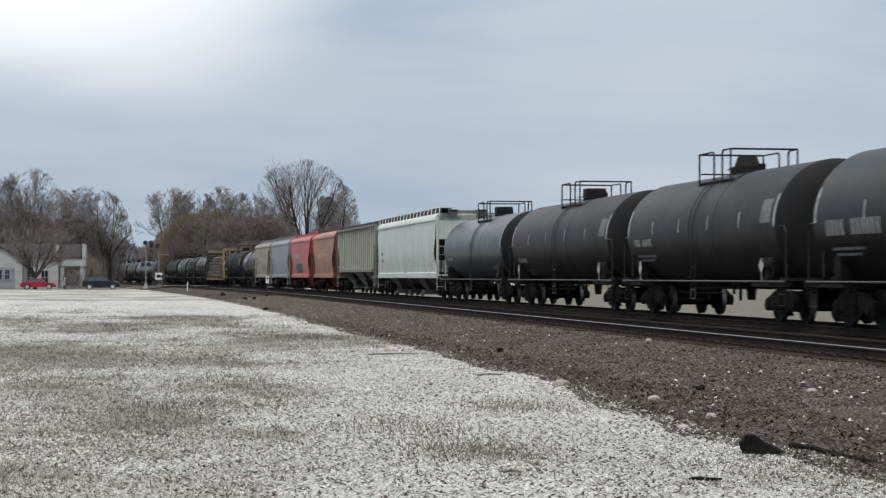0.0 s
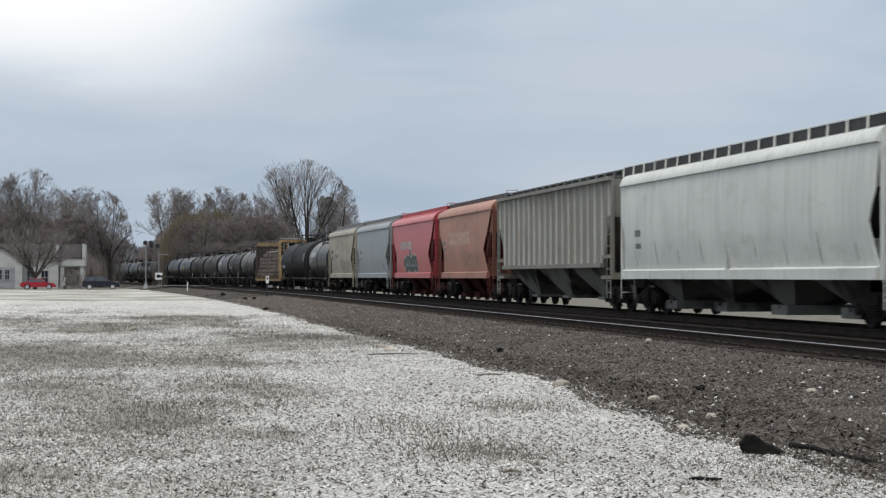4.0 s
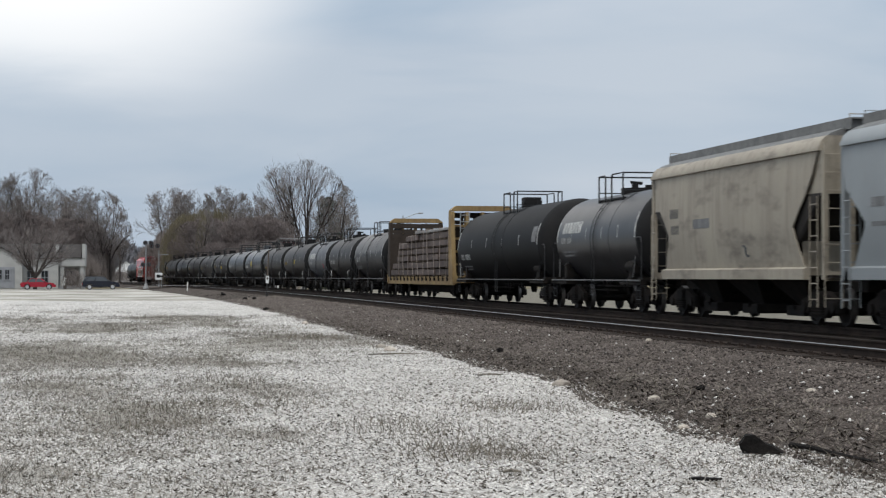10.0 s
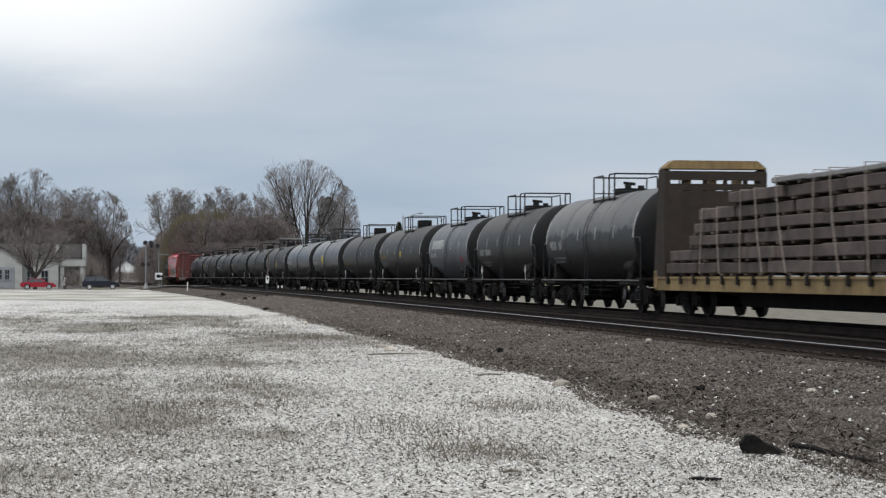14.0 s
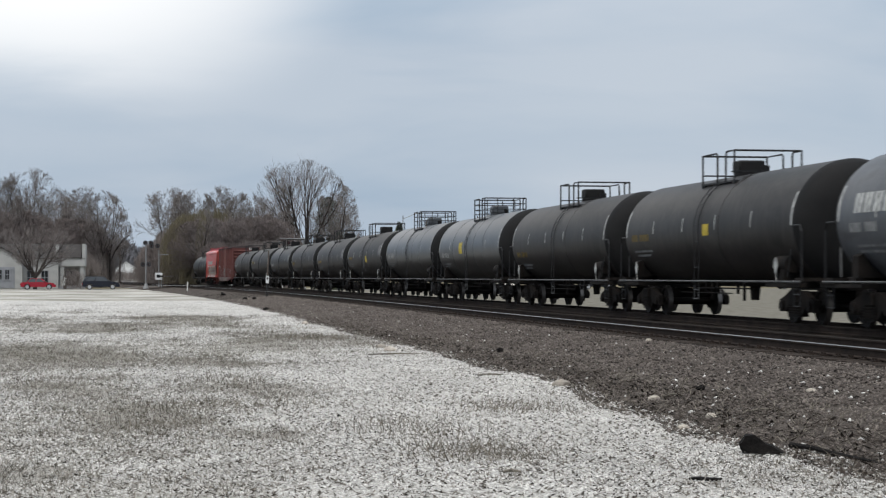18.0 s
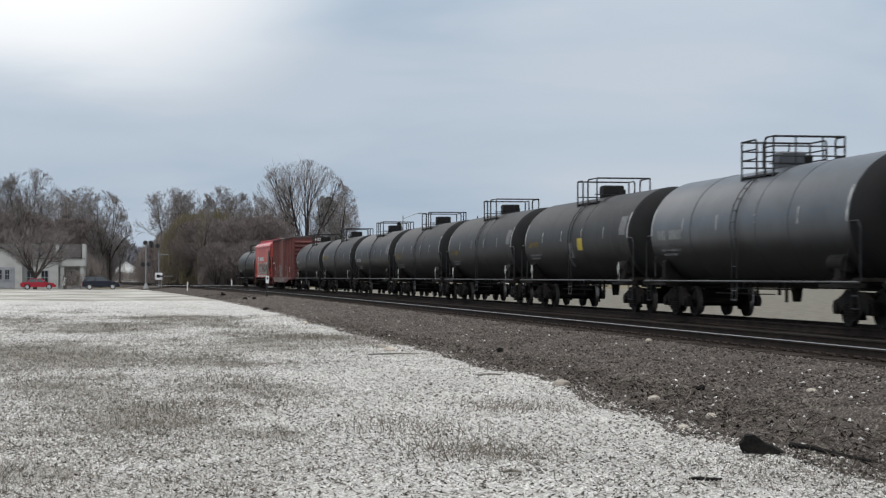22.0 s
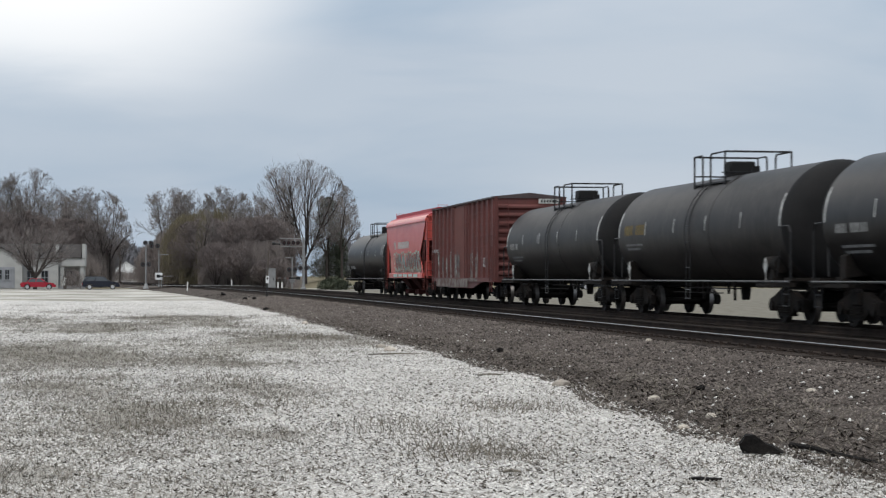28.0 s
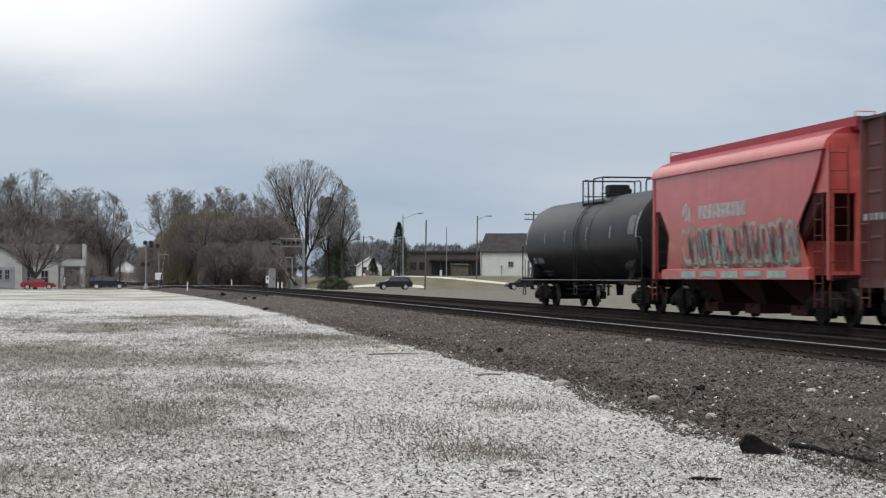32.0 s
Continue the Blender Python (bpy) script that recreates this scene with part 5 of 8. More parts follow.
        r.inputs["From Min"].default_value, r.inputs["From Max"].default_value = lo, hi
        l.new(t.outputs["Fac"], r.inputs["Value"])
        return r.outputs["Result"]

    def blend(f, a, c):
        x = n.new("ShaderNodeMix")
        x.data_type = "RGBA"
        for key, v in (("Factor", f), ("A", a), ("B", c)):
            if isinstance(v, tuple):
                x.inputs[key].default_value = (*v, 1)
            else:
                l.new(v, x.inputs[key])
        return x.outputs["Result"]

    def span(v, a, c):
        r = n.new("ShaderNodeMapRange")
        r.interpolation_type = "SMOOTHSTEP"
        r.inputs["From Min"].default_value, r.inputs["From Max"].default_value = a, c
        l.new(v, r.inputs["Value"])
        return r.outputs["Result"]

    def times(a, c):
        x = n.new("ShaderNodeMath")
        x.operation = "MULTIPLY"
        for i, v in enumerate((a, c)):
            if isinstance(v, float):
                x.inputs[i].default_value = v
            else:
                l.new(v, x.inputs[i])
        return x.outputs["Value"]

    xyz = n.new("ShaderNodeSeparateXYZ")
    l.new(pos, xyz.inputs[0])
    cell = n.new("ShaderNodeTexVoronoi")
    cell.inputs["Scale"].default_value = 26.0
    l.new(pos, cell.inputs["Vector"])
    grey = n.new("ShaderNodeSeparateColor")
    l.new(cell.outputs["Color"], grey.inputs["Color"])
    stones = blend(grey.outputs["Red"], (0.235, 0.222, 0.203), (0.52, 0.502, 0.466))
    stones = blend(times(noise_at(0.7), 0.45), stones, (0.36, 0.345, 0.315))
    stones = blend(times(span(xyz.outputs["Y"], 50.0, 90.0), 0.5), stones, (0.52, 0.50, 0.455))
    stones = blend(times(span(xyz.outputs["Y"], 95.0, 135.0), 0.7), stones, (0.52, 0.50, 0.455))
    turf = blend(noise_at(9.0), (0.165, 0.153, 0.125), (0.25, 0.235, 0.20))
    patch = times(noise_at(0.16, 6.0, 0.40, 0.60), 0.9)
    slant = n.new("ShaderNodeMath")
    slant.operation = "MULTIPLY_ADD"
    l.new(xyz.outputs["Y"], slant.inputs[0])
    slant.inputs[1].default_value = -0.12
    l.new(xyz.outputs["X"], slant.inputs[2])
    bare = n.new("ShaderNodeMath")
    bare.operation = "SUBTRACT"
    bare.inputs[0].default_value = 1.0
    l.new(times(span(slant.outputs["Value"], -2.6, 0.6), 0.85), bare.inputs[1])
    patch = times(patch, bare.outputs["Value"])
    near = blend(patch, stones, turf)
    lawn = blend(noise_at(0.4), (0.135, 0.120, 0.080), (0.185, 0.160, 0.112))
    far_side = times(span(xyz.outputs["X"], 21.5, 24.0), span(xyz.outputs["Y"], 243.0, 250.0))
    lot = times(span(xyz.outputs["X"], 21.0, 22.5), 0.95)
    field = blend(noise_at(1.6, 6.0), (0.105, 0.097, 0.076), (0.190, 0.176, 0.145))
    field = blend(times(span(xyz.outputs["X"], 27.0, 24.5), 0.8), field, (0.26, 0.249, 0.225))
    near = blend(lot, near, field)
    c = blend(far_side, near, lawn)
    beyond = span(xyz.outputs["Y"], 252.0, 262.0)
    c = blend(beyond, c, lawn)
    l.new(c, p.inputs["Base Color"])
    bp = n.new("ShaderNodeBump")
    bp.inputs["Strength"].default_value, bp.inputs["Distance"].default_value = 0.35, 0.02
    l.new(cell.outputs["Distance"], bp.inputs["Height"])
    l.new(bp.outputs["Normal"], p.inputs["Normal"])
    return m


def step(a, c, v):
    t = min(max((v - a) / (c - a), 0.0), 1.0)
    return t * t * (3 - 2 * t)


def ground_z(x, y):
    """Flat yard; a grass bank rises beyond the road on the far side of the line."""
    return 1.75 * step(247.5, 262.0, y) * step(24.0, 40.0, x) + 0.25 * step(250, 330, y) * (1 - step(-20, 10, x))


# ---- ground, ballast bed, road ----
def sheet(name, xs, ys, height, mat, label, category, kind="structure"):
    verts = [(x, y, height(x, y)) for y in ys for x in xs]
    w = len(xs)
    faces = [(j * w + i, j * w + i + 1, (j + 1) * w + i + 1, (j + 1) * w + i) for j in range(len(ys) - 1) for i in range(w - 1)]
    me = bpy.data.meshes.new(name)
    me.from_pydata(verts, [], faces)
    me.materials.append(mat)
    me.shade_smooth()
    return tagged(new(name, me), label, category, "", kind)


xs = [-3000, -1500, -700, -300, -150, -80] + [-50 + 2.5 * i for i in range(21)] + [2 + 2 * i for i in range(50)] + [110, 150, 250, 500, 1200, 3000]
ys = [-200, -60, -20, 0] + [4 + 4 * i for i in range(58)] + [236 + 1.5 * i for i in range(24)] + [276, 290, 320, 380, 480, 700, 1100, 2000, 4500]
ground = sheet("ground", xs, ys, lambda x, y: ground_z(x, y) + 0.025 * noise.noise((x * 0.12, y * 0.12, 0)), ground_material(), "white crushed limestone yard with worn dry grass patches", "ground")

# the bed: offsets from the line and heights, foot to foot
BED = [(6.7, -0.06), (7.3, 0.05), (8.3, 0.12), (9.5, 0.20), (10.5, 0.29), (11.0, 0.335), (12.45, 0.345), (14.0, 0.335), (14.6, 0.32), (15.2, 0.335), (16.7, 0.345), (18.2, 0.335), (18.9, 0.29), (21.6, 0.13), (23.0, -0.06)]


def bed_height(u, s):
    """The bed's surface at an offset and a place along the line, with its straying foot."""
    k = bed_foot(s)
    pts = [(a + k * (1.0, 0.8, 0.3)[i] if i < 3 else a, z) for i, (a, z) in enumerate(BED)]
    for (u0, z0), (u1, z1) in zip(pts[:-1], pts[1:]):
        if u0 <= u <= u1:
            return z0 + (z1 - z0) * (u - u0) / (u1 - u0)
    return 0.0


def bed_foot(s):
    """How far the foot of the bed strays towards the yard, along the line."""
    return -0.55 * step(30, 12, s) + 0.35 * noise.noise((s * 0.16, 3.1, 0)) + 0.25 * noise.noise((s * 0.7, 7.7, 0)) + 0.5 * step(60, 110, s) - 0.55 * math.exp(-((s - 22.0) / 5.0) ** 2)


def ballast_bed():
    verts, faces = [], []
    ss = [-30 + 1.0 * i for i in range(150)] + [120 + 4.0 * i for i in range(100)]
    w = len(BED)
    for s in ss:
        for i, (u, z) in enumerate(BED):
            shift = bed_foot(s) * (1.0 if i == 0 else 0.8 if i == 1 else 0.3 if i == 2 else 0.0)
            x, y, _ = on_line(u + shift, s)
            verts.append((x, y, z + (0.02 * noise.noise((x * 1.3, y * 1.3, 5)) if 0 < i < w - 1 else 0)))
    for j in range(len(ss) - 1):
        for i in range(w - 1):
            faces.append((j * w + i, j * w + i + 1, (j + 1) * w + i + 1, (j + 1) * w + i))
    me = bpy.data.meshes.new("ballast_bed")
    me.from_pydata(verts, [], faces)
    bed_mat = material("ballast bed", (0.094, 0.081, 0.071), (0.058, 0.049, 0.043), 0.9, 1.0, grain=0.5, grain_scale=22, bump=0.9, world_space=True, spec=0.03)
    me.materials.append(bed_mat)
    # brake dust and oil darken the stone between and beside the rails
    me.materials.append(material("oiled ballast", (0.030, 0.0255, 0.0230), (0.020, 0.0172, 0.0158), 0.9, 1.0, grain=0.45, grain_scale=22, bump=0.9, world_space=True, spec=0.02))
    for f in me.polygons:
        f.material_index = 1 if 5 <= f.index % (w - 1) <= 11 else 0
    me.shade_smooth()
    return tagged(new("ballast_bed", me), "brown grey crushed stone bed under two tracks", "ballast", "", "structure")


ballast_bed()


def rail_object(offset, parent, bright):
    """One rail, swept along the line: foot, web and head; the head is bare steel."""
    prof = [(-0.07, -0.172), (-0.07, -0.160), (-0.012, -0.140), (-0.010, -0.048), (-0.034, -0.040), (-0.036, -0.008), (-0.026, 0.0),
            (0.026, 0.0), (0.036, -0.008), (0.034, -0.040), (0.010, -0.048), (0.012, -0.140), (0.07, -0.160), (0.07, -0.172)]
    ss = [-30 + 8.0 * i for i in range(15)] + [94 + 6.0 * i for i in range(70)]
    verts, faces, k = [], [], len(prof)
    for s in ss:
        for u, z in prof:
            x, y, _ = on_line(offset + u, s)
            verts.append((x, y, RAIL_TOP + z))
    for j in range(len(ss) - 1):
        for i in range(k):
            faces.append((j * k + i, j * k + (i + 1) % k, (j + 1) * k + (i + 1) % k, (j + 1) * k + i))
    me = bpy.data.meshes.new("rail")
    me.from_pydata(verts, [], faces)
    me.materials.append(M["rail"])
    me.materials.append(M["railhead" if bright else "dullhead"])
    for f in me.polygons:
        f.material_index = 1 if f.index % k in (5, 6) else 0
    ob = new("rail", me)
    ob.parent = parent
    ob["label"] = "steel rail with a bright worn head"
    return ob


def railway(name, centre, label):
    t = thing(name, label, "railway track", kind="structure")
    for side in (-0.755, 0.755):
        rail_object(centre + side, t, centre < 14 and side < 0)
    return t


near_line = railway("railway_track_1", NEAR_TRACK, "main line track on dark wooden ties in ballast")
far_line = railway("railway_track_2", FAR_TRACK, "main line track under the freight train")

# ---- the train, front car first; lengths over couplers ----
SPEED = 13.4
TRAIN = []


def tank_text(edge, big=0.26, n=10, z=-0.35, mat="mark", small=True):
    out = [("stencil", mat, stencil(edge - 0.7, z, 4, big) + stencil(edge - 0.7 - 5.2 * big * 0.8, z, n - 4, big))]
    if small:
        out.append(("stencil_panel", "grey_mark", [(edge - 2.6, edge - 0.8, z - 0.32, z - 0.26), (edge - 2.3, edge - 0.9, z - 0.44, z - 0.38)]))
    return out


def panel(edge):
    return [("stencil_panel", "grey_mark", [(-edge + 0.35, -edge + 1.05, 0.05, 0.62)])]


TAG = [("graffiti", "graffiti_pale", [(-1.35 + 0.66 * i, 1.80 + 0.07 * math.sin(2.1 * i), 0.42, 0.47, 0.1, 0.0) for i in range(6)] + [(0.35, 2.42, 0.30, 0.26, 0.3, 0.0), (2.45, 1.86, 0.22, 0.30, -0.2, 0.0)]),
       ("graffiti", "graffiti_dark", [(-1.35 + 0.66 * i, 1.80 + 0.07 * math.sin(2.1 * i), 0.37, 0.42, 0.1, 0.006) for i in range(6)] + [(0.35, 2.40, 0.21, 0.18, 0.3, 0.006), (2.45, 1.86, 0.14, 0.22, -0.2, 0.006)]),
       ("graffiti", "graffiti_pale", [(-1.35 + 0.66 * i + 0.12 * math.cos(1.9 * i), 1.82 + 0.1 * math.sin(3.1 * i), 0.04, 0.22, 0.3 * math.cos(i), 0.012) for i in range(6)] + [(-1.3 + 0.66 * i, 1.72, 0.16, 0.035, 0.0, 0.012) for i in range(6)])]
BLACK = "black cylindrical tank car, dusty, with railed top platform"
SOOTY = "sooty dark grey tank car with railed top platform"
BLUE = "faded blue grey tank car with railed top platform"
for length, make in (
        (16.4, lambda n: tank_car(n, 1.60, "black", "round", tank_text(n / 2 - 1.28, 0.34), BLACK)),
        (15.4, lambda n: tank_car(n, 1.56, "soot", "round", tank_text(n / 2 - 1.28, 0.2) + panel(n / 2 - 1.28), SOOTY)),
        (17.0, lambda n: tank_car(n, 1.52, "soot", "box", tank_text(n / 2 - 1.28, 0.16, z=-0.7) + panel(n / 2 - 1.28), SOOTY)),
        (15.8, lambda n: tank_car(n, 1.46, "bluegrey", "box", tank_text(n / 2 - 1.28, 0.14, z=-0.5), BLUE, shift=-0.5)),
        (20.9, lambda n: hopper_car(n, "white_car", "walkway", "off-white smooth-sided covered hopper with roof walkway railing", 4.02, 4.30, 0.55, True, marks=[("stain", "stain", [(-8.6 + 2.1 * i, 1.66 + 0.1 * (i % 2), 0.028, 0.20 + 0.09 * ((i * 2) % 3), 0.25, 0.0) for i in range(9)]), ("stencil_panel", "grey_mark", [(7.6, 8.2, 2.3, 2.5), (7.6, 8.2, 1.95, 2.1)])], lower="bay_grey", bays=4, side_ladders=False, slanted=False)),
        (18.9, lambda n: ribbed_hopper(n, "greenish grey covered hopper with ribbed sides and rust runs")),
        (14.2, lambda n: hopper_car(n, "orange_car", "orange_car", end_paint="orange_end", lower="slope_red", grime="slope_red", board="box_roof", label= "faded orange brown covered hopper with pale lettering blocks", marks=[("lettering", "worn_mark", letters(3.4, -1.9, 2.56, 3.12, 6)), ("stencil_panel", "grey_mark", [(4.4, 5.0, 2.6, 2.75), (4.2, 5.0, 2.35, 2.45)])])),
        (14.9, lambda n: hopper_car(n, "red_car", "red_roof", lower="slope_red", grime="slope_red", board="red_roof", label= "faded red covered hopper with black graffiti", end_paint="red_roof", marks=[("lettering", "mark", letters(3.7, -0.1, 2.58, 2.98, 6))] + TAG)),
        (14.7, lambda n: hopper_car(n, "blue_car", "walkway", "pale blue grey covered hopper, clean sided", slanted=False, marks=[("stencil_panel", "grey_mark", [(4.4, 5.1, 2.55, 2.75), (4.3, 5.1, 2.15, 2.25), (-4.7, -4.3, 1.75, 1.9), (-4.7, -4.3, 1.55, 1.7)])])),
        (14.3, lambda n: hopper_car(n, "beige_car", "walkway", "dusty beige covered hopper with grime patches", marks=[("stencil", "graffiti_dark", stencil(4.7, 2.72, 4, 0.26) + stencil(4.6, 2.28, 4, 0.24)), ("stencil_panel", "grey_mark", [(1.2, 2.6, 2.4, 2.65)]), ("graffiti", "graffiti_dark", [(-1.6, -1.45, 1.65, 1.85), (-1.75, -1.55, 1.6, 1.66), (-1.5, -1.3, 1.85, 1.9)])])),
        (12.7, lambda n: tank_car(n, 1.52, "darkgrey", "valves", [("lettering", "tape", letters(4.3, 1.7, 0.24, 0.62, 6))] + tank_text(n / 2 - 1.28, 0.2, 8, -0.1), "weathered grey tank car with pale lettering blocks", platform=3.0, ends="head")),
        (18.8, lambda n: tank_car(n, 1.64, "newblack", "box", tank_text(n / 2 - 1.28, 0.24, z=-0.5) + panel(n / 2 - 1.28), BLACK)),
        (22.2, lambda n: bulkhead_flat(n, "yellow bulkhead flat car stacked with wrapped lumber")),
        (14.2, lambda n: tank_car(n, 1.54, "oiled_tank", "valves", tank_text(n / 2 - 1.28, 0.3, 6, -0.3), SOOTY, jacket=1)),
        (13.4, lambda n: tank_car(n, 1.50, "soot", "valves", tank_text(n / 2 - 1.28, 0.26, z=-0.35), SOOTY, platform=3.2)),
        (12.8, lambda n: tank_car(n, 1.46, "tankgrey", "valves", [("lettering", "tape", letters(4.2, 1.2, 0.10, 0.52, 6))] + tank_text(n / 2 - 1.28, 0.2, 8, -0.30) + [("placard", "red_mark", [(-3.6, -3.35, -0.6, -0.3)])], "grey tank car with large white lettering blocks", platform=3.6)),
        (16.8, lambda n: tank_car(n, 1.50, "soot", "box", tank_text(n / 2 - 1.28, 0.2, z=-0.2, mat="ochre_mark") + [("placard", "yellow_mark", [(-0.9, -0.4, -0.15, 0.15)])], SOOTY)),
        (16.6, lambda n: tank_car(n, 1.50, "soot", "box", tank_text(n / 2 - 1.28, 0.2, z=-0.5, mat="ochre_mark"), SOOTY)),
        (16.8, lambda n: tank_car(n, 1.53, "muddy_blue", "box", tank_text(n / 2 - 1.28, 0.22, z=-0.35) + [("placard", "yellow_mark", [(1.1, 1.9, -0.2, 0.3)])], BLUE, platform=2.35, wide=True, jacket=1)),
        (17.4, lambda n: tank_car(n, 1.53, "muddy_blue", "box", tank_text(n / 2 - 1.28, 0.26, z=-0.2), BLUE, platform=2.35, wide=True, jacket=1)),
        (17.1, lambda n: tank_car(n, 1.51, "soot", "box", tank_text(n / 2 - 1.28, 0.18, z=-0.15, mat="ochre_mark") + panel(n / 2 - 1.28) + [("placard", "yellow_mark", [(-1.6, -0.9, -0.35, 0.05)]), ("graffiti", "grey_mark", [(-0.2, 0.3, -0.6, -0.1), (0.35, 0.6, -0.9, -0.5)])], SOOTY)),
        (16.7, lambda n: tank_car(n, 1.50, "soot", "box", tank_text(n / 2 - 1.28, 0.2, z=-0.25, mat="ochre_mark") + panel(n / 2 - 1.28), SOOTY)),
        (16.8, lambda n: tank_car(n, 1.51, "soot", "box", tank_text(n / 2 - 1.28, 0.3, 5, -0.3, mat="ochre_mark"), SOOTY)),
        (16.5, lambda n: tank_car(n, 1.50, "black", "box", tank_text(n / 2 - 1.28, 0.2, z=-0.3) + panel(n / 2 - 1.28), BLACK)),
        (16.9, lambda n: tank_car(n, 1.52, "soot", "box", tank_text(n / 2 - 1.28, 0.3, 8, 0.0, mat="ochre_mark"), SOOTY)),
        (16.9, lambda n: tank_car(n, 1.50, "soot", "box", tank_text(n / 2 - 1.28, 0.24, 6, -0.2) + [("placard", "grey_mark", [(1.3, 1.8, 0.0, 0.3)])], SOOTY)),
        (17.6, lambda n: boxcar(n, "oxide red boxcar with ribbed sides and faded graffiti")),
        (14.55, lambda n: hopper_car(n, "bright_red", "red_roof", lower="slope_red", grime="slope_red", board="red_roof", label= "bright red covered hopper with green and white graffiti", eave=4.07, crown=4.55, marks=LAST_HOPPER_MARKS)),
        (17.9, lambda n: tank_car(n, 1.50, "black", "box", tank_text(n / 2 - 1.28, 0.2, z=-0.75) + panel(n / 2 - 1.28), "black tank car at the end of the train", shift=-0.2))):
    TRAIN.append((length, make))
FRONT = 24.0  # where the front coupler stands at the start, along the line
rng = random.Random(3)
LAST_HOPPER_MARKS = [("lettering", "tape", letters(2.3, -1.5, 2.64, 3.0, 10)), ("lettering", "tape", [(3.3, 3.46, 2.62, 3.1), (3.02, 3.2, 2.60, 3.0), (3.55, 3.7, 2.75, 3.02)]),
                ("graffiti", "graffiti_teal", [(-4.6 + 0.62 * i, 1.92, 0.36, 0.52 + 0.07 * math.sin(1.7 * i), 0.12, 0.0) for i in range(14)]),
                ("graffiti", "graffiti_grey", [(-5.0, 4.1, 1.34, 1.46)]), ("graffiti", "graffiti_pale", [(-4.3 + 1.7 * i, -4.3 + 1.7 * i + 1.3, 1.10 + 0.03 * (i % 2), 1.27) for i in range(5)]),
                ]
tags = []
for i in range(14):
    y = -4.8 + 0.6 * i
    for k in range(7):
        h = rng.uniform(0.14, 0.42)
        tags.append((y + rng.uniform(-0.3, 0.3), 1.42 + h + rng.uniform(0, max(1.0 - 2 * h, 0)), rng.uniform(0.02, 0.06), h, rng.uniform(-0.5, 0.5), 0.006))
LAST_HOPPER_MARKS += [("graffiti", "graffiti_pale", tags[::3]), ("graffiti", "graffiti_dark", tags[1::3]), ("graffiti", "graffiti_blue", tags[2::3])]
CARS, q = [], FRONT
for length, make in TRAIN:
    CARS.append((make(length), q + length / 2, length))
    q += length


def car_pose(s, length):
    """A car rides with its two truck centres on the line."""
    d = length / 2 - 2.2
    a, c = on_line(FAR_TRACK, s - d), on_line(FAR_TRACK, s + d)
    turn = math.atan2(-(c[0] - a[0]), c[1] - a[1])
    return pose((a[0] + c[0]) / 2, (a[1] + c[1]) / 2, RAIL_TOP, 0, 0, math.degrees(turn))


# ---- road and level crossing ----
ROAD_Y = 243.0


def road_z(x):
    return 0.03 + (RAIL_TOP - 0.035) * step(-4, 6.5, x) * (1 - step(16.0, 27.0, x)) + ground_z(x, ROAD_Y)


sheet("road", [-400, -150, -80, -50] + [-40 + 2 * i for i in range(45)] + [60, 80, 110, 160, 400], [ROAD_Y - 3.6, ROAD_Y - 1.2, ROAD_Y + 1.2, ROAD_Y + 3.6],
      lambda x, y: road_z(x) - 0.015 * abs(y - ROAD_Y) / 3.6, M["asphalt"], "worn pale grey asphalt road over the level crossing", "road")


# ---- trees ----
def limb(verts, faces, a, b, r0, r1, n):
    d = (b - a).normalized()
    u = d.orthogonal().normalized()
    w = d.cross(u)
    k = len(verts)
    for p, r in ((a, r0), (b, r1)):
        for i in range(n):
            t = 2 * math.pi * i / n
            verts.append(p + (u * math.cos(t) + w * math.sin(t)) * r)
    for i in range(n):
        j = (i + 1) % n
        faces.append((k + i, k + j, k + n + j, k + n + i))


def mesh_of(name, verts, faces, mat):
    me = bpy.data.meshes.new(name)
    me.from_pydata(verts, [], faces)
    me.materials.append(mat)
    return me


def bare_tree_meshes(seed, height, width, stems=5, fork=0.2, trunk_r=0.3, lean=0.42, kids=(9, 7, 6, 4), middle=0.60, half_high=0.42, wander=0.10, up=0.05, twig_r=0.011, reach=0.80, angles=(0.45, 0.95), share=(0.36, 0.58), twig="twig"):
    """A leafless tree: trunk and limbs in one mesh, the fine twigs in another, kept within a rounded crown."""
    rng = random.Random(seed)
    tv, tf, cv, cf = [], [], [], []
    segs = (7, 5, 4, 3, 2)

    def inside(p):
        c = (p.z / height - middle) / half_high
        q = math.hypot(p.x, p.y) / (width / 2) * (1 + 0.10 * math.sin(3 * math.atan2(p.y, p.x) + seed))
        return q * q + (c * c if c > 0 else 0.55 * c * c) < 1.0

    def grow(p, d, length, r, level):
        n = segs[level]
        pts, ways = [p], [d]
        for i in range(n):
            d = (d + Vector((rng.gauss(0, wander), rng.gauss(0, wander), rng.gauss(up, wander * 0.6)))).normalized()
            q = pts[-1] + d * (length / n)
            if q.z > 0.35 * height and not inside(q) and rng.random() < (0.85 if level else 1.0):
                break
            pts.append(q)
            ways.append(d)
        m = len(pts) - 1
        if m < 1:
            return
        v, f, sides = (tv, tf, 6 if level == 0 else 4) if level < 2 else (cv, cf, 3)
        for i in range(m):
            limb(v, f, pts[i], pts[i + 1], max(r * (1 - 0.8 * i / n), twig_r * 0.6), max(r * (1 - 0.8 * (i + 1) / n), twig_r * 0.5), sides)
        if level >= 4:
            return
        for k in range(kids[level]):
            at = rng.uniform(0.25 if level else 0.12, 1.0) * m
            i = min(int(at), m - 1)
            start = pts[i].lerp(pts[i + 1], at - i)
            side = Vector((rng.gauss(0, 1), rng.gauss(0, 1), rng.gauss(0, 0.5)))
            side -= ways[i + 1] * side.dot(ways[i + 1])
            if side.length < 1e-3:
                continue
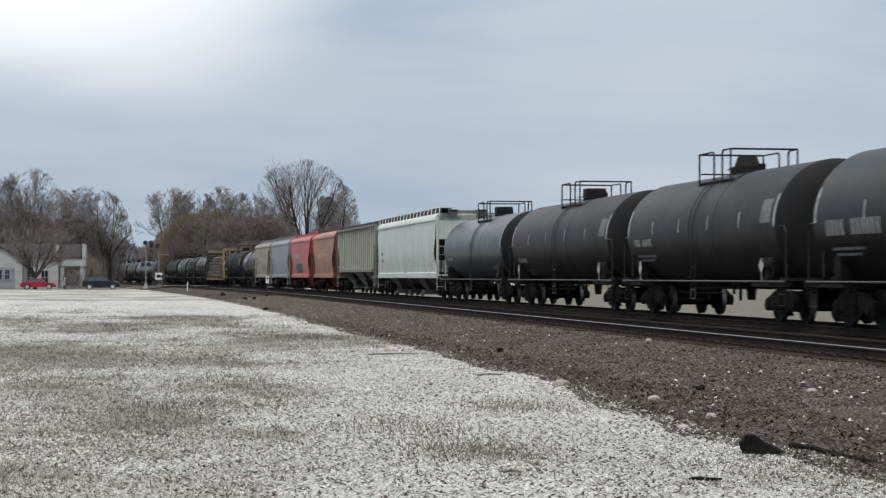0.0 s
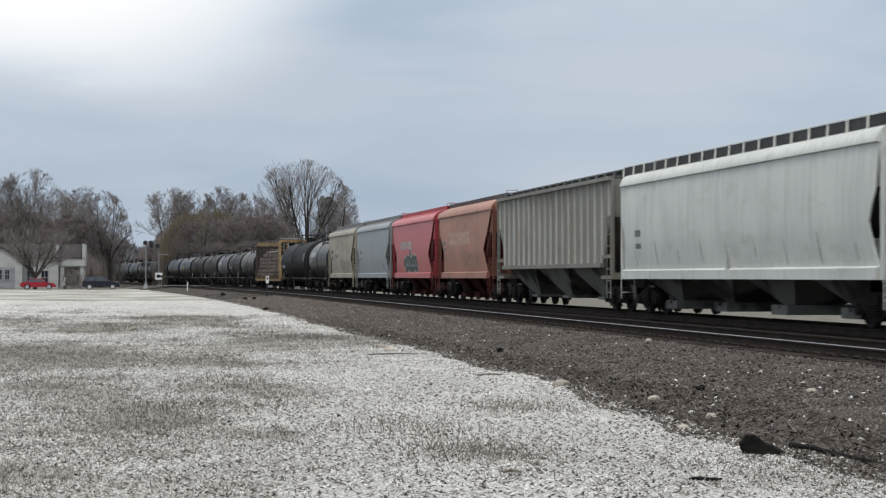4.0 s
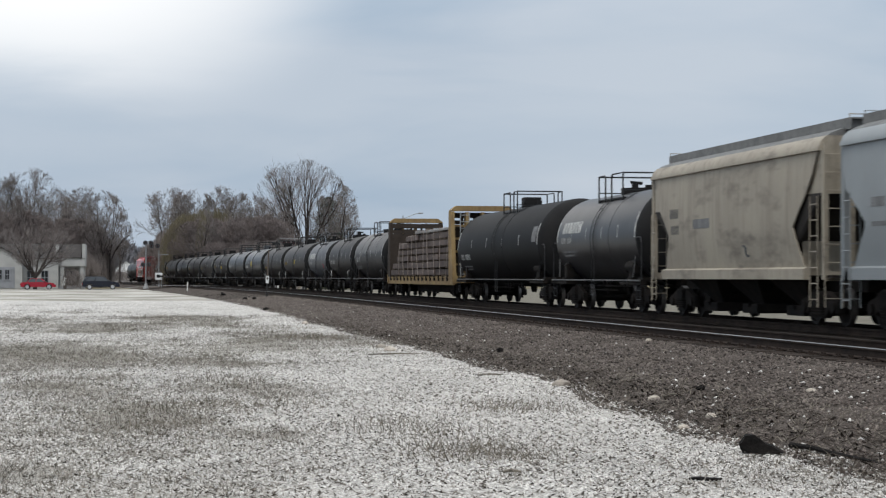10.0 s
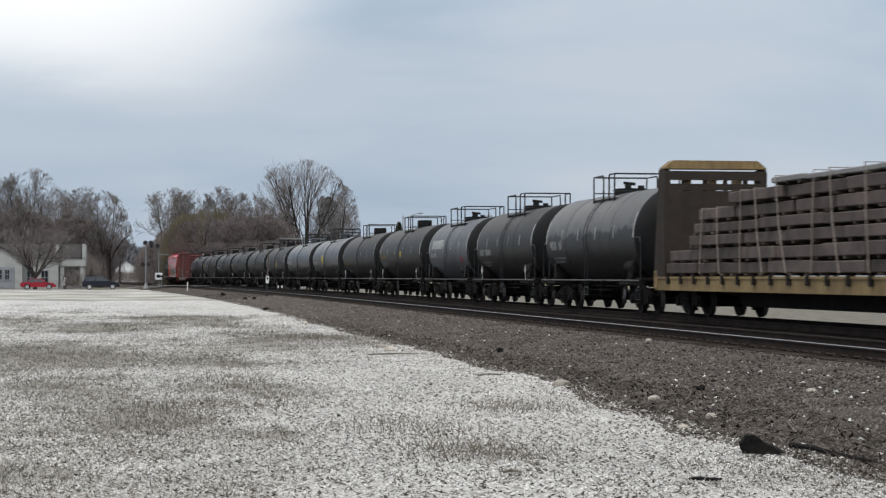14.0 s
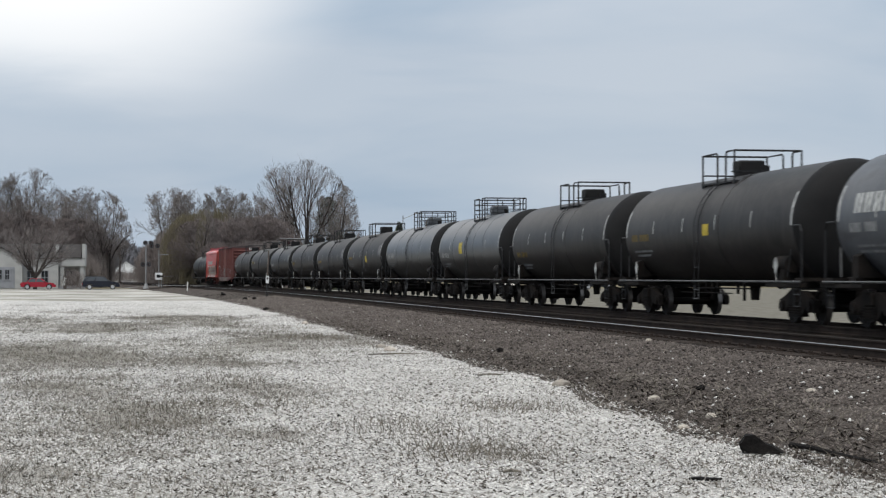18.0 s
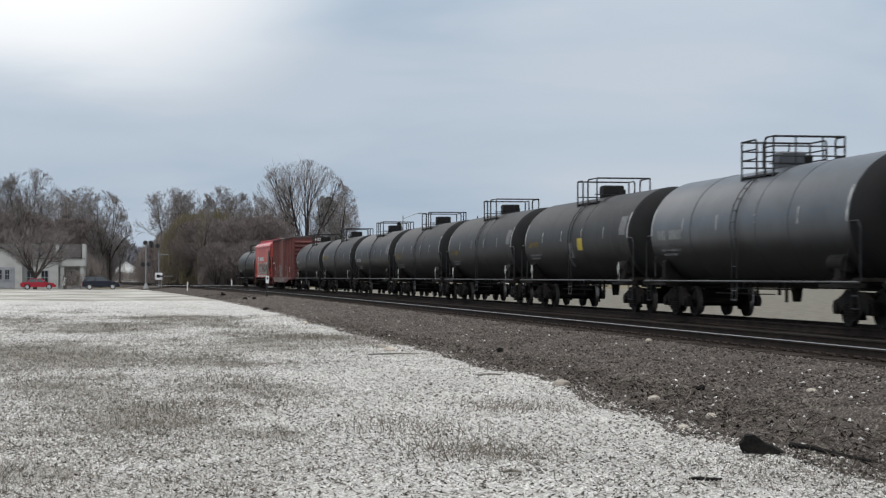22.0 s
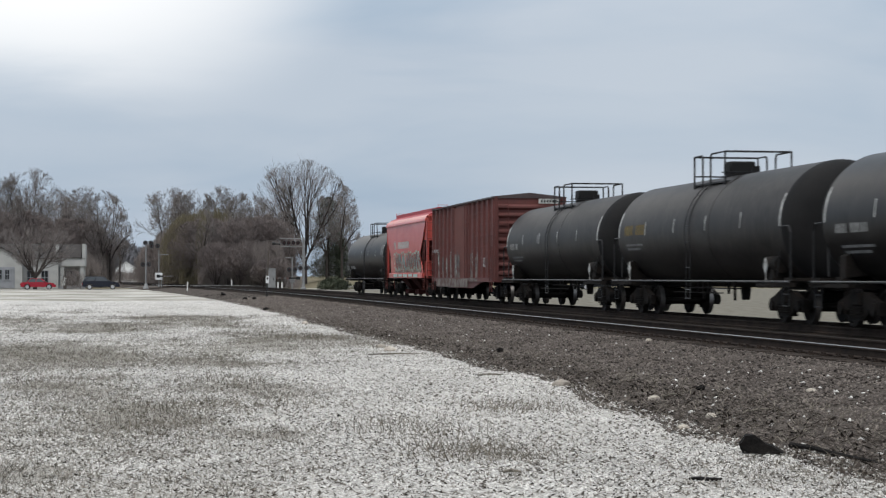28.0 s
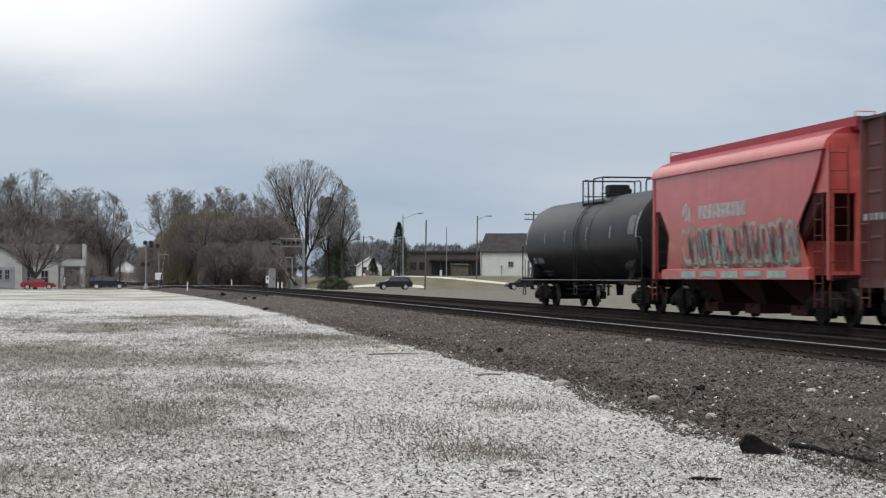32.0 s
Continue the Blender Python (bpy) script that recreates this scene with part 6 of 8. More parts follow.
            a_ = rng.uniform(*angles)
            nd = ways[i + 1] * math.cos(a_) + side.normalized() * math.sin(a_)
            grow(start, nd.normalized(), length * rng.uniform(*share) * (1.15 - 0.45 * at / n), max(r * (1 - 0.75 * at / n) * rng.uniform(0.42, 0.6), twig_r), level + 1)

    limb(tv, tf, Vector((0, 0, -0.4)), Vector((0, 0, height * fork)), trunk_r * 1.25, trunk_r, 8)
    for k in range(stems):
        a = 2 * math.pi * (k + rng.uniform(-0.3, 0.3)) / stems
        out = lean * rng.uniform(0.35, 1.2)
        d = Vector((math.cos(a) * out, math.sin(a) * out, 1)).normalized()
        grow(Vector((0, 0, height * fork * rng.uniform(0.72, 1.0))), d, height * (reach - fork * 0.6) * rng.uniform(0.85, 1.05), trunk_r * rng.uniform(0.5, 0.75), 0)
    return mesh_of("trunk", tv, tf, M["bark"]), mesh_of("crown", cv, cf, M[twig])


def plant(name, meshes, x, y, turn, scale, label, z=None, wide=1.0, group=""):
    t = thing(name, label, "tree", Matrix.Translation((x, y, ground_z(x, y) - 0.05 if z is None else z)) @ Matrix.Rotation(radians(turn), 4, "Z"), group)
    for part_name, me in zip(("trunk", "crown"), meshes):
        ob = shared(part_name, me, t)
        ob.scale = (scale * wide, scale * wide, scale)
    return t


ELM = bare_tree_meshes(4, 20.0, 16.6, 9, 0.20, 0.36, 0.56, (9, 6, 5, 3), middle=0.56, half_high=0.45, twig_r=0.009, wander=0.05, up=0.035, reach=1.0, angles=(0.28, 0.62), share=(0.40, 0.62))
OAK = bare_tree_meshes(9, 17.0, 12.0, 5, 0.20, 0.27, 0.42, (10, 8, 6, 4), middle=0.56, half_high=0.44, wander=0.08, angles=(0.35, 0.80))
ASH = bare_tree_meshes(21, 15.0, 9.0, 4, 0.22, 0.22, 0.34, (10, 8, 6, 4), middle=0.56, half_high=0.44, wander=0.08, angles=(0.35, 0.80))
THIN = bare_tree_meshes(33, 13.0, 5.5, 3, 0.28, 0.16, 0.24, (10, 7, 5, 3), middle=0.56, half_high=0.44)
LOW = bare_tree_meshes(41, 9.0, 12.5, 6, 0.22, 0.24, 0.95, (11, 8, 6, 4), middle=0.58, half_high=0.42, wander=0.08, angles=(0.35, 0.80))
BUSH = bare_tree_meshes(55, 8.0, 8.0, 16, 0.02, 0.07, 0.55, (8, 7, 5, 3), middle=0.42, half_high=0.58, wander=0.12, reach=1.0, twig="bush_twig")
SCRUB = bare_tree_meshes(57, 8.0, 6.0, 12, 0.02, 0.06, 0.40, (8, 7, 5, 3), middle=0.42, half_high=0.58, wander=0.12, reach=1.0, twig="bush_twig")
TALL_LABEL = "tall leafless tree with fine grey brown twigs"
plant("elm_tree", ELM, 29.45, 299.19, 40, 1.0, "large spreading leafless elm beside the crossing", wide=1.0)
for px_tree in (
        (OAK, -14.33, 307.00, 10, 1.04), (ASH, -10.18, 316.43, 80, 1.03), (OAK, -4.56, 323.57, 140, 0.93), (ASH, -19.38, 302.80, 200, 1.10), (ASH, -6.72, 305.67, 260, 0.92),
        (THIN, -1.28, 289.50, 30, 1.02), (THIN, 0.20, 334.92, 110, 0.92), (ASH, -18.72, 338.21, 300, 1.1), (OAK, -24.36, 329.04, 33, 1.02), (THIN, -11.69, 296.39, 170, 1.05),
        (OAK, 9.46, 355.64, 20, 1.02), (OAK, 13.00, 337.77, 110, 0.95), (ASH, 13.30, 332.64, 150, 1.05), (OAK, 18.23, 331.78, 220, 0.97), (ASH, 22.00, 336.20, 280, 1.06),
        (ASH, 25.23, 325.49, 45, 1.0), (THIN, 11.16, 327.94, 310, 1.15), (ASH, 14.78, 301.93, 130, 0.85), (THIN, 12.72, 286.05, 15, 0.85), (THIN, 17.08, 287.32, 75, 0.85), (THIN, 20.64, 288.73, 135, 0.9), (ASH, 25.08, 300.14, 195, 0.78), (THIN, 25.53, 284.84, 255, 0.85), (THIN, -8.51, 290.76, 35, 1.0), (THIN, -4.71, 292.13, 85, 0.95), (ASH, -17.44, 292.31, 145, 0.9), (THIN, -2.70, 287.72, 205, 1.0), (OAK, 36.09, 308.38, 60, 0.80), (THIN, 34.20, 288.41, 0, 1.05), (THIN, 32.96, 298.77, 230, 0.95)):
    plant("tree", px_tree[0], px_tree[1], px_tree[2], px_tree[3], px_tree[4] * 1.09, TALL_LABEL, group="leafless trees behind the crossing")
plant("tree", LOW, -10.91, 252.61, 15, 0.98, "small leafless yard tree before the white house")
plant("tree", OAK, 75.34, 164.52, 75, 0.92, "leafless tree beyond the train")
for spec in ((THIN, 55.80, 416.60, 0, 0.7), (THIN, 53.92, 427.08, 60, 0.7), (ASH, 84.19, 391.36, 130, 0.65), (ASH, 68.47, 323.04, 30, 0.42)):
    plant("tree", spec[0], spec[1], spec[2], spec[3], spec[4], "distant leafless tree beyond the road")


def clump_mass(name, spots, mat, label, seed, size=0.26, per=2600, tilt=0.22, thick=0.07, category="brush"):
    """A thicket: many small flat sprays and thin upright stems about uneven mounds of (x, y, radius, height)."""
    r = np.random.RandomState(seed)
    V, F, k = [], [], 0
    for x, y, rad, h in spots:
        n = int(per * rad * h / 12.0)
        a, rr = r.uniform(0, 2 * np.pi, n), np.sqrt(r.uniform(0, 1, n))
        zf = r.uniform(0, 1, n) ** 0.8
        lim = np.sqrt(np.clip(1 - (zf * 0.97) ** 5, 0.05, 1)) * (0.82 + 0.22 * np.sin(3 * a + x) + 0.12 * np.sin(7 * a + y))
        px, py, pz = x + rad * rr * lim * np.cos(a), y + rad * rr * lim * np.sin(a), h * zf * (0.9 + 0.16 * np.sin(2.3 * a + 1.7 * x))
        c = np.stack([px, py, pz], 1)
        up = np.stack([r.normal(0, tilt, n), r.normal(0, tilt, n), np.ones(n)], 1) * (size * r.uniform(0.5, 2.4, n))[:, None]
        side = r.normal(0, 1, (n, 3)) * np.array([1, 1, 0.3]) * size * thick
        quad = np.stack([c - side, c + side, c + up + side * 0.2], 1).reshape(-1, 3)
        V.append(quad)
        F += [(k + 3 * i, k + 3 * i + 1, k + 3 * i + 2) for i in range(n)]
        k += 3 * n
    z0 = np.concatenate(V)
    me = bpy.data.meshes.new(name)
    me.from_pydata(z0.tolist(), [], F)
    me.materials.append(mat)
    return tagged(new(name, me), label, category, "", "stuff")


def mounds(x0, y0, x1, y1, count, low, high, seed):
    """A belt of uneven shrubs between two places, narrow and upright."""
    r = random.Random(seed)
    out = []
    for i in range(count):
        f = (i + r.uniform(-0.3, 0.3)) / max(count - 1, 1)
        h = r.uniform(low, high)
        out.append((x0 + (x1 - x0) * f + r.gauss(0, 0.8), y0 + (y1 - y0) * f + r.gauss(0, 3.0), h * r.uniform(0.34, 0.55), h * 0.92))
    return out


clump_mass("thicket", mounds(12.09, 302.40, 24.6, 286.72, 27, 5.0, 10.5, 51) + mounds(13.13, 283.95, 23.2, 276.92, 20, 3.0, 6.5, 52) + mounds(7.86, 409.71, 13.20, 337.73, 12, 6.0, 11.0, 56), M["brush"], "dense brown leafless thicket beside the track", 5, 0.62, 9000, 0.16, 0.024)
clump_mass("willow_thicket", mounds(13.43, 298.11, 18.38, 297.25, 9, 8.5, 12.0, 53), M["willow"], "budding olive green willow in the thicket", 6, 0.60, 8000, 0.16, 0.024)
clump_mass("thicket", mounds(-22.51, 298.27, -4.6, 292.61, 30, 5.0, 9.5, 54) + mounds(-20.75, 285.78, -4.4, 283.2, 18, 3.5, 6.0, 55), M["brush"], "dense brown trees and brush behind the house", 7, 0.62, 8000, 0.18, 0.024)
clump_mass("hedge", [(-6.39, 256.90, 1.5, 2.6), (-5.51, 257.76, 1.3, 2.4)], M["brush"], "brown clipped hedge by the porch", 8, 0.2, 5200)
clump_mass("shrub", [(25.93, 235.03, 1.3, 1.15), (26.80, 233.87, 1.7, 1.4), (27.97, 234.68, 1.2, 1.0)], M["needle"], "low dark shrub by the road", 9, 0.18, 9000, 0.8, 0.2)
clump_mass("shrub", [(22.77, 245.73, 1.2, 1.3), (23.45, 246.63, 1.2, 1.6)], M["brush"], "low bare shrub by the crossing", 10, 0.18, 6000)
clump_mass("far_woods", [(5.02, 567.54, 14, 9.0), (-0.78, 527.94, 10, 11.0), (8.87, 546.57, 12, 8.5), (2.69, 608.54, 16, 10.0), (79.59, 615.46, 16, 11.5), (91.21, 643.90, 18, 12.5), (96.25, 612.57, 16, 11), (72.55, 596.39, 10, 12), (112.73, 630.00, 18, 11), (124.20, 628.01, 18, 12)], M["farwood"], "far haze-grey woods on the horizon", 12, 0.9, 700, 0.4, 0.2)


# leafless bushes that fill the belts behind the crossing and the house
r_ = random.Random(77)
for x0, y0, x1, y1, count, low_, high_ in ((12.5, 293.0, 24.0, 283.0, 15, 8.0, 11.5), (14.0, 277.0, 23.6, 273.0, 9, 4.0, 7.0), (-26.0, 297.0, -6.2, 290.0, 17, 8.0, 12.0), (8.6, 385.0, 13.2, 320.0, 8, 7.0, 11.0)):
    for i in range(count):
        f_ = (i + r_.uniform(-0.3, 0.3)) / (count - 1)
        plant("bush", (BUSH, SCRUB)[i % 2], x0 + (x1 - x0) * f_, y0 + (y1 - y0) * f_ + r_.uniform(-2.5, 2.5), r_.uniform(0, 360), r_.uniform(low_, high_) / 8.0, "tall leafless brown bush in the thicket", group="leafless bushes of the thicket")


def spruce(x, y, h, rad, label, z0=0.0, seed=1, taper=0.85):
    t = thing("spruce_tree", label, "tree", Matrix.Translation((x, y, z0)))
    bm = bmesh.new()
    rod(bm, (0, 0, -0.2), (0, 0, h * 0.97), h * 0.016, 8, 0.02)
    part("trunk", bm, M["bark"], t)
    r = np.random.RandomState(seed)
    n = int(900 * h)
    zf = r.uniform(0.06, 1, n)
    tier = 0.78 + 0.30 * np.abs(np.sin(zf * h * 2.1))
    a = r.uniform(0, 2 * np.pi, n)
    reach = rad * (1 - zf) ** taper * np.sqrt(r.uniform(0.1, 1, n)) * tier * (0.85 + 0.2 * np.sin(5 * a + 9 * zf))
    c = np.stack([reach * np.cos(a), reach * np.sin(a), zf * h - 0.18 * reach], 1)
    out = np.stack([np.cos(a), np.sin(a), r.uniform(-0.5, 0.3, n)], 1) * (0.28 * r.uniform(0.6, 1.6, n))[:, None]
    side = np.stack([-np.sin(a), np.cos(a), r.normal(0, 0.3, n)], 1) * 0.07
    v = np.stack([c - side, c + side, c + out], 1).reshape(-1, 3)
    me = mesh_of("crown", v.tolist(), [(3 * i, 3 * i + 1, 3 * i + 2) for i in range(n)], M["needle"])
    shared("crown", me, t)
    return t


spruce(48.87, 326.46, 9.6, 3.4, "dark green spruce with a ragged outline", ground_z(48.87, 326.46), 3)
spruce(33.75, 303.5, 13.6, 4.6, "tall dark ragged evergreen beside the big elm", ground_z(33.75, 303.5), 4, 0.5)
spruce(35.6, 308.34, 8.5, 3.6, "dark evergreen beside the big elm", ground_z(35.6, 308.34), 5, 0.6)
spruce(44.33, 327.24, 3.2, 1.5, "small round dark evergreen", ground_z(44.33, 327.24), 6)


# ---- buildings ----
def window_part(parent, x, y, z, w, h, front=-1, name="window"):
    """A sash window in a wall that faces the camera."""
    bm = bmesh.new()
    box(bm, x - w / 2, x + w / 2, y + front * 0.02, y + front * 0.05, z, z + h)
    pane = part(name, bm, M["glass"], parent, "dark glazed sash window")
    bm = bmesh.new()
    for a, c in ((-w / 2 - 0.1, -w / 2), (w / 2, w / 2 + 0.1)):
        box(bm, x + a, x + c, y + front * 0.01, y + front * 0.10, z - 0.1, z + h + 0.1)
    for a, c in ((z - 0.12, z), (z + h, z + h + 0.1), (z + h / 2 - 0.03, z + h / 2 + 0.03)):
        box(bm, x - w / 2, x + w / 2, y + front * 0.01, y + front * 0.10, a, c)
    box(bm, x - 0.03, x + 0.03, y + front * 0.015, y + front * 0.08, z, z + h)
    part("window_frame", bm, M["trim"], pane)
    return pane


def white_house():
    """Low white house with a front gable and a columned porch with a parapet, turned to face the yard."""
    x0, y0 = -12.38, 262.00
    h = thing("house", "white sided house with front gable and columned porch", "house", pose(x0, y0, 0, 0, 0, -0.0))
    bm = bmesh.new()
    box(bm, -11.0, 4.2, 0.0, 9.0, 0, 4.15)
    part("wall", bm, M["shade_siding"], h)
    for i in range(14):
        z = 0.35 + i * 0.27
        bm = bmesh.new()
        prism(bm, [(-0.004, z), (-0.03, z), (-0.004, z + 0.25)], -6.0, 4.2, 0)
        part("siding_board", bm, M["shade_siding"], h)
    bm = bmesh.new()
    prism(bm, [(-0.4, 4.10), (-0.4, 4.22), (4.5, 6.3), (9.4, 4.22), (9.4, 4.10)], -11.3, 4.5, 0)
    part("roof", bm, M["shingle"], h)
    bm = bmesh.new()
    box(bm, -6.9, -0.6, -1.2, 0.02, 0, 3.95)
    prism(bm, [(-6.9, 3.95), (-0.6, 3.95), (-3.4, 5.55)], -1.2, 4.0, 1)
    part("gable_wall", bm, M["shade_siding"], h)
    for s, a, c in ((0, -7.2, -3.4), (1, -0.3, -3.4)):
        bm = bmesh.new()
        prism(bm, [(a, 3.82), (a, 3.98), (c, 5.78), (c, 5.60)], -1.5, 4.0, 1)
        part("gable_roof", bm, M["shingle"], h)
    bm = bmesh.new()
    box(bm, -6.95, -6.8, -1.24, -1.2, 0, 3.95)
    part("corner_board", bm, M["trim"], h)
    bm = bmesh.new()
    box(bm, -4.4, -1.6, -1.26, -1.2, 0.1, 3.0)
    part("garage_door", bm, M["trim"], h, "grey double door")
    for x in (-3.6, -2.6):
        window_part(h, x, -1.26, 1.3, 0.55, 1.3)
    for x in (0.45, 2.35):
        window_part(h, x, 0.0, 0.7, 0.85, 1.75)
    # porch with columns, a beam and a parapet
    bm = bmesh.new()
    box(bm, 4.2, 7.7, 0.2, 8.5, 0, 0.35)
    part("porch_floor", bm, M["trim"], h)
    bm = bmesh.new()
    box(bm, 4.2, 7.7, 3.2, 8.5, 0.35, 4.15)
    part("porch_wall", bm, M["shade_siding"], h)
    for x in (4.7, 7.4):
        bm = bmesh.new()
        box(bm, x - 0.26, x + 0.26, 0.35, 0.87, 0.35, 3.1)
        box(bm, x - 0.34, x + 0.34, 0.27, 0.95, 0.30, 0.50)
        part("column", bm, M["shade_siding"], h)
    bm = bmesh.new()
    box(bm, 4.1, 7.85, 0.2, 8.6, 3.1, 4.25, 0.03)
    part("porch_beam", bm, M["shade_siding"], h)
    bm = bmesh.new()
    prism(bm, [(0.05, 4.25), (0.05, 4.35), (4.4, 6.2), (8.7, 4.35), (8.7, 4.25)], 4.0, 7.3, 0)
    part("porch_roof", bm, M["shingle"], h)
    for x in (3.7, 7.4):
        bm = bmesh.new()
        box(bm, x, x + 0.5, 0.1, 8.6, 4.25, 6.15, 0.03)
        part("parapet", bm, M["shade_siding"], h)
    bm = bmesh.new()
    box(bm, 5.1, 6.4, 3.12, 3.2, 0.4, 2.5)
    part("door", bm, M["glass"], h, "dark porch door")


white_house()


def pale_shape():
    """A pale garden ornament by the porch steps."""
    x, y = -7.18, 258.05
    t = thing("garden_ornament", "pale white stone ornament on a plinth by the porch", "ornament", pose(x, y, 0))
    bm = bmesh.new()
    box(bm, -0.22, 0.22, -0.22, 0.22, 0, 0.5, 0.03)
    part("plinth", bm, M["brickwall"], t)
    bm = bmesh.new()
    turned(bm, [(-0.12, 0.18), (0.0, 0.24)], (0, 0), 12, 1) if False else rod(bm, (0, 0, 0.5), (0, 0, 1.3), 0.16, 12, 0.24)
    rod(bm, (0, 0, 1.3), (0, 0, 1.62), 0.24, 12, 0.12)
    part("urn", bm, M["snow_white"], t)


pale_shape()


def barn():
    """White gabled house on the bank beyond the road."""
    x, y = 56.07, 269.38
    g = ground_z(x, y)
    h = thing("house", "white gabled house with a dark shingle roof on the bank", "house", pose(x, y, g - 0.1, 0, 0, -10))
    bm = bmesh.new()
    box(bm, -3.45, 3.6, 0, 6.0, 0, 3.75)
    prism(bm, [(0, 3.75), (6.0, 3.75), (3.0, 6.3)], -2.6, 3.6, 0)
    part("wall", bm, M["siding"], h)
    for a, c in ((-0.35, 3.0), (6.35, 3.0)):
        bm = bmesh.new()
        pts = [(-3.75, a, 3.60), (3.9, a, 3.60), (3.9, c, 6.35), (-2.75, c, 6.35)]
        vs = [bm.verts.new(p_) for p_ in pts] + [bm.verts.new((p_[0], p_[1], p_[2] + 0.15)) for p_ in pts]
        for q_ in ((0, 1, 2, 3), (4, 5, 6, 7), (0, 1, 5, 4), (1, 2, 6, 5), (2, 3, 7, 6), (3, 0, 4, 7)):
            bm.faces.new([vs[i_] for i_ in q_])
        bmesh.ops.recalc_face_normals(bm, faces=bm.faces[:])
        part("roof", bm, M["shingle"], h)
    for i in range(12):
        z = 0.3 + i * 0.28
        bm = bmesh.new()
        prism(bm, [(-0.004, z), (-0.03, z), (-0.004, z + 0.26)], -3.45, 3.6, 0)
        part("siding_board", bm, M["siding"], h)
    window_part(h, 0.9, 0.0, 1.55, 0.62, 0.62)
    for x in (-3.4, 3.55):
        bm = bmesh.new()
        rod(bm, (x, -0.08, 0.1), (x, -0.08, 3.6), 0.06, 6)
        part("downpipe", bm, M["trim"], h)
    bm = bmesh.new()
    rod(bm, (-0.45, -0.12, 0), (-0.45, -0.12, 1.7), 0.05, 6)
    box(bm, -0.6, -0.3, -0.15, -0.05, 1.2, 1.7)
    part("meter", bm, M["trim"], h)


barn()


def long_building():
    x, y = 55.10, 340.60
    g = ground_z(x, y)
    h = thing("commercial_building", "long low brown masonry building with a flat roof", "building", pose(x, y, g - 0.2, 0, 0, -6))
    bm = bmesh.new()
    box(bm, -2.6, 11.5, 0, 14, 0, 4.6)
    part("wall", bm, M["brickwall"], h)
    bm = bmesh.new()
    box(bm, -2.9, 11.8, -0.3, 14.3, 4.6, 4.95)
    part("roof", bm, M["disc"], h, "flat roof with a dark fascia")
    bm = bmesh.new()
    box(bm, 1.5, 11.6, -1.8, 0, 3.1, 3.4)
    part("canopy", bm, M["shingle"], h)
    for i in range(5):
        bm = bmesh.new()
        box(bm, 2.0 + 1.9 * i, 3.5 + 1.9 * i, -0.06, 0.0, 0.5, 2.8)
        part("shop_window", bm, M["glass"], h)
    for i in range(2):
        bm = bmesh.new()
        box(bm, -2.0 + 1.7 * i, -0.9 + 1.7 * i, -0.06, 0, 1.4, 2.8)
        part("window", bm, M["glass"], h)
    bm = bmesh.new()
    box(bm, 1, 2.4, 4, 5.4, 4.95, 5.6)
    part("roof_unit", bm, M["silver"], h)


long_building()


def small_house(x, y, w, hh, label, seed):
    h = thing("house", label, "house", pose(x, y, ground_z(x, y) - 0.1))
    bm = bmesh.new()
    box(bm, -w / 2, w / 2, 0, w * 0.8, 0, hh)
    prism(bm, [(-w / 2, hh), (w / 2, hh), (0, hh + w * 0.32)], 0, w * 0.8, 1)
    part("wall", bm, M["snow_white"], h)
    for s in (-1, 1):
        bm = bmesh.new()
        prism(bm, [(s * (w / 2 + 0.25), hh - 0.15), (s * (w / 2 + 0.25), hh + 0.0), (0, hh + w * 0.32 + 0.2), (0, hh + w * 0.32 + 0.02)], -0.2, w * 0.8 + 0.2, 1)
        part("roof", bm, M["silver"], h, "pale metal roof")
    for k in (-0.25, 0.25):
        window_part(h, k * w, 0, hh * 0.35, 0.8, 1.2)


clump_mass("thicket", [(-0.51, 431.47, 3.0, 2.6), (1.28, 434.20, 3.2, 2.3), (3.30, 430.81, 3.2, 2.5), (5.02, 425.43, 3.0, 3.4), (6.44, 420.11, 3.0, 3.8)], M["brush"], "low brown brush far down the line", 71, 0.6, 1500, 0.2, 0.03)
small_house(1.75, 451.33, 5.2, 3.7, "small bright white house among far trees", 1)
small_house(53.14, 396.76, 5.0, 2.4, "low pale house beyond the trees", 2)


# ---- poles and lamps beyond the road ----
def lamp_pole(x, y, h, r, arm, label, metal=True, name="street_lamp", lean=0.0):
    z = ground_z(x, y)
    t = thing(name, label, "street lamp" if name == "street_lamp" else "utility pole", pose(x, y, z - 0.1, 0, lean, 0))
    bm = bmesh.new()
    rod(bm, (0, 0, 0), (0, 0, h), r, 8, r * 0.7)
    part("pole", bm, M["greyrail" if metal else "pole"], t)
    if arm:
        bm = bmesh.new()
        pts = [(0, 0, h - 0.5)] + [(arm * math.sin(a) ** 1.0, 0, h - 0.5 + abs(arm) * 0.35 * math.sin(a * 1.2)) for a in (0.4, 0.8, 1.2, 1.57)]
        pipe(bm, pts, 0.05, 6)
        part("arm", bm, M["greyrail"], t)
        bm = bmesh.new()
        e = pts[-1]
        box(bm, e[0] - 0.35, e[0] + 0.35, -0.16, 0.16, e[2] - 0.12, e[2] + 0.06, 0.05)
        part("lamp_head", bm, M["silver"], t)
    return t


lamp_pole(42.46, 327.57, 7.3, 0.12, 1.2, "leaning wooden pole with a lamp arm", False, lean=2.0)
lamp_pole(40.55, 267.00, 8.9, 0.10, 2.6, "tall grey lamp standard with a curved arm")
lamp_pole(38.84, 236.85, 9.1, 0.12, 0, "plain brown wooden pole at the roadside", False, "utility_pole", 1.0)
lamp_pole(51.95, 295.47, 8.0, 0.09, 0, "slim grey pole before the shops", True, "utility_pole")
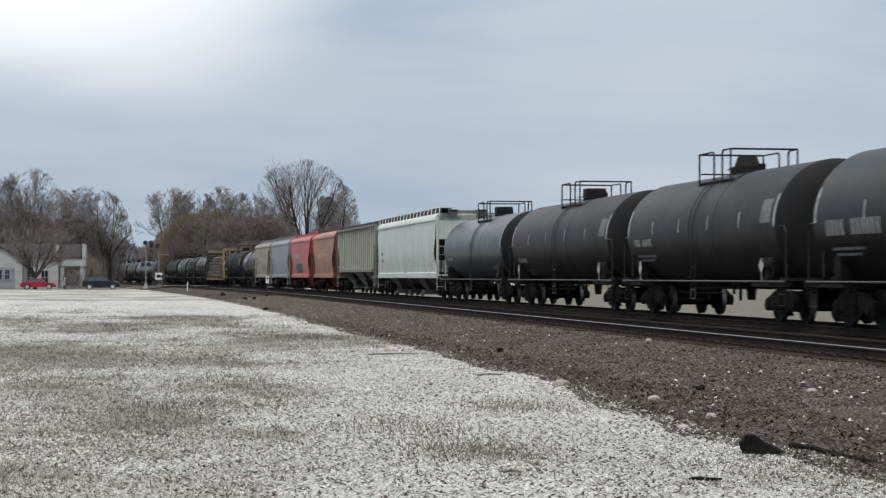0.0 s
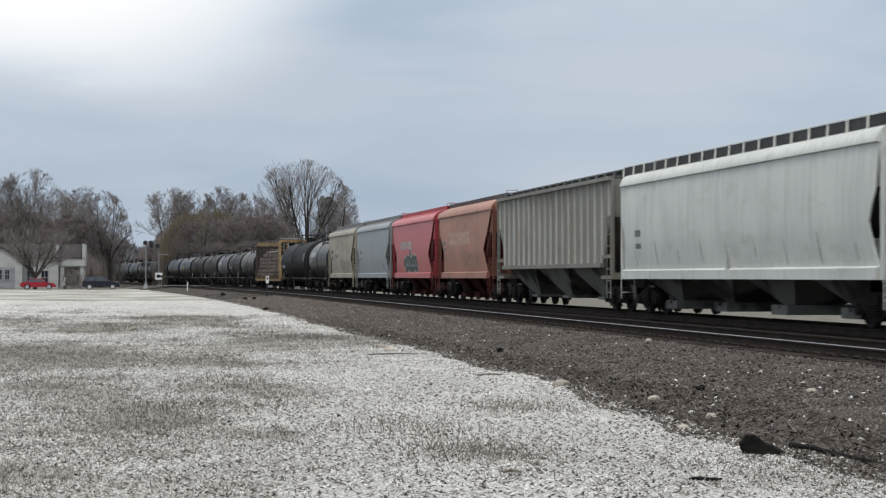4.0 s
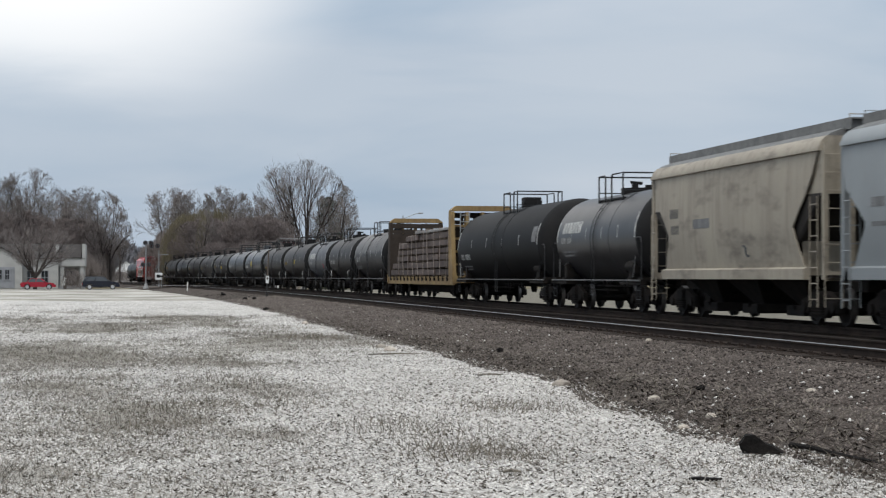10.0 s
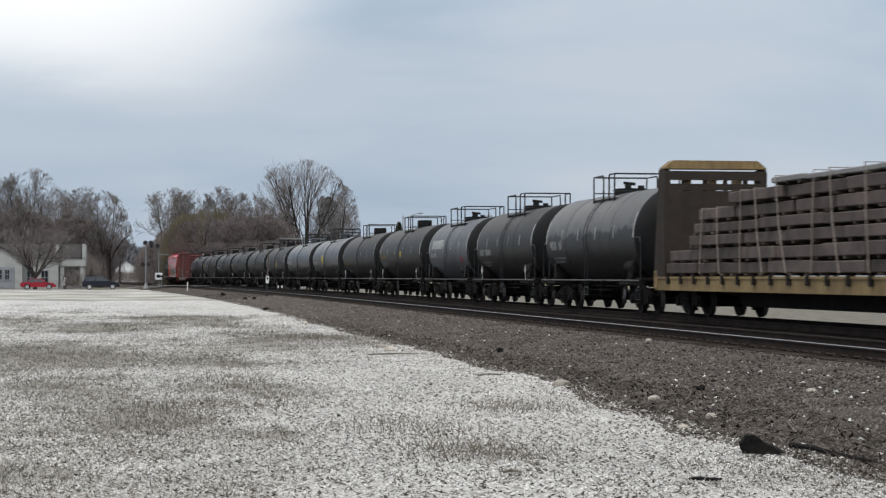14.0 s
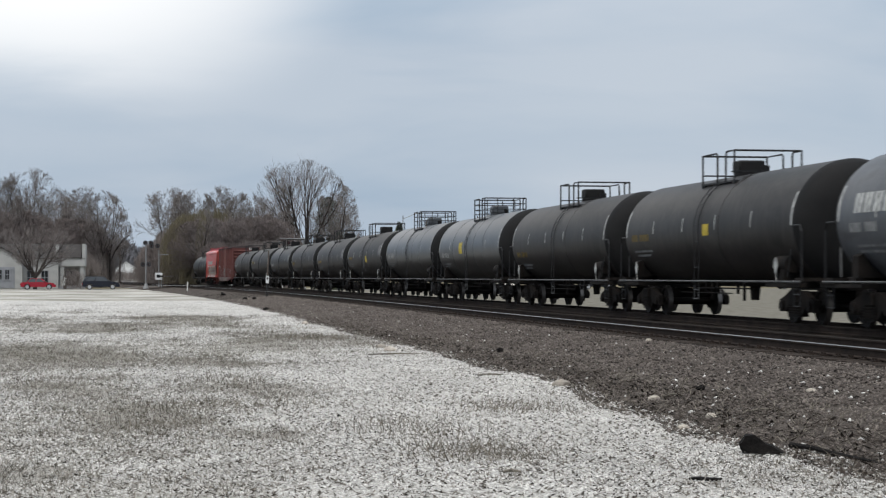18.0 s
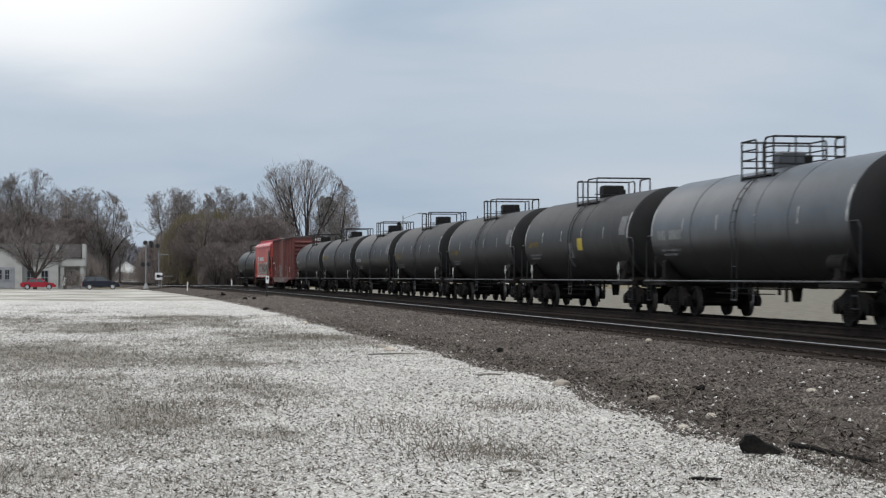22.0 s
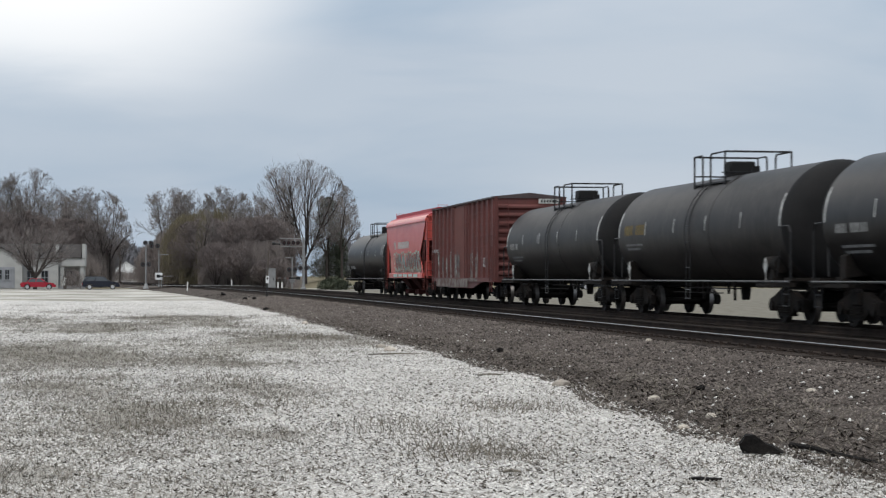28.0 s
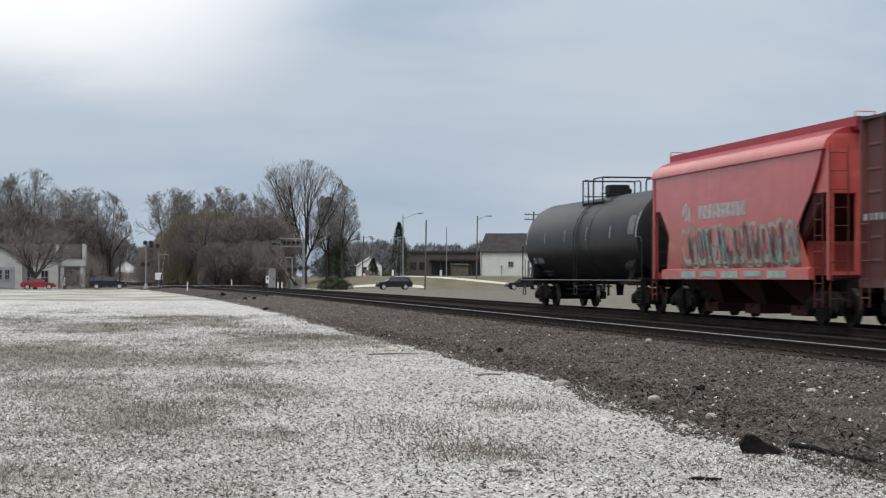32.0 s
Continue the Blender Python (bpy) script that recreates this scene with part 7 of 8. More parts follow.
lamp_pole(49.51, 257.32, 9.0, 0.11, 1.7, "wooden pole with a lamp arm", False, lean=1.0)
lamp_pole(50.66, 230.73, 4.0, 0.07, 0, "short brown post by the parked car", False, "utility_pole", 0.5)


def power_pole():
    x, y = 54.56, 244.26
    z = ground_z(x, y)
    t = thing("power_pole", "wooden power pole with two crossarms and insulators", "utility pole", pose(x, y, z, 0, 1.5, -20))
    bm = bmesh.new()
    rod(bm, (0, 0, 0), (0, 0, 10.4), 0.16, 8, 0.11)
    part("pole", bm, M["pole"], t)
    for h in (10.0, 9.35):
        bm = bmesh.new()
        box(bm, -1.25, 1.25, -0.06, 0.06, h - 0.06, h + 0.06)
        arm = part("crossarm", bm, M["pole"], t)
        for a in (-1.15, -0.7, 0.7, 1.15):
            bm = bmesh.new()
            rod(bm, (a, 0, h + 0.06), (a, 0, h + 0.22), 0.05, 6)
            part("insulator", bm, M["trim"], arm)


power_pole()


# ---- crossing equipment ----
def disc_lights(parent, x, z, y=-0.1):
    """Two round flasher units with dark backing discs and hoods."""
    for s in (-1, 1):
        bm = bmesh.new()
        rod(bm, (x + s * 0.38, y, z), (x + s * 0.38, y - 0.03, z), 0.30, 16)
        d = part("backing_disc", bm, M["disc"], parent)
        bm = bmesh.new()
        rod(bm, (x + s * 0.38, y - 0.03, z), (x + s * 0.38, y - 0.09, z), 0.12, 12)
        part("lens", bm, M["dark_lens"], d)
        bm = bmesh.new()
        prism(bm, [(x + s * 0.38 - 0.16, z + 0.02), (x + s * 0.38 - 0.12, z + 0.15), (x + s * 0.38 + 0.12, z + 0.15), (x + s * 0.38 + 0.16, z + 0.02), (x + s * 0.38 + 0.13, z + 0.02), (x + s * 0.38 + 0.1, z + 0.12), (x + s * 0.38 - 0.1, z + 0.12), (x + s * 0.38 - 0.13, z + 0.02)], y - 0.3, y - 0.03, 1)
        part("hood", bm, M["disc"], d)


def crossbuck(parent, z, y=-0.14):
    for s in (-1, 1):
        bm = bmesh.new()
        box(bm, -0.42, 0.42, y, y + 0.02, -0.07, 0.07)
        bmesh.ops.transform(bm, matrix=Matrix.Translation((0, 0.012 * s, z)) @ Matrix.Rotation(radians(45 * s), 4, "Y"), verts=bm.verts[:])
        part("crossbuck_blade", bm, M["greyrail"], parent)


GATES = []


def gate_arm(parent_label, x, y, z, length, turn):
    """A striped gate arm on its own pivot; it is raised after the train has passed."""
    t = thing("crossing_gate", parent_label, "crossing gate", pose(x, y, z, 0, 0, turn))
    n = 8
    for i in range(n):
        bm = bmesh.new()
        box(bm, 0.2 + length * i / n, 0.2 + length * (i + 1) / n, -0.025, 0.025, -0.055 + 0.02 * i / n, 0.055 - 0.02 * i / n)
        part("stripe", bm, M["greyrail" if i % 2 else "faded_red"], t)
    bm = bmesh.new()
    box(bm, -1.0, 0.25, -0.05, 0.05, -0.09, 0.09)
    box(bm, -1.2, -0.7, -0.12, 0.12, -0.2, 0.2)
    part("counterweight", bm, M["railing"], t)
    return t


def signal_left():
    """Crossing signals on the yard side of the tracks: a tall mast with flashers, a second post with a gate."""
    x, y = 3.53, 249.08
    t = thing("crossing_signal", "grey crossing signal mast with flasher discs at top", "crossing signal", pose(x, y, 0, 0, 0, -8))
    bm = bmesh.new()
    rod(bm, (0, 0, 0.5), (0, 0, 6.4), 0.10, 10, 0.08)
    part("mast", bm, M["silver"], t)
    bm = bmesh.new()
    rod(bm, (0, 0, 0), (0, 0, 0.8), 0.42, 10, 0.16)
    part("base", bm, M["silver"], t)
    bm = bmesh.new()
    pipe(bm, [(0, 0, 6.3), (1.3, 0, 6.25)], 0.05, 6)
    pipe(bm, [(0, 0, 5.6), (1.3, 0, 6.1)], 0.035, 6)
    part("bracket", bm, M["silver"], t)
    disc_lights(t, 0.3, 6.15)
    disc_lights(t, 1.15, 5.75)
    disc_lights(t, 0.0, 3.3)
    x, y = 5.26, 250.81
    t = thing("gate_mechanism", "slim post with a white gate motor box", "crossing signal", pose(x, y, 0, 0, 0, -8))
    bm = bmesh.new()
    rod(bm, (0, 0, 0), (0, 0, 5.2), 0.075, 8)
    part("mast", bm, M["silver"], t)
    bm = bmesh.new()
    box(bm, -0.45, 0.45, -0.3, 0.3, 1.25, 2.2, 0.04)
    part("motor_box", bm, M["snow_white"], t)
    bm = bmesh.new()
    rod(bm, (0.35, 0, 0), (0.35, 0, 2.0), 0.08, 8)
    part("post", bm, M["silver"], t)
    bm = bmesh.new()
    box(bm, -0.15, 1.3, -0.02, 0.02, 4.55, 4.68)
    part("sign_bar", bm, M["silver"], t)
    GATES.append((gate_arm("striped crossing gate arm beside the yard, lowered", x + 0.35, y - 0.4, 1.75, 3.4, 62), (x + 0.35, y - 0.4, 1.75), 62, 1))


signal_left()


def signal_right():
    """Cantilever signal, relay cabinet and gate on the far side of the tracks."""
    x, y = 22.84, 233.54
    t = thing("cantilever_signal", "grey cantilever crossing signal with truss arm and flashers", "crossing signal", pose(x, y, 0, 0, 0, -6))
    bm = bmesh.new()
    rod(bm, (0, 0, 0), (0, 0, 6.55), 0.19, 10, 0.16)
    part("mast", bm, M["silver"], t)
    bm = bmesh.new()
    box(bm, -0.35, 0.35, -0.35, 0.35, 0, 0.35, 0.04)
    part("base", bm, M["silver"], t)
    for z in (6.45, 5.45):
        bm = bmesh.new()
        for dy in (-0.2, 0.2):
            rod(bm, (0.1, dy, z), (-2.95, dy, z), 0.06, 6)
        part("truss_chord", bm, M["silver"], t)
    for i in range(6):
        bm = bmesh.new()
        a = -0.1 - i * 0.52
        rod(bm, (a, -0.2, 5.45), (a - (0.52 if i % 2 else 0), -0.2, 6.45), 0.04, 5)
        rod(bm, (a, 0.2, 5.45), (a - (0.52 if i % 2 else 0), 0.2, 6.45), 0.04, 5)
        part("truss_brace", bm, M["silver"], t)
    for a in (-0.7, -1.25, -1.85, -2.4):
        bm = bmesh.new()
        rod(bm, (a, -0.25, 5.92), (a, -0.32, 5.92), 0.24, 14)
        d = part("backing_disc", bm, M["railing"], t)
        bm = bmesh.new()
        rod(bm, (a, -0.32, 5.92), (a, -0.38, 5.92), 0.11, 10)
        part("lens", bm, M["dark_lens"], d)
    bm = bmesh.new()
    rod(bm, (-2.95, 0, 5.75), (-3.75, 0, 5.85), 0.10, 8)
    rod(bm, (-3.5, -0.1, 5.85), (-3.9, -0.1, 5.85), 0.2, 10)
    part("bell", bm, M["railing"], t)
    crossbuck(t, 4.0, -0.32)
    disc_lights(t, 0.0, 2.75, -0.25)
    x, y = 19.02, 236.23
    t = thing("relay_cabinet", "silver relay cabinet beside the track", "cabinet", pose(x, y, 0, 0, 0, -6))
    bm = bmesh.new()
    box(bm, -0.55, 0.55, -0.5, 0.5, 0.15, 2.65, 0.04)
    part("body", bm, M["silver"], t)
    bm = bmesh.new()
    box(bm, -0.60, 0.60, -0.56, 0.56, 2.65, 2.75)
    part("lid", bm, M["silver"], t)
    bm = bmesh.new()
    box(bm, -0.45, 0.45, -0.53, -0.5, 0.35, 2.45)
    d = part("door", bm, M["silver"], t)
    bm = bmesh.new()
    box(bm, 0.25, 0.33, -0.57, -0.53, 1.2, 1.5)
    part("handle", bm, M["railing"], d)
    bm = bmesh.new()
    box(bm, -0.5, 0.5, -0.45, 0.45, 0, 0.16)
    part("base", bm, M["trim"], t)
    x, y = 21.81, 237.78
    t = thing("gate_mechanism", "slim post with gate motor and small arm", "crossing signal", pose(x, y, 0, 0, 0, -6))
    bm = bmesh.new()
    rod(bm, (0, 0, 0), (0, 0, 4.15), 0.085, 8)
    rod(bm, (-0.9, 0, 4.1), (0.02, 0, 4.12), 0.05, 6)
    part("mast", bm, M["silver"], t)
    bm = bmesh.new()
    box(bm, -0.3, 0.3, -0.25, 0.25, 0.9, 1.6, 0.04)
    part("motor_box", bm, M["silver"], t)
    disc_lights(t, 0.0, 2.6)
    GATES.append((gate_arm("striped crossing gate arm beyond the tracks, lowered", x - 0.2, y - 0.4, 1.5, 2.9, 180 - 6), (x - 0.2, y - 0.4, 1.5), 180 - 6, 1))
    for px in ((19.53, 232.09), (19.93, 231.00)):
        b_ = thing("bollard", "short pale bollard by the relay cabinet", "bollard", pose(px[0], px[1], 0.1))
        bm = bmesh.new()
        rod(bm, (0, 0, 0), (0, 0, 0.9), 0.09, 8)
        part("post", bm, M["white_post"], b_)


signal_right()


def marker_post(x, y, z, h, label, lean=0.0):
    t = thing("marker_post", label, "post", pose(x, y, z - 0.1, 0, lean, 0))
    bm = bmesh.new()
    box(bm, -0.07, 0.07, -0.05, 0.05, 0, h + 0.1, 0.015)
    part("post", bm, M["white_post"], t)


marker_post(7.08, 197.71, 0.0, 1.15, "leaning white marker post at the yard edge", 3.0)
marker_post(14.09, 237.09, 0.3, 1.0, "short white marker post beyond the tracks")


def slim_post():
    """Slender trackside post with a small plate."""
    x, y = 10.01, 128.18
    z = 0.08
    t = thing("trackside_post", "slim dark trackside post with a small white plate", "post", pose(x, y, z - 0.1, 0, 1.5, 0))
    bm = bmesh.new()
    rod(bm, (0, 0, -0.2), (0, 0, 1.45), 0.062, 8)
    part("post_foot", bm, M["railing"], t, "black painted lower half")
    bm = bmesh.new()
    rod(bm, (0, 0, 1.45), (0.05, 0, 3.5), 0.056, 8, 0.045)
    part("post", bm, M["pole"], t)
    bm = bmesh.new()
    box(bm, -0.11, 0.11, -0.07, -0.05, 1.25, 1.75)
    p_ = part("plate", bm, M["snow_white"], t)
    bm = bmesh.new()
    box(bm, -0.06, 0.06, -0.08, -0.07, 1.50, 1.66)
    part("plate_mark", bm, M["railing"], p_)


slim_post()


# ---- road vehicles ----
def vehicle(kind, paint, label, length, height, m, name):
    """A car side-on along its own x: body with wheel arches and glasshouse, four wheels, lamps."""
    t = thing(name, label, "car", m)
    k = length / 4.6
    hh = height
    if kind == "suv":
        low = [(-2.3, 0.35), (-2.32, 0.75), (-2.25, 1.02), (-1.2, 1.08), (0.95, 1.05), (1.95, 0.92), (2.25, 0.75), (2.3, 0.38)]
        cab = [(-2.22, 1.02), (-2.0, hh - 0.12), (-1.7, hh), (-0.1, hh), (0.35, hh - 0.06), (1.15, 1.04)]
    else:
        low = [(-2.3, 0.35), (-2.3, 0.78), (-2.15, 0.92), (-1.4, 0.96), (0.9, 0.95), (1.95, 0.82), (2.28, 0.66), (2.3, 0.34)]
        cab = [(-1.65, 0.94), (-1.0, hh - 0.06), (-0.55, hh), (0.05, hh), (0.35, hh - 0.05), (1.1, 0.93)]
    bm = bmesh.new()
    arch = []
    for wx in (1.42, -1.42):
        arch += [(wx + 0.40, 0.32), (wx + 0.30, 0.60), (wx, 0.72), (wx - 0.30, 0.60), (wx - 0.40, 0.32)]
    prism(bm, [(x * k, z) for x, z in low + arch], -0.88, 0.88, 1)
    bmesh.ops.bevel(bm, geom=[e_ for e_ in bm.edges if e_.is_boundary is False and abs(e_.verts[0].co.y - e_.verts[1].co.y) < 0.01 and min(e_.verts[0].co.z, e_.verts[1].co.z) > 0.6], offset=0.05, segments=2, affect="EDGES")
    smooth(part("body", bm, M[paint], t), 35)
    bm = bmesh.new()
    lo = [bm.verts.new((x * k, -0.82 + 0.16 * (z > 1.1), z)) for x, z in cab]
    hi = [bm.verts.new((x * k, 0.82 - 0.16 * (z > 1.1), z)) for x, z in cab]
    for i in range(len(cab)):
        j = (i + 1) % len(cab)
        bm.faces.new((lo[i], lo[j], hi[j], hi[i]))
    bm.faces.new(lo[::-1])
    bm.faces.new(hi)
    bmesh.ops.recalc_face_normals(bm, faces=bm.faces[:])
    smooth(part("cabin", bm, M["car_glass"], t, "dark glazed cabin"), 35)
    bm = bmesh.new()
    xs_ = [x for x, z in cab if z > hh - 0.13]
    box(bm, min(xs_) * k, max(xs_) * k, -0.66, 0.66, hh - 0.03, hh + 0.03, 0.02)
    part("roof", bm, M[paint], t)
    for x in (cab[0][0] + 0.2, (min(xs_) + max(xs_)) / 2, cab[-1][0] - 0.15):
        bm = bmesh.new()
        for s in (-1, 1):
            rod(bm, (x * k, s * 0.83, cab[0][1]), (max(min(xs_), min(max(xs_), x * 0.75)) * k, s * 0.67, hh - 0.02), 0.035, 5)
        part("pillar", bm, M[paint], t)
    for x in (-1.42, 1.42):
        for s in (-1, 1):
            bm = bmesh.new()
            turned(bm, [(s * 0.70, 0.20), (s * 0.70, 0.31), (s * 0.74, 0.335), (s * 0.86, 0.335), (s * 0.90, 0.31), (s * 0.90, 0.22)], (x * k, 0.335), 20)
            w = part("wheel", bm, M["tyre"], t)
            bm = bmesh.new()
            rod(bm, (x * k, s * 0.82, 0.335), (x * k, s * 0.915, 0.335), 0.235, 14)
            part("rim", bm, M["rim"], w)
    for x, mat_, nm in ((2.2, "lens", "headlight"), (-2.27, "lamp_red", "tail_light")):
        for s in (-1, 1):
            bm = bmesh.new()
            box(bm, x * k - 0.10, x * k + 0.06, s * 0.60, s * 0.86, 0.62, 0.76, 0.02)
            part(nm, bm, M[mat_], t)
    for s in (-1, 1):
        bm = bmesh.new()
        box(bm, 0.75 * k, 0.93 * k, s * 0.86, s * 1.0, 0.98, 1.10, 0.02)
        part("wing_mirror", bm, M[paint], t)
    return t


RED_CAR_AT = (-10.22, 246.40)
SUV_AT = (-2.18, 239.92)
vehicle("sedan", "carred", "red saloon car parked before the white house", 4.45, 1.40, pose(*RED_CAR_AT, road_z(RED_CAR_AT[0]), 0, 0, 0), "car")
SUV = vehicle("suv", "carblue", "dark blue estate car waiting at the crossing", 4.65, 1.62, pose(*SUV_AT, road_z(SUV_AT[0]), 0, 0, 0), "car")
CROSS_CAR_AT = (35.04, 238.52)
CROSS_CAR = vehicle("suv", "cargrey", "dark grey estate car driving towards the crossing", 4.6, 1.55, pose(*CROSS_CAR_AT, road_z(CROSS_CAR_AT[0]), 0, 0, 180), "car")
NEXT_CAR_AT = (51.52, 235.66)
NEXT_CAR = vehicle("sedan", "cargrey", "dark saloon car following on the road", 4.6, 1.42, pose(*NEXT_CAR_AT, road_z(NEXT_CAR_AT[0]), 0, 0, 180), "car")


def bank_path(points, width, label):
    """A pale strip of gravel path laid over the bank."""
    verts, faces = [], []
    fine = []
    for (x0, y0), (x1, y1) in zip(points[:-1], points[1:]):
        fine += [(x0 + (x1 - x0) * i / 8, y0 + (y1 - y0) * i / 8) for i in range(8)]
    fine.append(points[-1])
    for x, y in fine:
        for k in (-1, -0.33, 0.33, 1):
            yy = y + k * width / 2
            verts.append((x, yy, ground_z(x, yy) + 0.05))
    for i in range(len(fine) - 1):
        for j in range(3):
            faces.append((4 * i + j, 4 * i + j + 1, 4 * i + j + 5, 4 * i + j + 4))
    ob = new("path", mesh_of("path", verts, faces, M["path"]))
    return tagged(ob, label, "path", "", "structure")


bank_path([(22.5, 251.5), (26.0, 252.6), (30.0, 253.2), (34.0, 253.3), (38.0, 252.4), (41.0, 250.8)], 2.6, "pale gravel path on the grass bank")
bank_path([(38.5, 261.5), (42.0, 260.0), (46.0, 258.0), (50.0, 255.5), (54.0, 253.0)], 1.8, "pale gravel path curving down the bank")


def small_sign(x, y, mat, w, h, up, label):
    t = thing("road_sign", label, "sign", pose(x, y, ground_z(x, y) - 0.05))
    bm = bmesh.new()
    rod(bm, (0, 0, 0), (0, 0, up + h), 0.03, 6)
    part("post", bm, M["greyrail"], t)
    bm = bmesh.new()
    box(bm, -w / 2, w / 2, -0.06, -0.035, up, up + h, 0.01)
    part("plate", bm, M[mat], t)


small_sign(34.49, 259.93, "faded_red", 0.75, 0.75, 0.7, "faded red road sign on a slim post")
small_sign(39.82, 272.20, "snow_white", 0.3, 0.9, 0.1, "narrow white sign post by the shops")
small_sign(49.35, 285.77, "white_post", 0.35, 0.9, 0.1, "small white sign before the shops")


def shed():
    x, y = 51.48, 280.33
    t = thing("shed", "low brown timber shed before the shops", "shed", pose(x, y, ground_z(x, y) - 0.05))
    bm = bmesh.new()
    box(bm, -1.2, 1.2, 0, 1.6, 0, 1.7)
    part("wall", bm, M["pole"], t)
    bm = bmesh.new()
    prism(bm, [(-0.15, 1.7), (1.75, 1.85), (1.75, 1.98), (-0.15, 1.82)], -1.35, 1.35, 0)
    part("roof", bm, M["shingle"], t)


shed()


# ---- ties ----
def ties():
    bm = bmesh.new()
    box(bm, -1.30, 1.30, -0.115, 0.115, -0.18, 0.0, 0.012)
    me = bpy.data.meshes.new("tie")
    bm.to_mesh(me)
    bm.free()
    me.materials.append(M["tie"])
    bm = bmesh.new()
    box(bm, -0.17, 0.17, -0.10, 0.10, 0.0, 0.022)
    for x in (-0.11, 0.11):
        for y in (-0.06, 0.06):
            box(bm, x - 0.015, x + 0.015, y - 0.015, y + 0.015, 0.02, 0.055)
    plate = bpy.data.meshes.new("tie_plate")
    bm.to_mesh(plate)
    bm.free()
    plate.materials.append(M["rail"])
    r = random.Random(2)
    for parent, centre, first, count in ((near_line, NEAR_TRACK, 22.0, 300), (far_line, FAR_TRACK, 34.0, 240)):
        for i in range(count):
            x, y, a = on_line(centre + r.uniform(-0.04, 0.04), first + 0.54 * i)
            m = pose(x, y, RAIL_TOP - 0.190 + r.uniform(-0.004, 0.002), 0, 0, math.degrees(a) + r.uniform(-0.8, 0.8))
            t = shared("tie", me, parent, m)
            if centre == NEAR_TRACK and i < 150:
                shared("tie_plate", plate, t, pose(-0.755, 0, 0))
        verts, faces = [], []
        for i in range(count, count + 330):
            x, y, a = on_line(centre, first + 0.54 * i)
            k = len(verts)
            for dx in (-1.3, 1.3):
                for dy in (-0.115, 0.115):
                    for dz in (-0.18, 0.0):
                        verts.append((x + dx, y + dy, RAIL_TOP - 0.19 + dz))
            faces += [tuple(k + j for j in q_) for q_ in ((0, 1, 3, 2), (4, 6, 7, 5), (0, 4, 5, 1), (2, 3, 7, 6), (1, 5, 7, 3))]
        rest = new("far_ties", mesh_of("far_ties", verts, faces, M["tie"]))
        rest.parent = parent
        tagged(rest, kind="stuff")


ties()


# ---- loose stones, grass and scraps ----
def scatter_stones(name, pts, sizes, mat, label, seed, flat=0.65, category="gravel"):
    """Many small angular stones: jittered octahedra at the given places."""
    r = np.random.RandomState(seed)
    n = len(pts)
    base = np.array([(1, 0, 0), (-1, 0, 0), (0, 1, 0), (0, -1, 0), (0, 0, 1), (0, 0, -1)], float)
    v = np.repeat(base[None], n, 0) * r.uniform(0.6, 1.3, (n, 6, 1)) + r.normal(0, 0.16, (n, 6, 3))
    a = r.uniform(0, 2 * np.pi, n)
    c, s = np.cos(a)[:, None], np.sin(a)[:, None]
    x, y = v[:, :, 0] * c - v[:, :, 1] * s, v[:, :, 0] * s + v[:, :, 1] * c
    v = np.stack([x, y, v[:, :, 2] * flat], 2) * sizes[:, None, None] + pts[:, None, :]
    tri = np.array([(0, 2, 4), (2, 1, 4), (1, 3, 4), (3, 0, 4), (2, 0, 5), (1, 2, 5), (3, 1, 5), (0, 3, 5)])
    f = (tri[None] + 6 * np.arange(n)[:, None, None]).reshape(-1, 3)
    me = bpy.data.meshes.new(name)
    me.vertices.add(6 * n)
    me.vertices.foreach_set("co", v.reshape(-1))
    me.loops.add(len(f) * 3)
    me.loops.foreach_set("vertex_index", f.reshape(-1))
    me.polygons.add(len(f))
    me.polygons.foreach_set("loop_start", np.arange(0, len(f) * 3, 3))
    me.update(calc_edges=True)
    me.materials.append(mat)
    return tagged(new(name, me), label, category, "", "stuff")


def blades(name, pts, heights, widths, mat, label, seed, lean=0.5, category="grass"):
    r = np.random.RandomState(seed)
    n = len(pts)
    a = r.uniform(0, 2 * np.pi, n)
    side = np.stack([np.cos(a), np.sin(a), np.zeros(n)], 1) * widths[:, None]
    tip = np.stack([r.normal(0, lean, n), r.normal(0, lean, n), np.ones(n)], 1) * heights[:, None]
    v = np.stack([pts - side, pts + side, pts + tip], 1).reshape(-1, 3)
    me = bpy.data.meshes.new(name)
    me.vertices.add(3 * n)
    me.vertices.foreach_set("co", v.reshape(-1))
    me.loops.add(3 * n)
    me.loops.foreach_set("vertex_index", np.arange(3 * n))
    me.polygons.add(n)
    me.polygons.foreach_set("loop_start", np.arange(0, 3 * n, 3))
    me.update(calc_edges=True)
    me.materials.append(mat)
    return tagged(new(name, me), label, category, "", "stuff")


def yard_points(n, y0, y1, seed, power=1.0):
    """Places over the wedge of yard west of the bed, thinning with distance."""
    r = np.random.RandomState(seed)
    y = y0 * (y1 / y0) ** (r.uniform(0, 1, n) ** power)
    left, right = -0.075 * y - 0.5, np.minimum(0.46 * y + 0.8, 7.4)
    x = left + (right - left) * r.uniform(0, 1, n)
    return np.stack([x, y, np.zeros(n)], 1), r


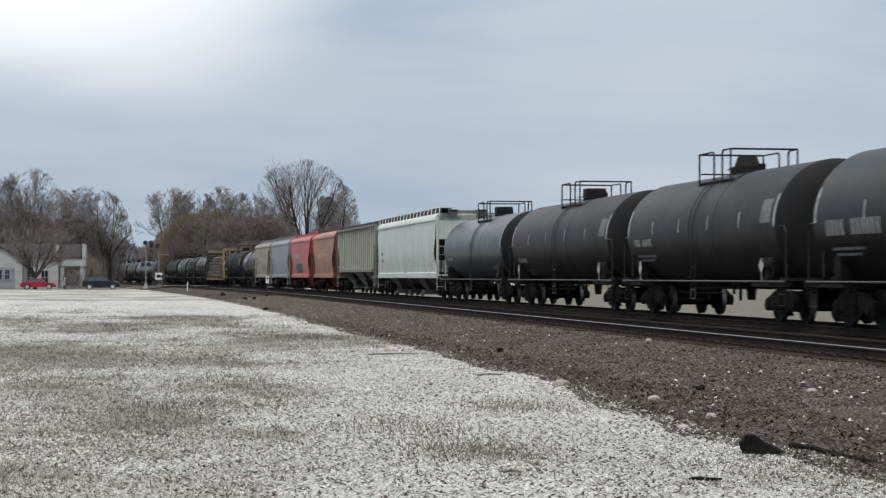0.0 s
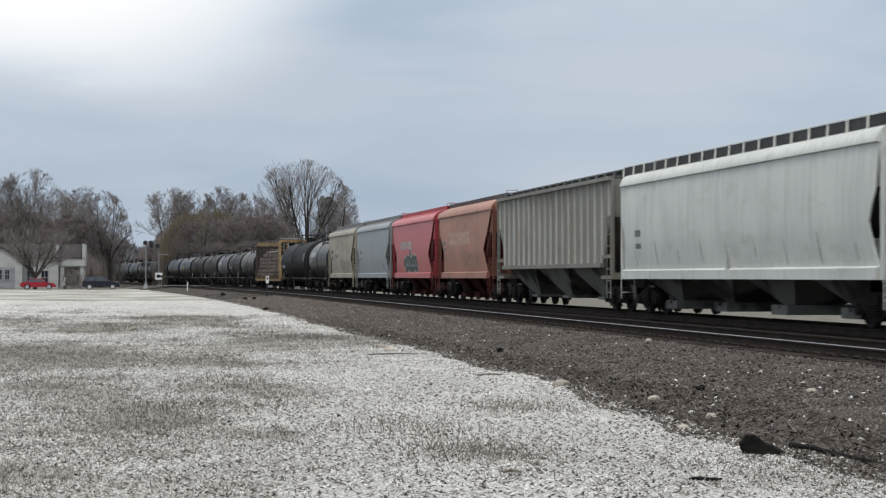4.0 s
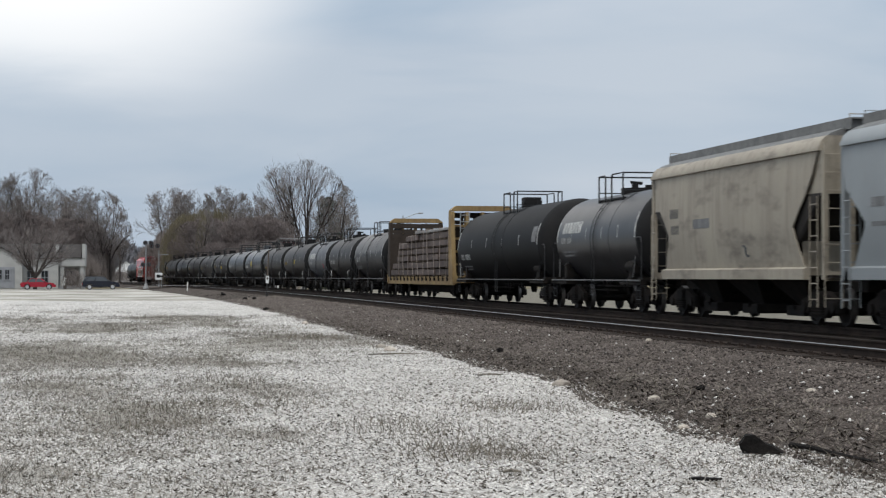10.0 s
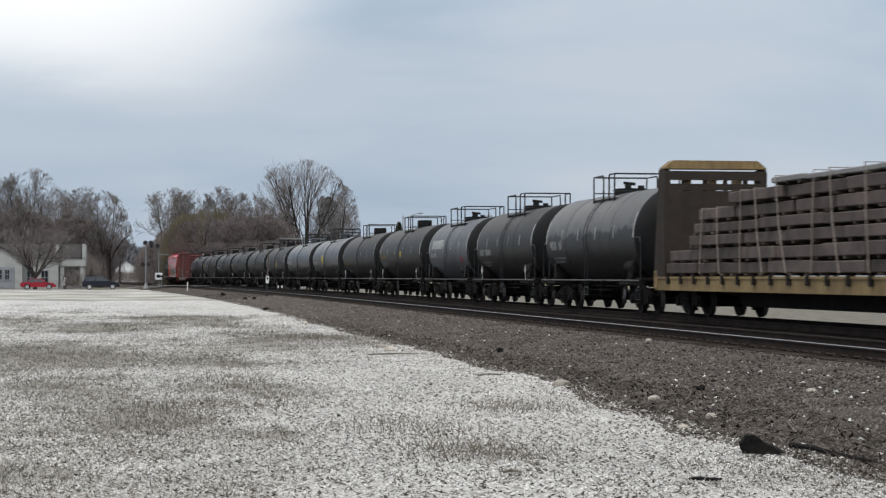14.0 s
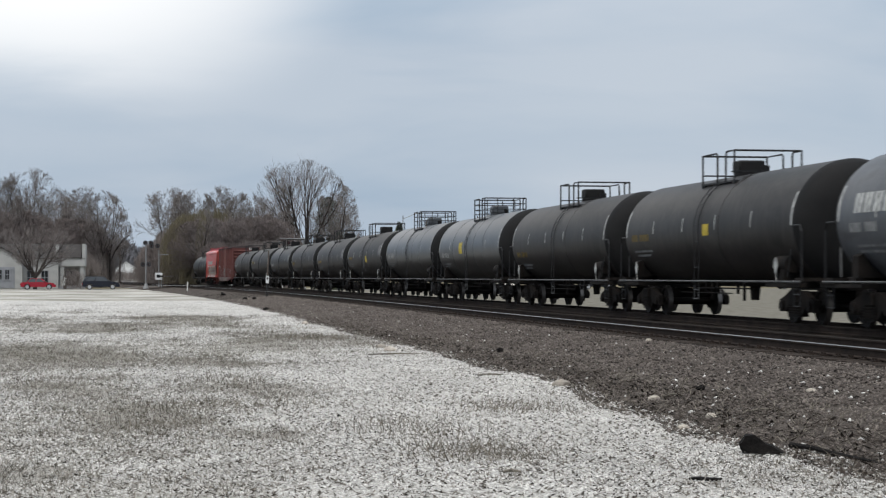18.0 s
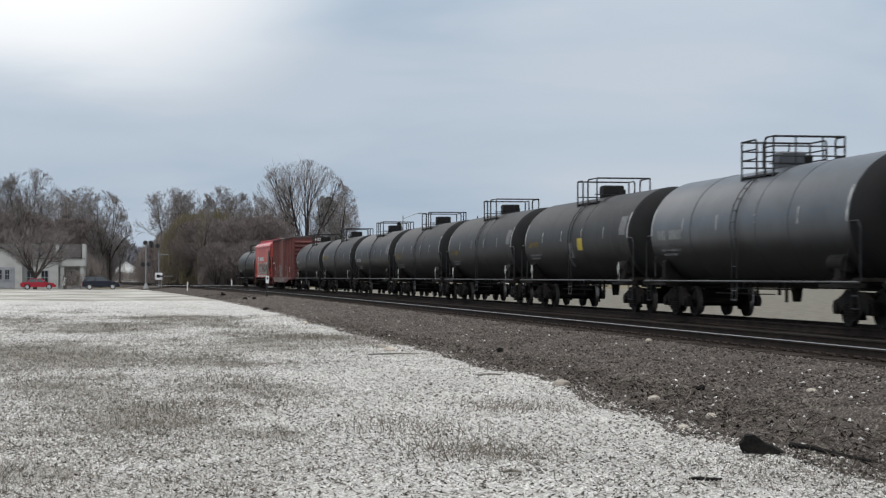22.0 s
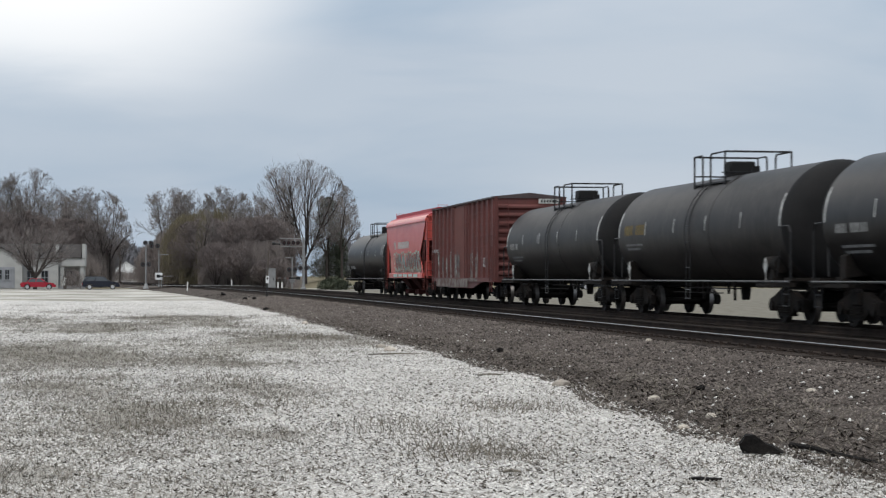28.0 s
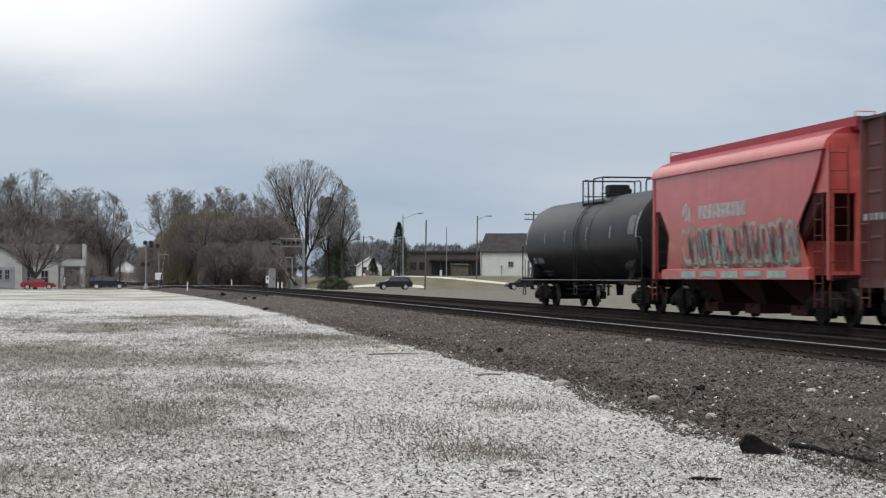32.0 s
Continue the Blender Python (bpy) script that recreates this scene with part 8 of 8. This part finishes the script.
# worn grassy patches: centre and half sizes
WORN = [(-1.31, 44.89, 1.6, 4.5), (5.02, 47.85, 1.5, 3.5), (2.27, 76.75, 3.0, 7.0), (2.23, 27.73, 1.0, 2.0), (1.60, 19.82, 0.7, 0.9), (3.31, 16.98, 0.45, 0.5), (-0.71, 16.16, 0.6, 0.7), (-1.00, 28.59, 1.0, 2.0), (0.76, 21.49, 0.6, 0.9), (-2.47, 36.97, 1.6, 3.5), (-0.35, 58.93, 2.2, 4.0), (2.26, 36.15, 1.3, 1.6), (0.21, 17.73, 0.5, 0.6)]


def grassiness(x, y):
    """How grassy the yard is: worn patches of a few metres, whiter towards the ballast and far off."""
    v = noise.noise((x * 0.22, y * 0.10, 1.5)) + 0.6 * noise.noise((x * 0.7, y * 0.35, 4.5)) + 0.35 * noise.noise((x * 2.1, y * 1.4, 8.5))
    edge = 1.2 + 3.6 * step(16, 42, y)
    for px_, py_, rx_, ry_ in WORN:
        v += 0.85 * math.exp(-((x - px_) / rx_) ** 2 - ((y - py_) / ry_) ** 2)
    return v + 0.26 - 0.85 * step(edge - 2.0, edge + 1.6, x) - 0.65 * step(72, 98, y)


GRID_X, GRID_Y = np.arange(-14, 9.01, 0.25), np.arange(10, 135.1, 0.5)
GRID = np.array([[grassiness(x, y) for x in GRID_X] for y in GRID_Y])


def patchy(p):
    i = np.clip(((p[:, 1] - 10) / 0.5).round().astype(int), 0, len(GRID_Y) - 1)
    j = np.clip(((p[:, 0] + 14) / 0.25).round().astype(int), 0, len(GRID_X) - 1)
    return GRID[i, j]


p, r_ = yard_points(240000, 13.0, 130.0, 1)
k_ = patchy(p)
p = p[k_ < r_.uniform(-0.10, 0.55, len(p))]
scatter_stones("yard_gravel", p + np.array([0, 0, 0.004]), r_.uniform(0.007, 0.020, len(p)) * (0.85 + p[:, 1] / 60), M["gravel"], "loose crushed white limestone on the yard", 1)
p, r_ = yard_points(270000, 13.0, 120.0, 2)
k_ = patchy(p)
keep = k_ > r_.uniform(-0.40, 0.60, len(p))
p = p[keep]
blades("yard_grass", p, r_.uniform(0.012, 0.05, len(p)) * (1 + 0.8 * (r_.uniform(0, 1, len(p)) > 0.92)), r_.uniform(0.002, 0.006, len(p)) * (1 + p[:, 1] / 60), M["grass"], "short dry grey grass in the yard", 3)
p, r_ = yard_points(42000, 13.0, 80.0, 31)
blades("yard_litter", p + np.array([0, 0, 0.012]), r_.uniform(0.008, 0.026, len(p)), r_.uniform(0.006, 0.02, len(p)), M["litter"], "dark leaf scraps and chips strewn on the gravel", 32, 2.2, "litter")
# taller dead tufts
tuft_spots = [(4.07, 62.22), (4.35, 56.08), (5.33, 50.84), (5.20, 51.88), (5.82, 49.74), (3.33, 17.39), (3.47, 17.56), (4.94, 23.30), (5.04, 23.08), (0.78, 75.99), (5.19, 60.00), (0.79, 24.22), (3.07, 20.78), (3.17, 19.24), (-1.34, 30.68), (5.78, 44.67), (0.38, 21.25), (1.93, 24.02), (1.57, 30.18)]
pts = []
r_ = np.random.RandomState(8)
for x, y in tuft_spots:
    n = 240
    spread_ = 0.26 + 0.007 * y
    pts.append(np.stack([x + r_.normal(0, spread_, n), y + r_.normal(0, spread_ * 1.6, n), np.zeros(n)], 1))
pts = np.concatenate(pts)
blades("dead_tufts", pts, r_.uniform(0.04, 0.21, len(pts)) * r_.uniform(0.5, 1.0, len(pts)), r_.uniform(0.0025, 0.005, len(pts)) * (1 + pts[:, 1] / 60), M["weed"], "taller dead grass tufts standing in the gravel", 9, 0.6)


# low dark tufts all over the worn part
p, r_ = yard_points(3000, 13.0, 100.0, 61)
p = p[patchy(p) > r_.uniform(-0.35, 0.75, len(p))]
n = 12
c_ = np.repeat(p, n, 0)
c_[:, :2] += r_.normal(0, 1, (len(c_), 2)) * (0.035 + 0.0012 * c_[:, 1:2])
blades("yard_tufts", c_, r_.uniform(0.02, 0.06, len(c_)) * (0.8 + c_[:, 1] / 60), r_.uniform(0.0025, 0.006, len(c_)) * (1 + c_[:, 1] / 45), M["tuft"], "small dark dead grass tufts dotted over the yard", 62, 0.7)


def bed_points(n, y0, y1, u0, u1, seed, power=1.0):
    r = np.random.RandomState(seed)
    s = y0 * (y1 / y0) ** (r.uniform(0, 1, n) ** power)
    u = r.uniform(u0, u1, n)
    out = np.zeros((n, 3))
    for i in range(n):
        low = 6.7 + bed_foot(s[i])
        w = low + (u[i] - u0) / (u1 - u0) * (u1 - low)
        x, y, _ = on_line(w, s[i])
        out[i] = x, y, max(bed_height(w, s[i]), 0.0) + 0.005
    return out, r


p, r_ = bed_points(56000, 14.0, 130.0, 6.7, 11.1, 11)
scatter_stones("ballast_stones", p, r_.uniform(0.010, 0.032, len(p)) * (0.85 + p[:, 1] / 90), M["ballast"], "loose crushed ballast stones on the track shoulder", 12, 0.7)
p, r_ = bed_points(13000, 22.0, 160.0, 11.0, 18.4, 13)
scatter_stones("crib_ballast", p, r_.uniform(0.018, 0.040, len(p)), M["oiled"], "crushed ballast between the ties", 14, 0.7)
p, r_ = bed_points(900, 14.0, 110.0, 6.4, 10.4, 15)
scatter_stones("strewn_limestone", p, 0.010 + 0.040 * r_.uniform(0, 1, len(p)) ** 3, M["gravel"], "scattered pale stones on the shoulder", 16)
p, r_ = bed_points(9000, 14.0, 120.0, 6.3, 8.4, 17)
blades("shoulder_weeds", p, r_.uniform(0.02, 0.10, len(p)), r_.uniform(0.003, 0.008, len(p)), M["weed"], "dead weeds along the foot of the ballast", 18, 1.4)
p, r_ = bed_points(3800, 14.0, 70.0, 6.2, 7.8, 21)
blades("shoulder_litter", p + np.array([0, 0, 0.01]), r_.uniform(0.02, 0.06, len(p)), r_.uniform(0.008, 0.03, len(p)), M["dunnage"], "dark dead leaves and splinters at the foot of the ballast", 22, 3.0, "litter")


def lump(name, x, y, z, sx, sy, sz, mat, label, category, seed, turn=0.0, rough_=0.25):
    """A single rock or scrap: a faceted, dented block."""
    r = random.Random(seed)
    bm = bmesh.new()
    bmesh.ops.create_icosphere(bm, subdivisions=2, radius=1.0)
    for v in bm.verts:
        d = 1 + rough_ * noise.noise(v.co * 1.6 + Vector((seed * 3.7, 0, 0)))
        v.co = Vector((v.co.x * sx * d, v.co.y * sy * d, max(v.co.z, -0.5) * sz * d + sz * 0.45))
    ob = part(name, bm, mat)
    ob.matrix_world = pose(x, y, z - 0.01, 0, 0, turn)
    return tagged(ob, label, category)


for i, (x, y, s_) in enumerate(((6.71, 27.96, 0.11), (6.96, 23.76, 0.07), (6.14, 19.84, 0.065), (6.78, 20.8, 0.07), (8.96, 23.31, 0.06), (6.02, 41.58, 0.12), (6.11, 43.60, 0.10), (8.54, 126.41, 0.16), (10.92, 37.69, 0.07), (6.50, 65.86, 0.12))):
    lump("stone", x, y, max(bed_height(x, y), 0.0), s_ * 1.3, s_, s_ * 0.7, M["stone"], "pale loose stone at the edge of the ballast", "stone", i + 1, 30 * i)
for i, (x, y, s_) in enumerate(((7.85, 38.22, 0.075), (7.87, 24.62, 0.055), (8.28, 150.81, 0.22), (8.36, 125.42, 0.15), (7.22, 93.14, 0.12), (2.58, 22.08, 0.02), (8.81, 123.31, 0.14))):
    lump("clinker", x, y, max(bed_height(x, y), 0.0) + 0.03, s_ * 1.1, s_, s_ * 0.85, M["debris"], "dark clinker lump on the gravel", "stone", 40 + i, 47 * i, 0.8)


def rubber_scrap():
    """A torn slab of black rubber, humped at one end."""
    x, y = 5.97, 16.86
    bm = bmesh.new()
    outline = [(-0.17, 0.0), (-0.19, 0.08), (-0.13, 0.17), (-0.05, 0.165), (0.05, 0.10), (0.16, 0.045), (0.22, 0.01), (0.1, 0.0)]
    prism(bm, outline, -0.09, 0.10, 1)
    bmesh.ops.subdivide_edges(bm, edges=bm.edges[:], cuts=2, use_grid_fill=True)
    for v in bm.verts:
        v.co += Vector((noise.noise(v.co * 9), noise.noise(v.co * 9 + Vector((5, 0, 0))), noise.noise(v.co * 9 + Vector((0, 5, 0))))) * 0.018
        v.co.z = max(v.co.z, -0.01)
    ob = part("rubber_scrap", bm, M["debris"])
    ob.matrix_world = pose(x, y, 0.02, 0, 0, -18)
    tagged(ob, "torn black rubber scrap lying on the gravel edge", "scrap")
    for i, (x, y, length, turn) in enumerate(((3.30, 15.56, 0.16, 10), (6.9, 20.9, 0.35, 62), (7.3, 24.1, 0.6, 50), (6.75, 27.4, 0.7, 80), (6.2, 31.0, 0.5, 20), (7.49, 21.03, 0.5, 30), (5.85, 39.58, 1.2, 4))):
        bm = bmesh.new()
        rod(bm, (-length / 2, 0, 0.012), (0, 0.02, 0.022), 0.012, 6, 0.016)
        rod(bm, (0, 0.02, 0.022), (length / 2, -0.01, 0.010), 0.016, 6, 0.008)
        ob = part("stick", bm, M["weed"])
        ob.matrix_world = pose(x, y, max(bed_height(x, y), 0.0) + 0.01, 0, 0, turn)
        tagged(ob, "dark broken stick lying on the ground", "stick")
    # a long black strip curling away along the foot of the ballast
    bm = bmesh.new()
    pts = [(6.46, 17.35, 0.04), (6.50, 16.9, 0.055), (6.56, 16.4, 0.035), (6.63, 15.9, 0.03), (6.66, 15.3, 0.03), (6.68, 14.7, 0.02)]
    for k, (p0, p1) in enumerate(zip(pts[:-1], pts[1:])):
        rod(bm, p0, p1, 0.030 - 0.004 * k, 6, 0.026 - 0.004 * k)
    tagged(part("rubber_strip", bm, M["debris"]), "long thin strip of torn black rubber on the gravel edge", "scrap")
    bm = bmesh.new()
    outline = [(-0.14, -0.03), (-0.10, 0.02), (-0.03, 0.05), (0.04, 0.025), (0.15, 0.03), (0.12, -0.02), (0.0, -0.04)]
    prism(bm, outline, 0.0, 0.022, 2)
    ob = part("bark_scrap", bm, M["debris"])
    ob.matrix_world = pose(4.75, 14.75, 0.008, 4, 3, -6)
    tagged(ob, "flat dark scrap of bark lying on white gravel", "scrap")


rubber_scrap()


# ---- what moves ----
def motions():
    times = [2.0 * i for i in range(17)]
    for car, start, length in CARS:
        walk(car, [(t, car_pose(start - SPEED * t, length)) for t in times])
    # the waiting car creeps forward as the gates rise
    x, y = SUV_AT
    walk(SUV, [(t, pose(x + d, y, road_z(x + d))) for t, d in ((0.0, 0.0), (28.0, 0.0), (30.4, 0.02), (31.0, 0.18), (31.5, 0.36), (32.0, 0.85))])
    for car, (x, y), rows in ((CROSS_CAR, CROSS_CAR_AT, ((0.0, 64.0), (26.0, 11.5), (29.0, 5.7), (30.0, 3.75), (30.5, 2.95), (31.0, 2.13), (31.3, 1.58), (31.6, 0.96), (32.0, 0.0))),
                              (NEXT_CAR, NEXT_CAR_AT, ((0.0, 90.0), (28.0, 9.5), (31.0, 2.2), (32.0, 0.0)))):
        walk(car, [(t, pose(x + d, y, road_z(x + d), 0, 0, 180)) for t, d in rows])
    for arm, (gx, gy, gz), turn, _ in GATES:
        rise = ((0.0, 0), (28.0, 0), (30.2, 0), (30.6, 14), (31.0, 42), (31.5, 62), (32.0, 72)) if turn < 90 else ((0.0, 0), (28.0, 0), (30.4, 0), (31.0, 14), (31.5, 34), (32.0, 52))
        walk(arm, [(t, pose(gx, gy, gz, 0, -a, turn)) for t, a in rise])
    # the wheels roll without slip; all axles of one end turn alike
    turn = math.degrees(SPEED / FPS / WHEEL_R)
    for end, axles in WHEELSETS.items():
        walk(axles[0], [(k / FPS, pose(0, AXLE * end, WHEEL_R, turn * k)) for k in range(32 * FPS + 1)])
        for w in axles[1:]:
            w.rotation_mode = "QUATERNION"
            data = w.animation_data_create()
            data.action = axles[0].animation_data.action
            data.action_slot = axles[0].animation_data.action_slot


motions()
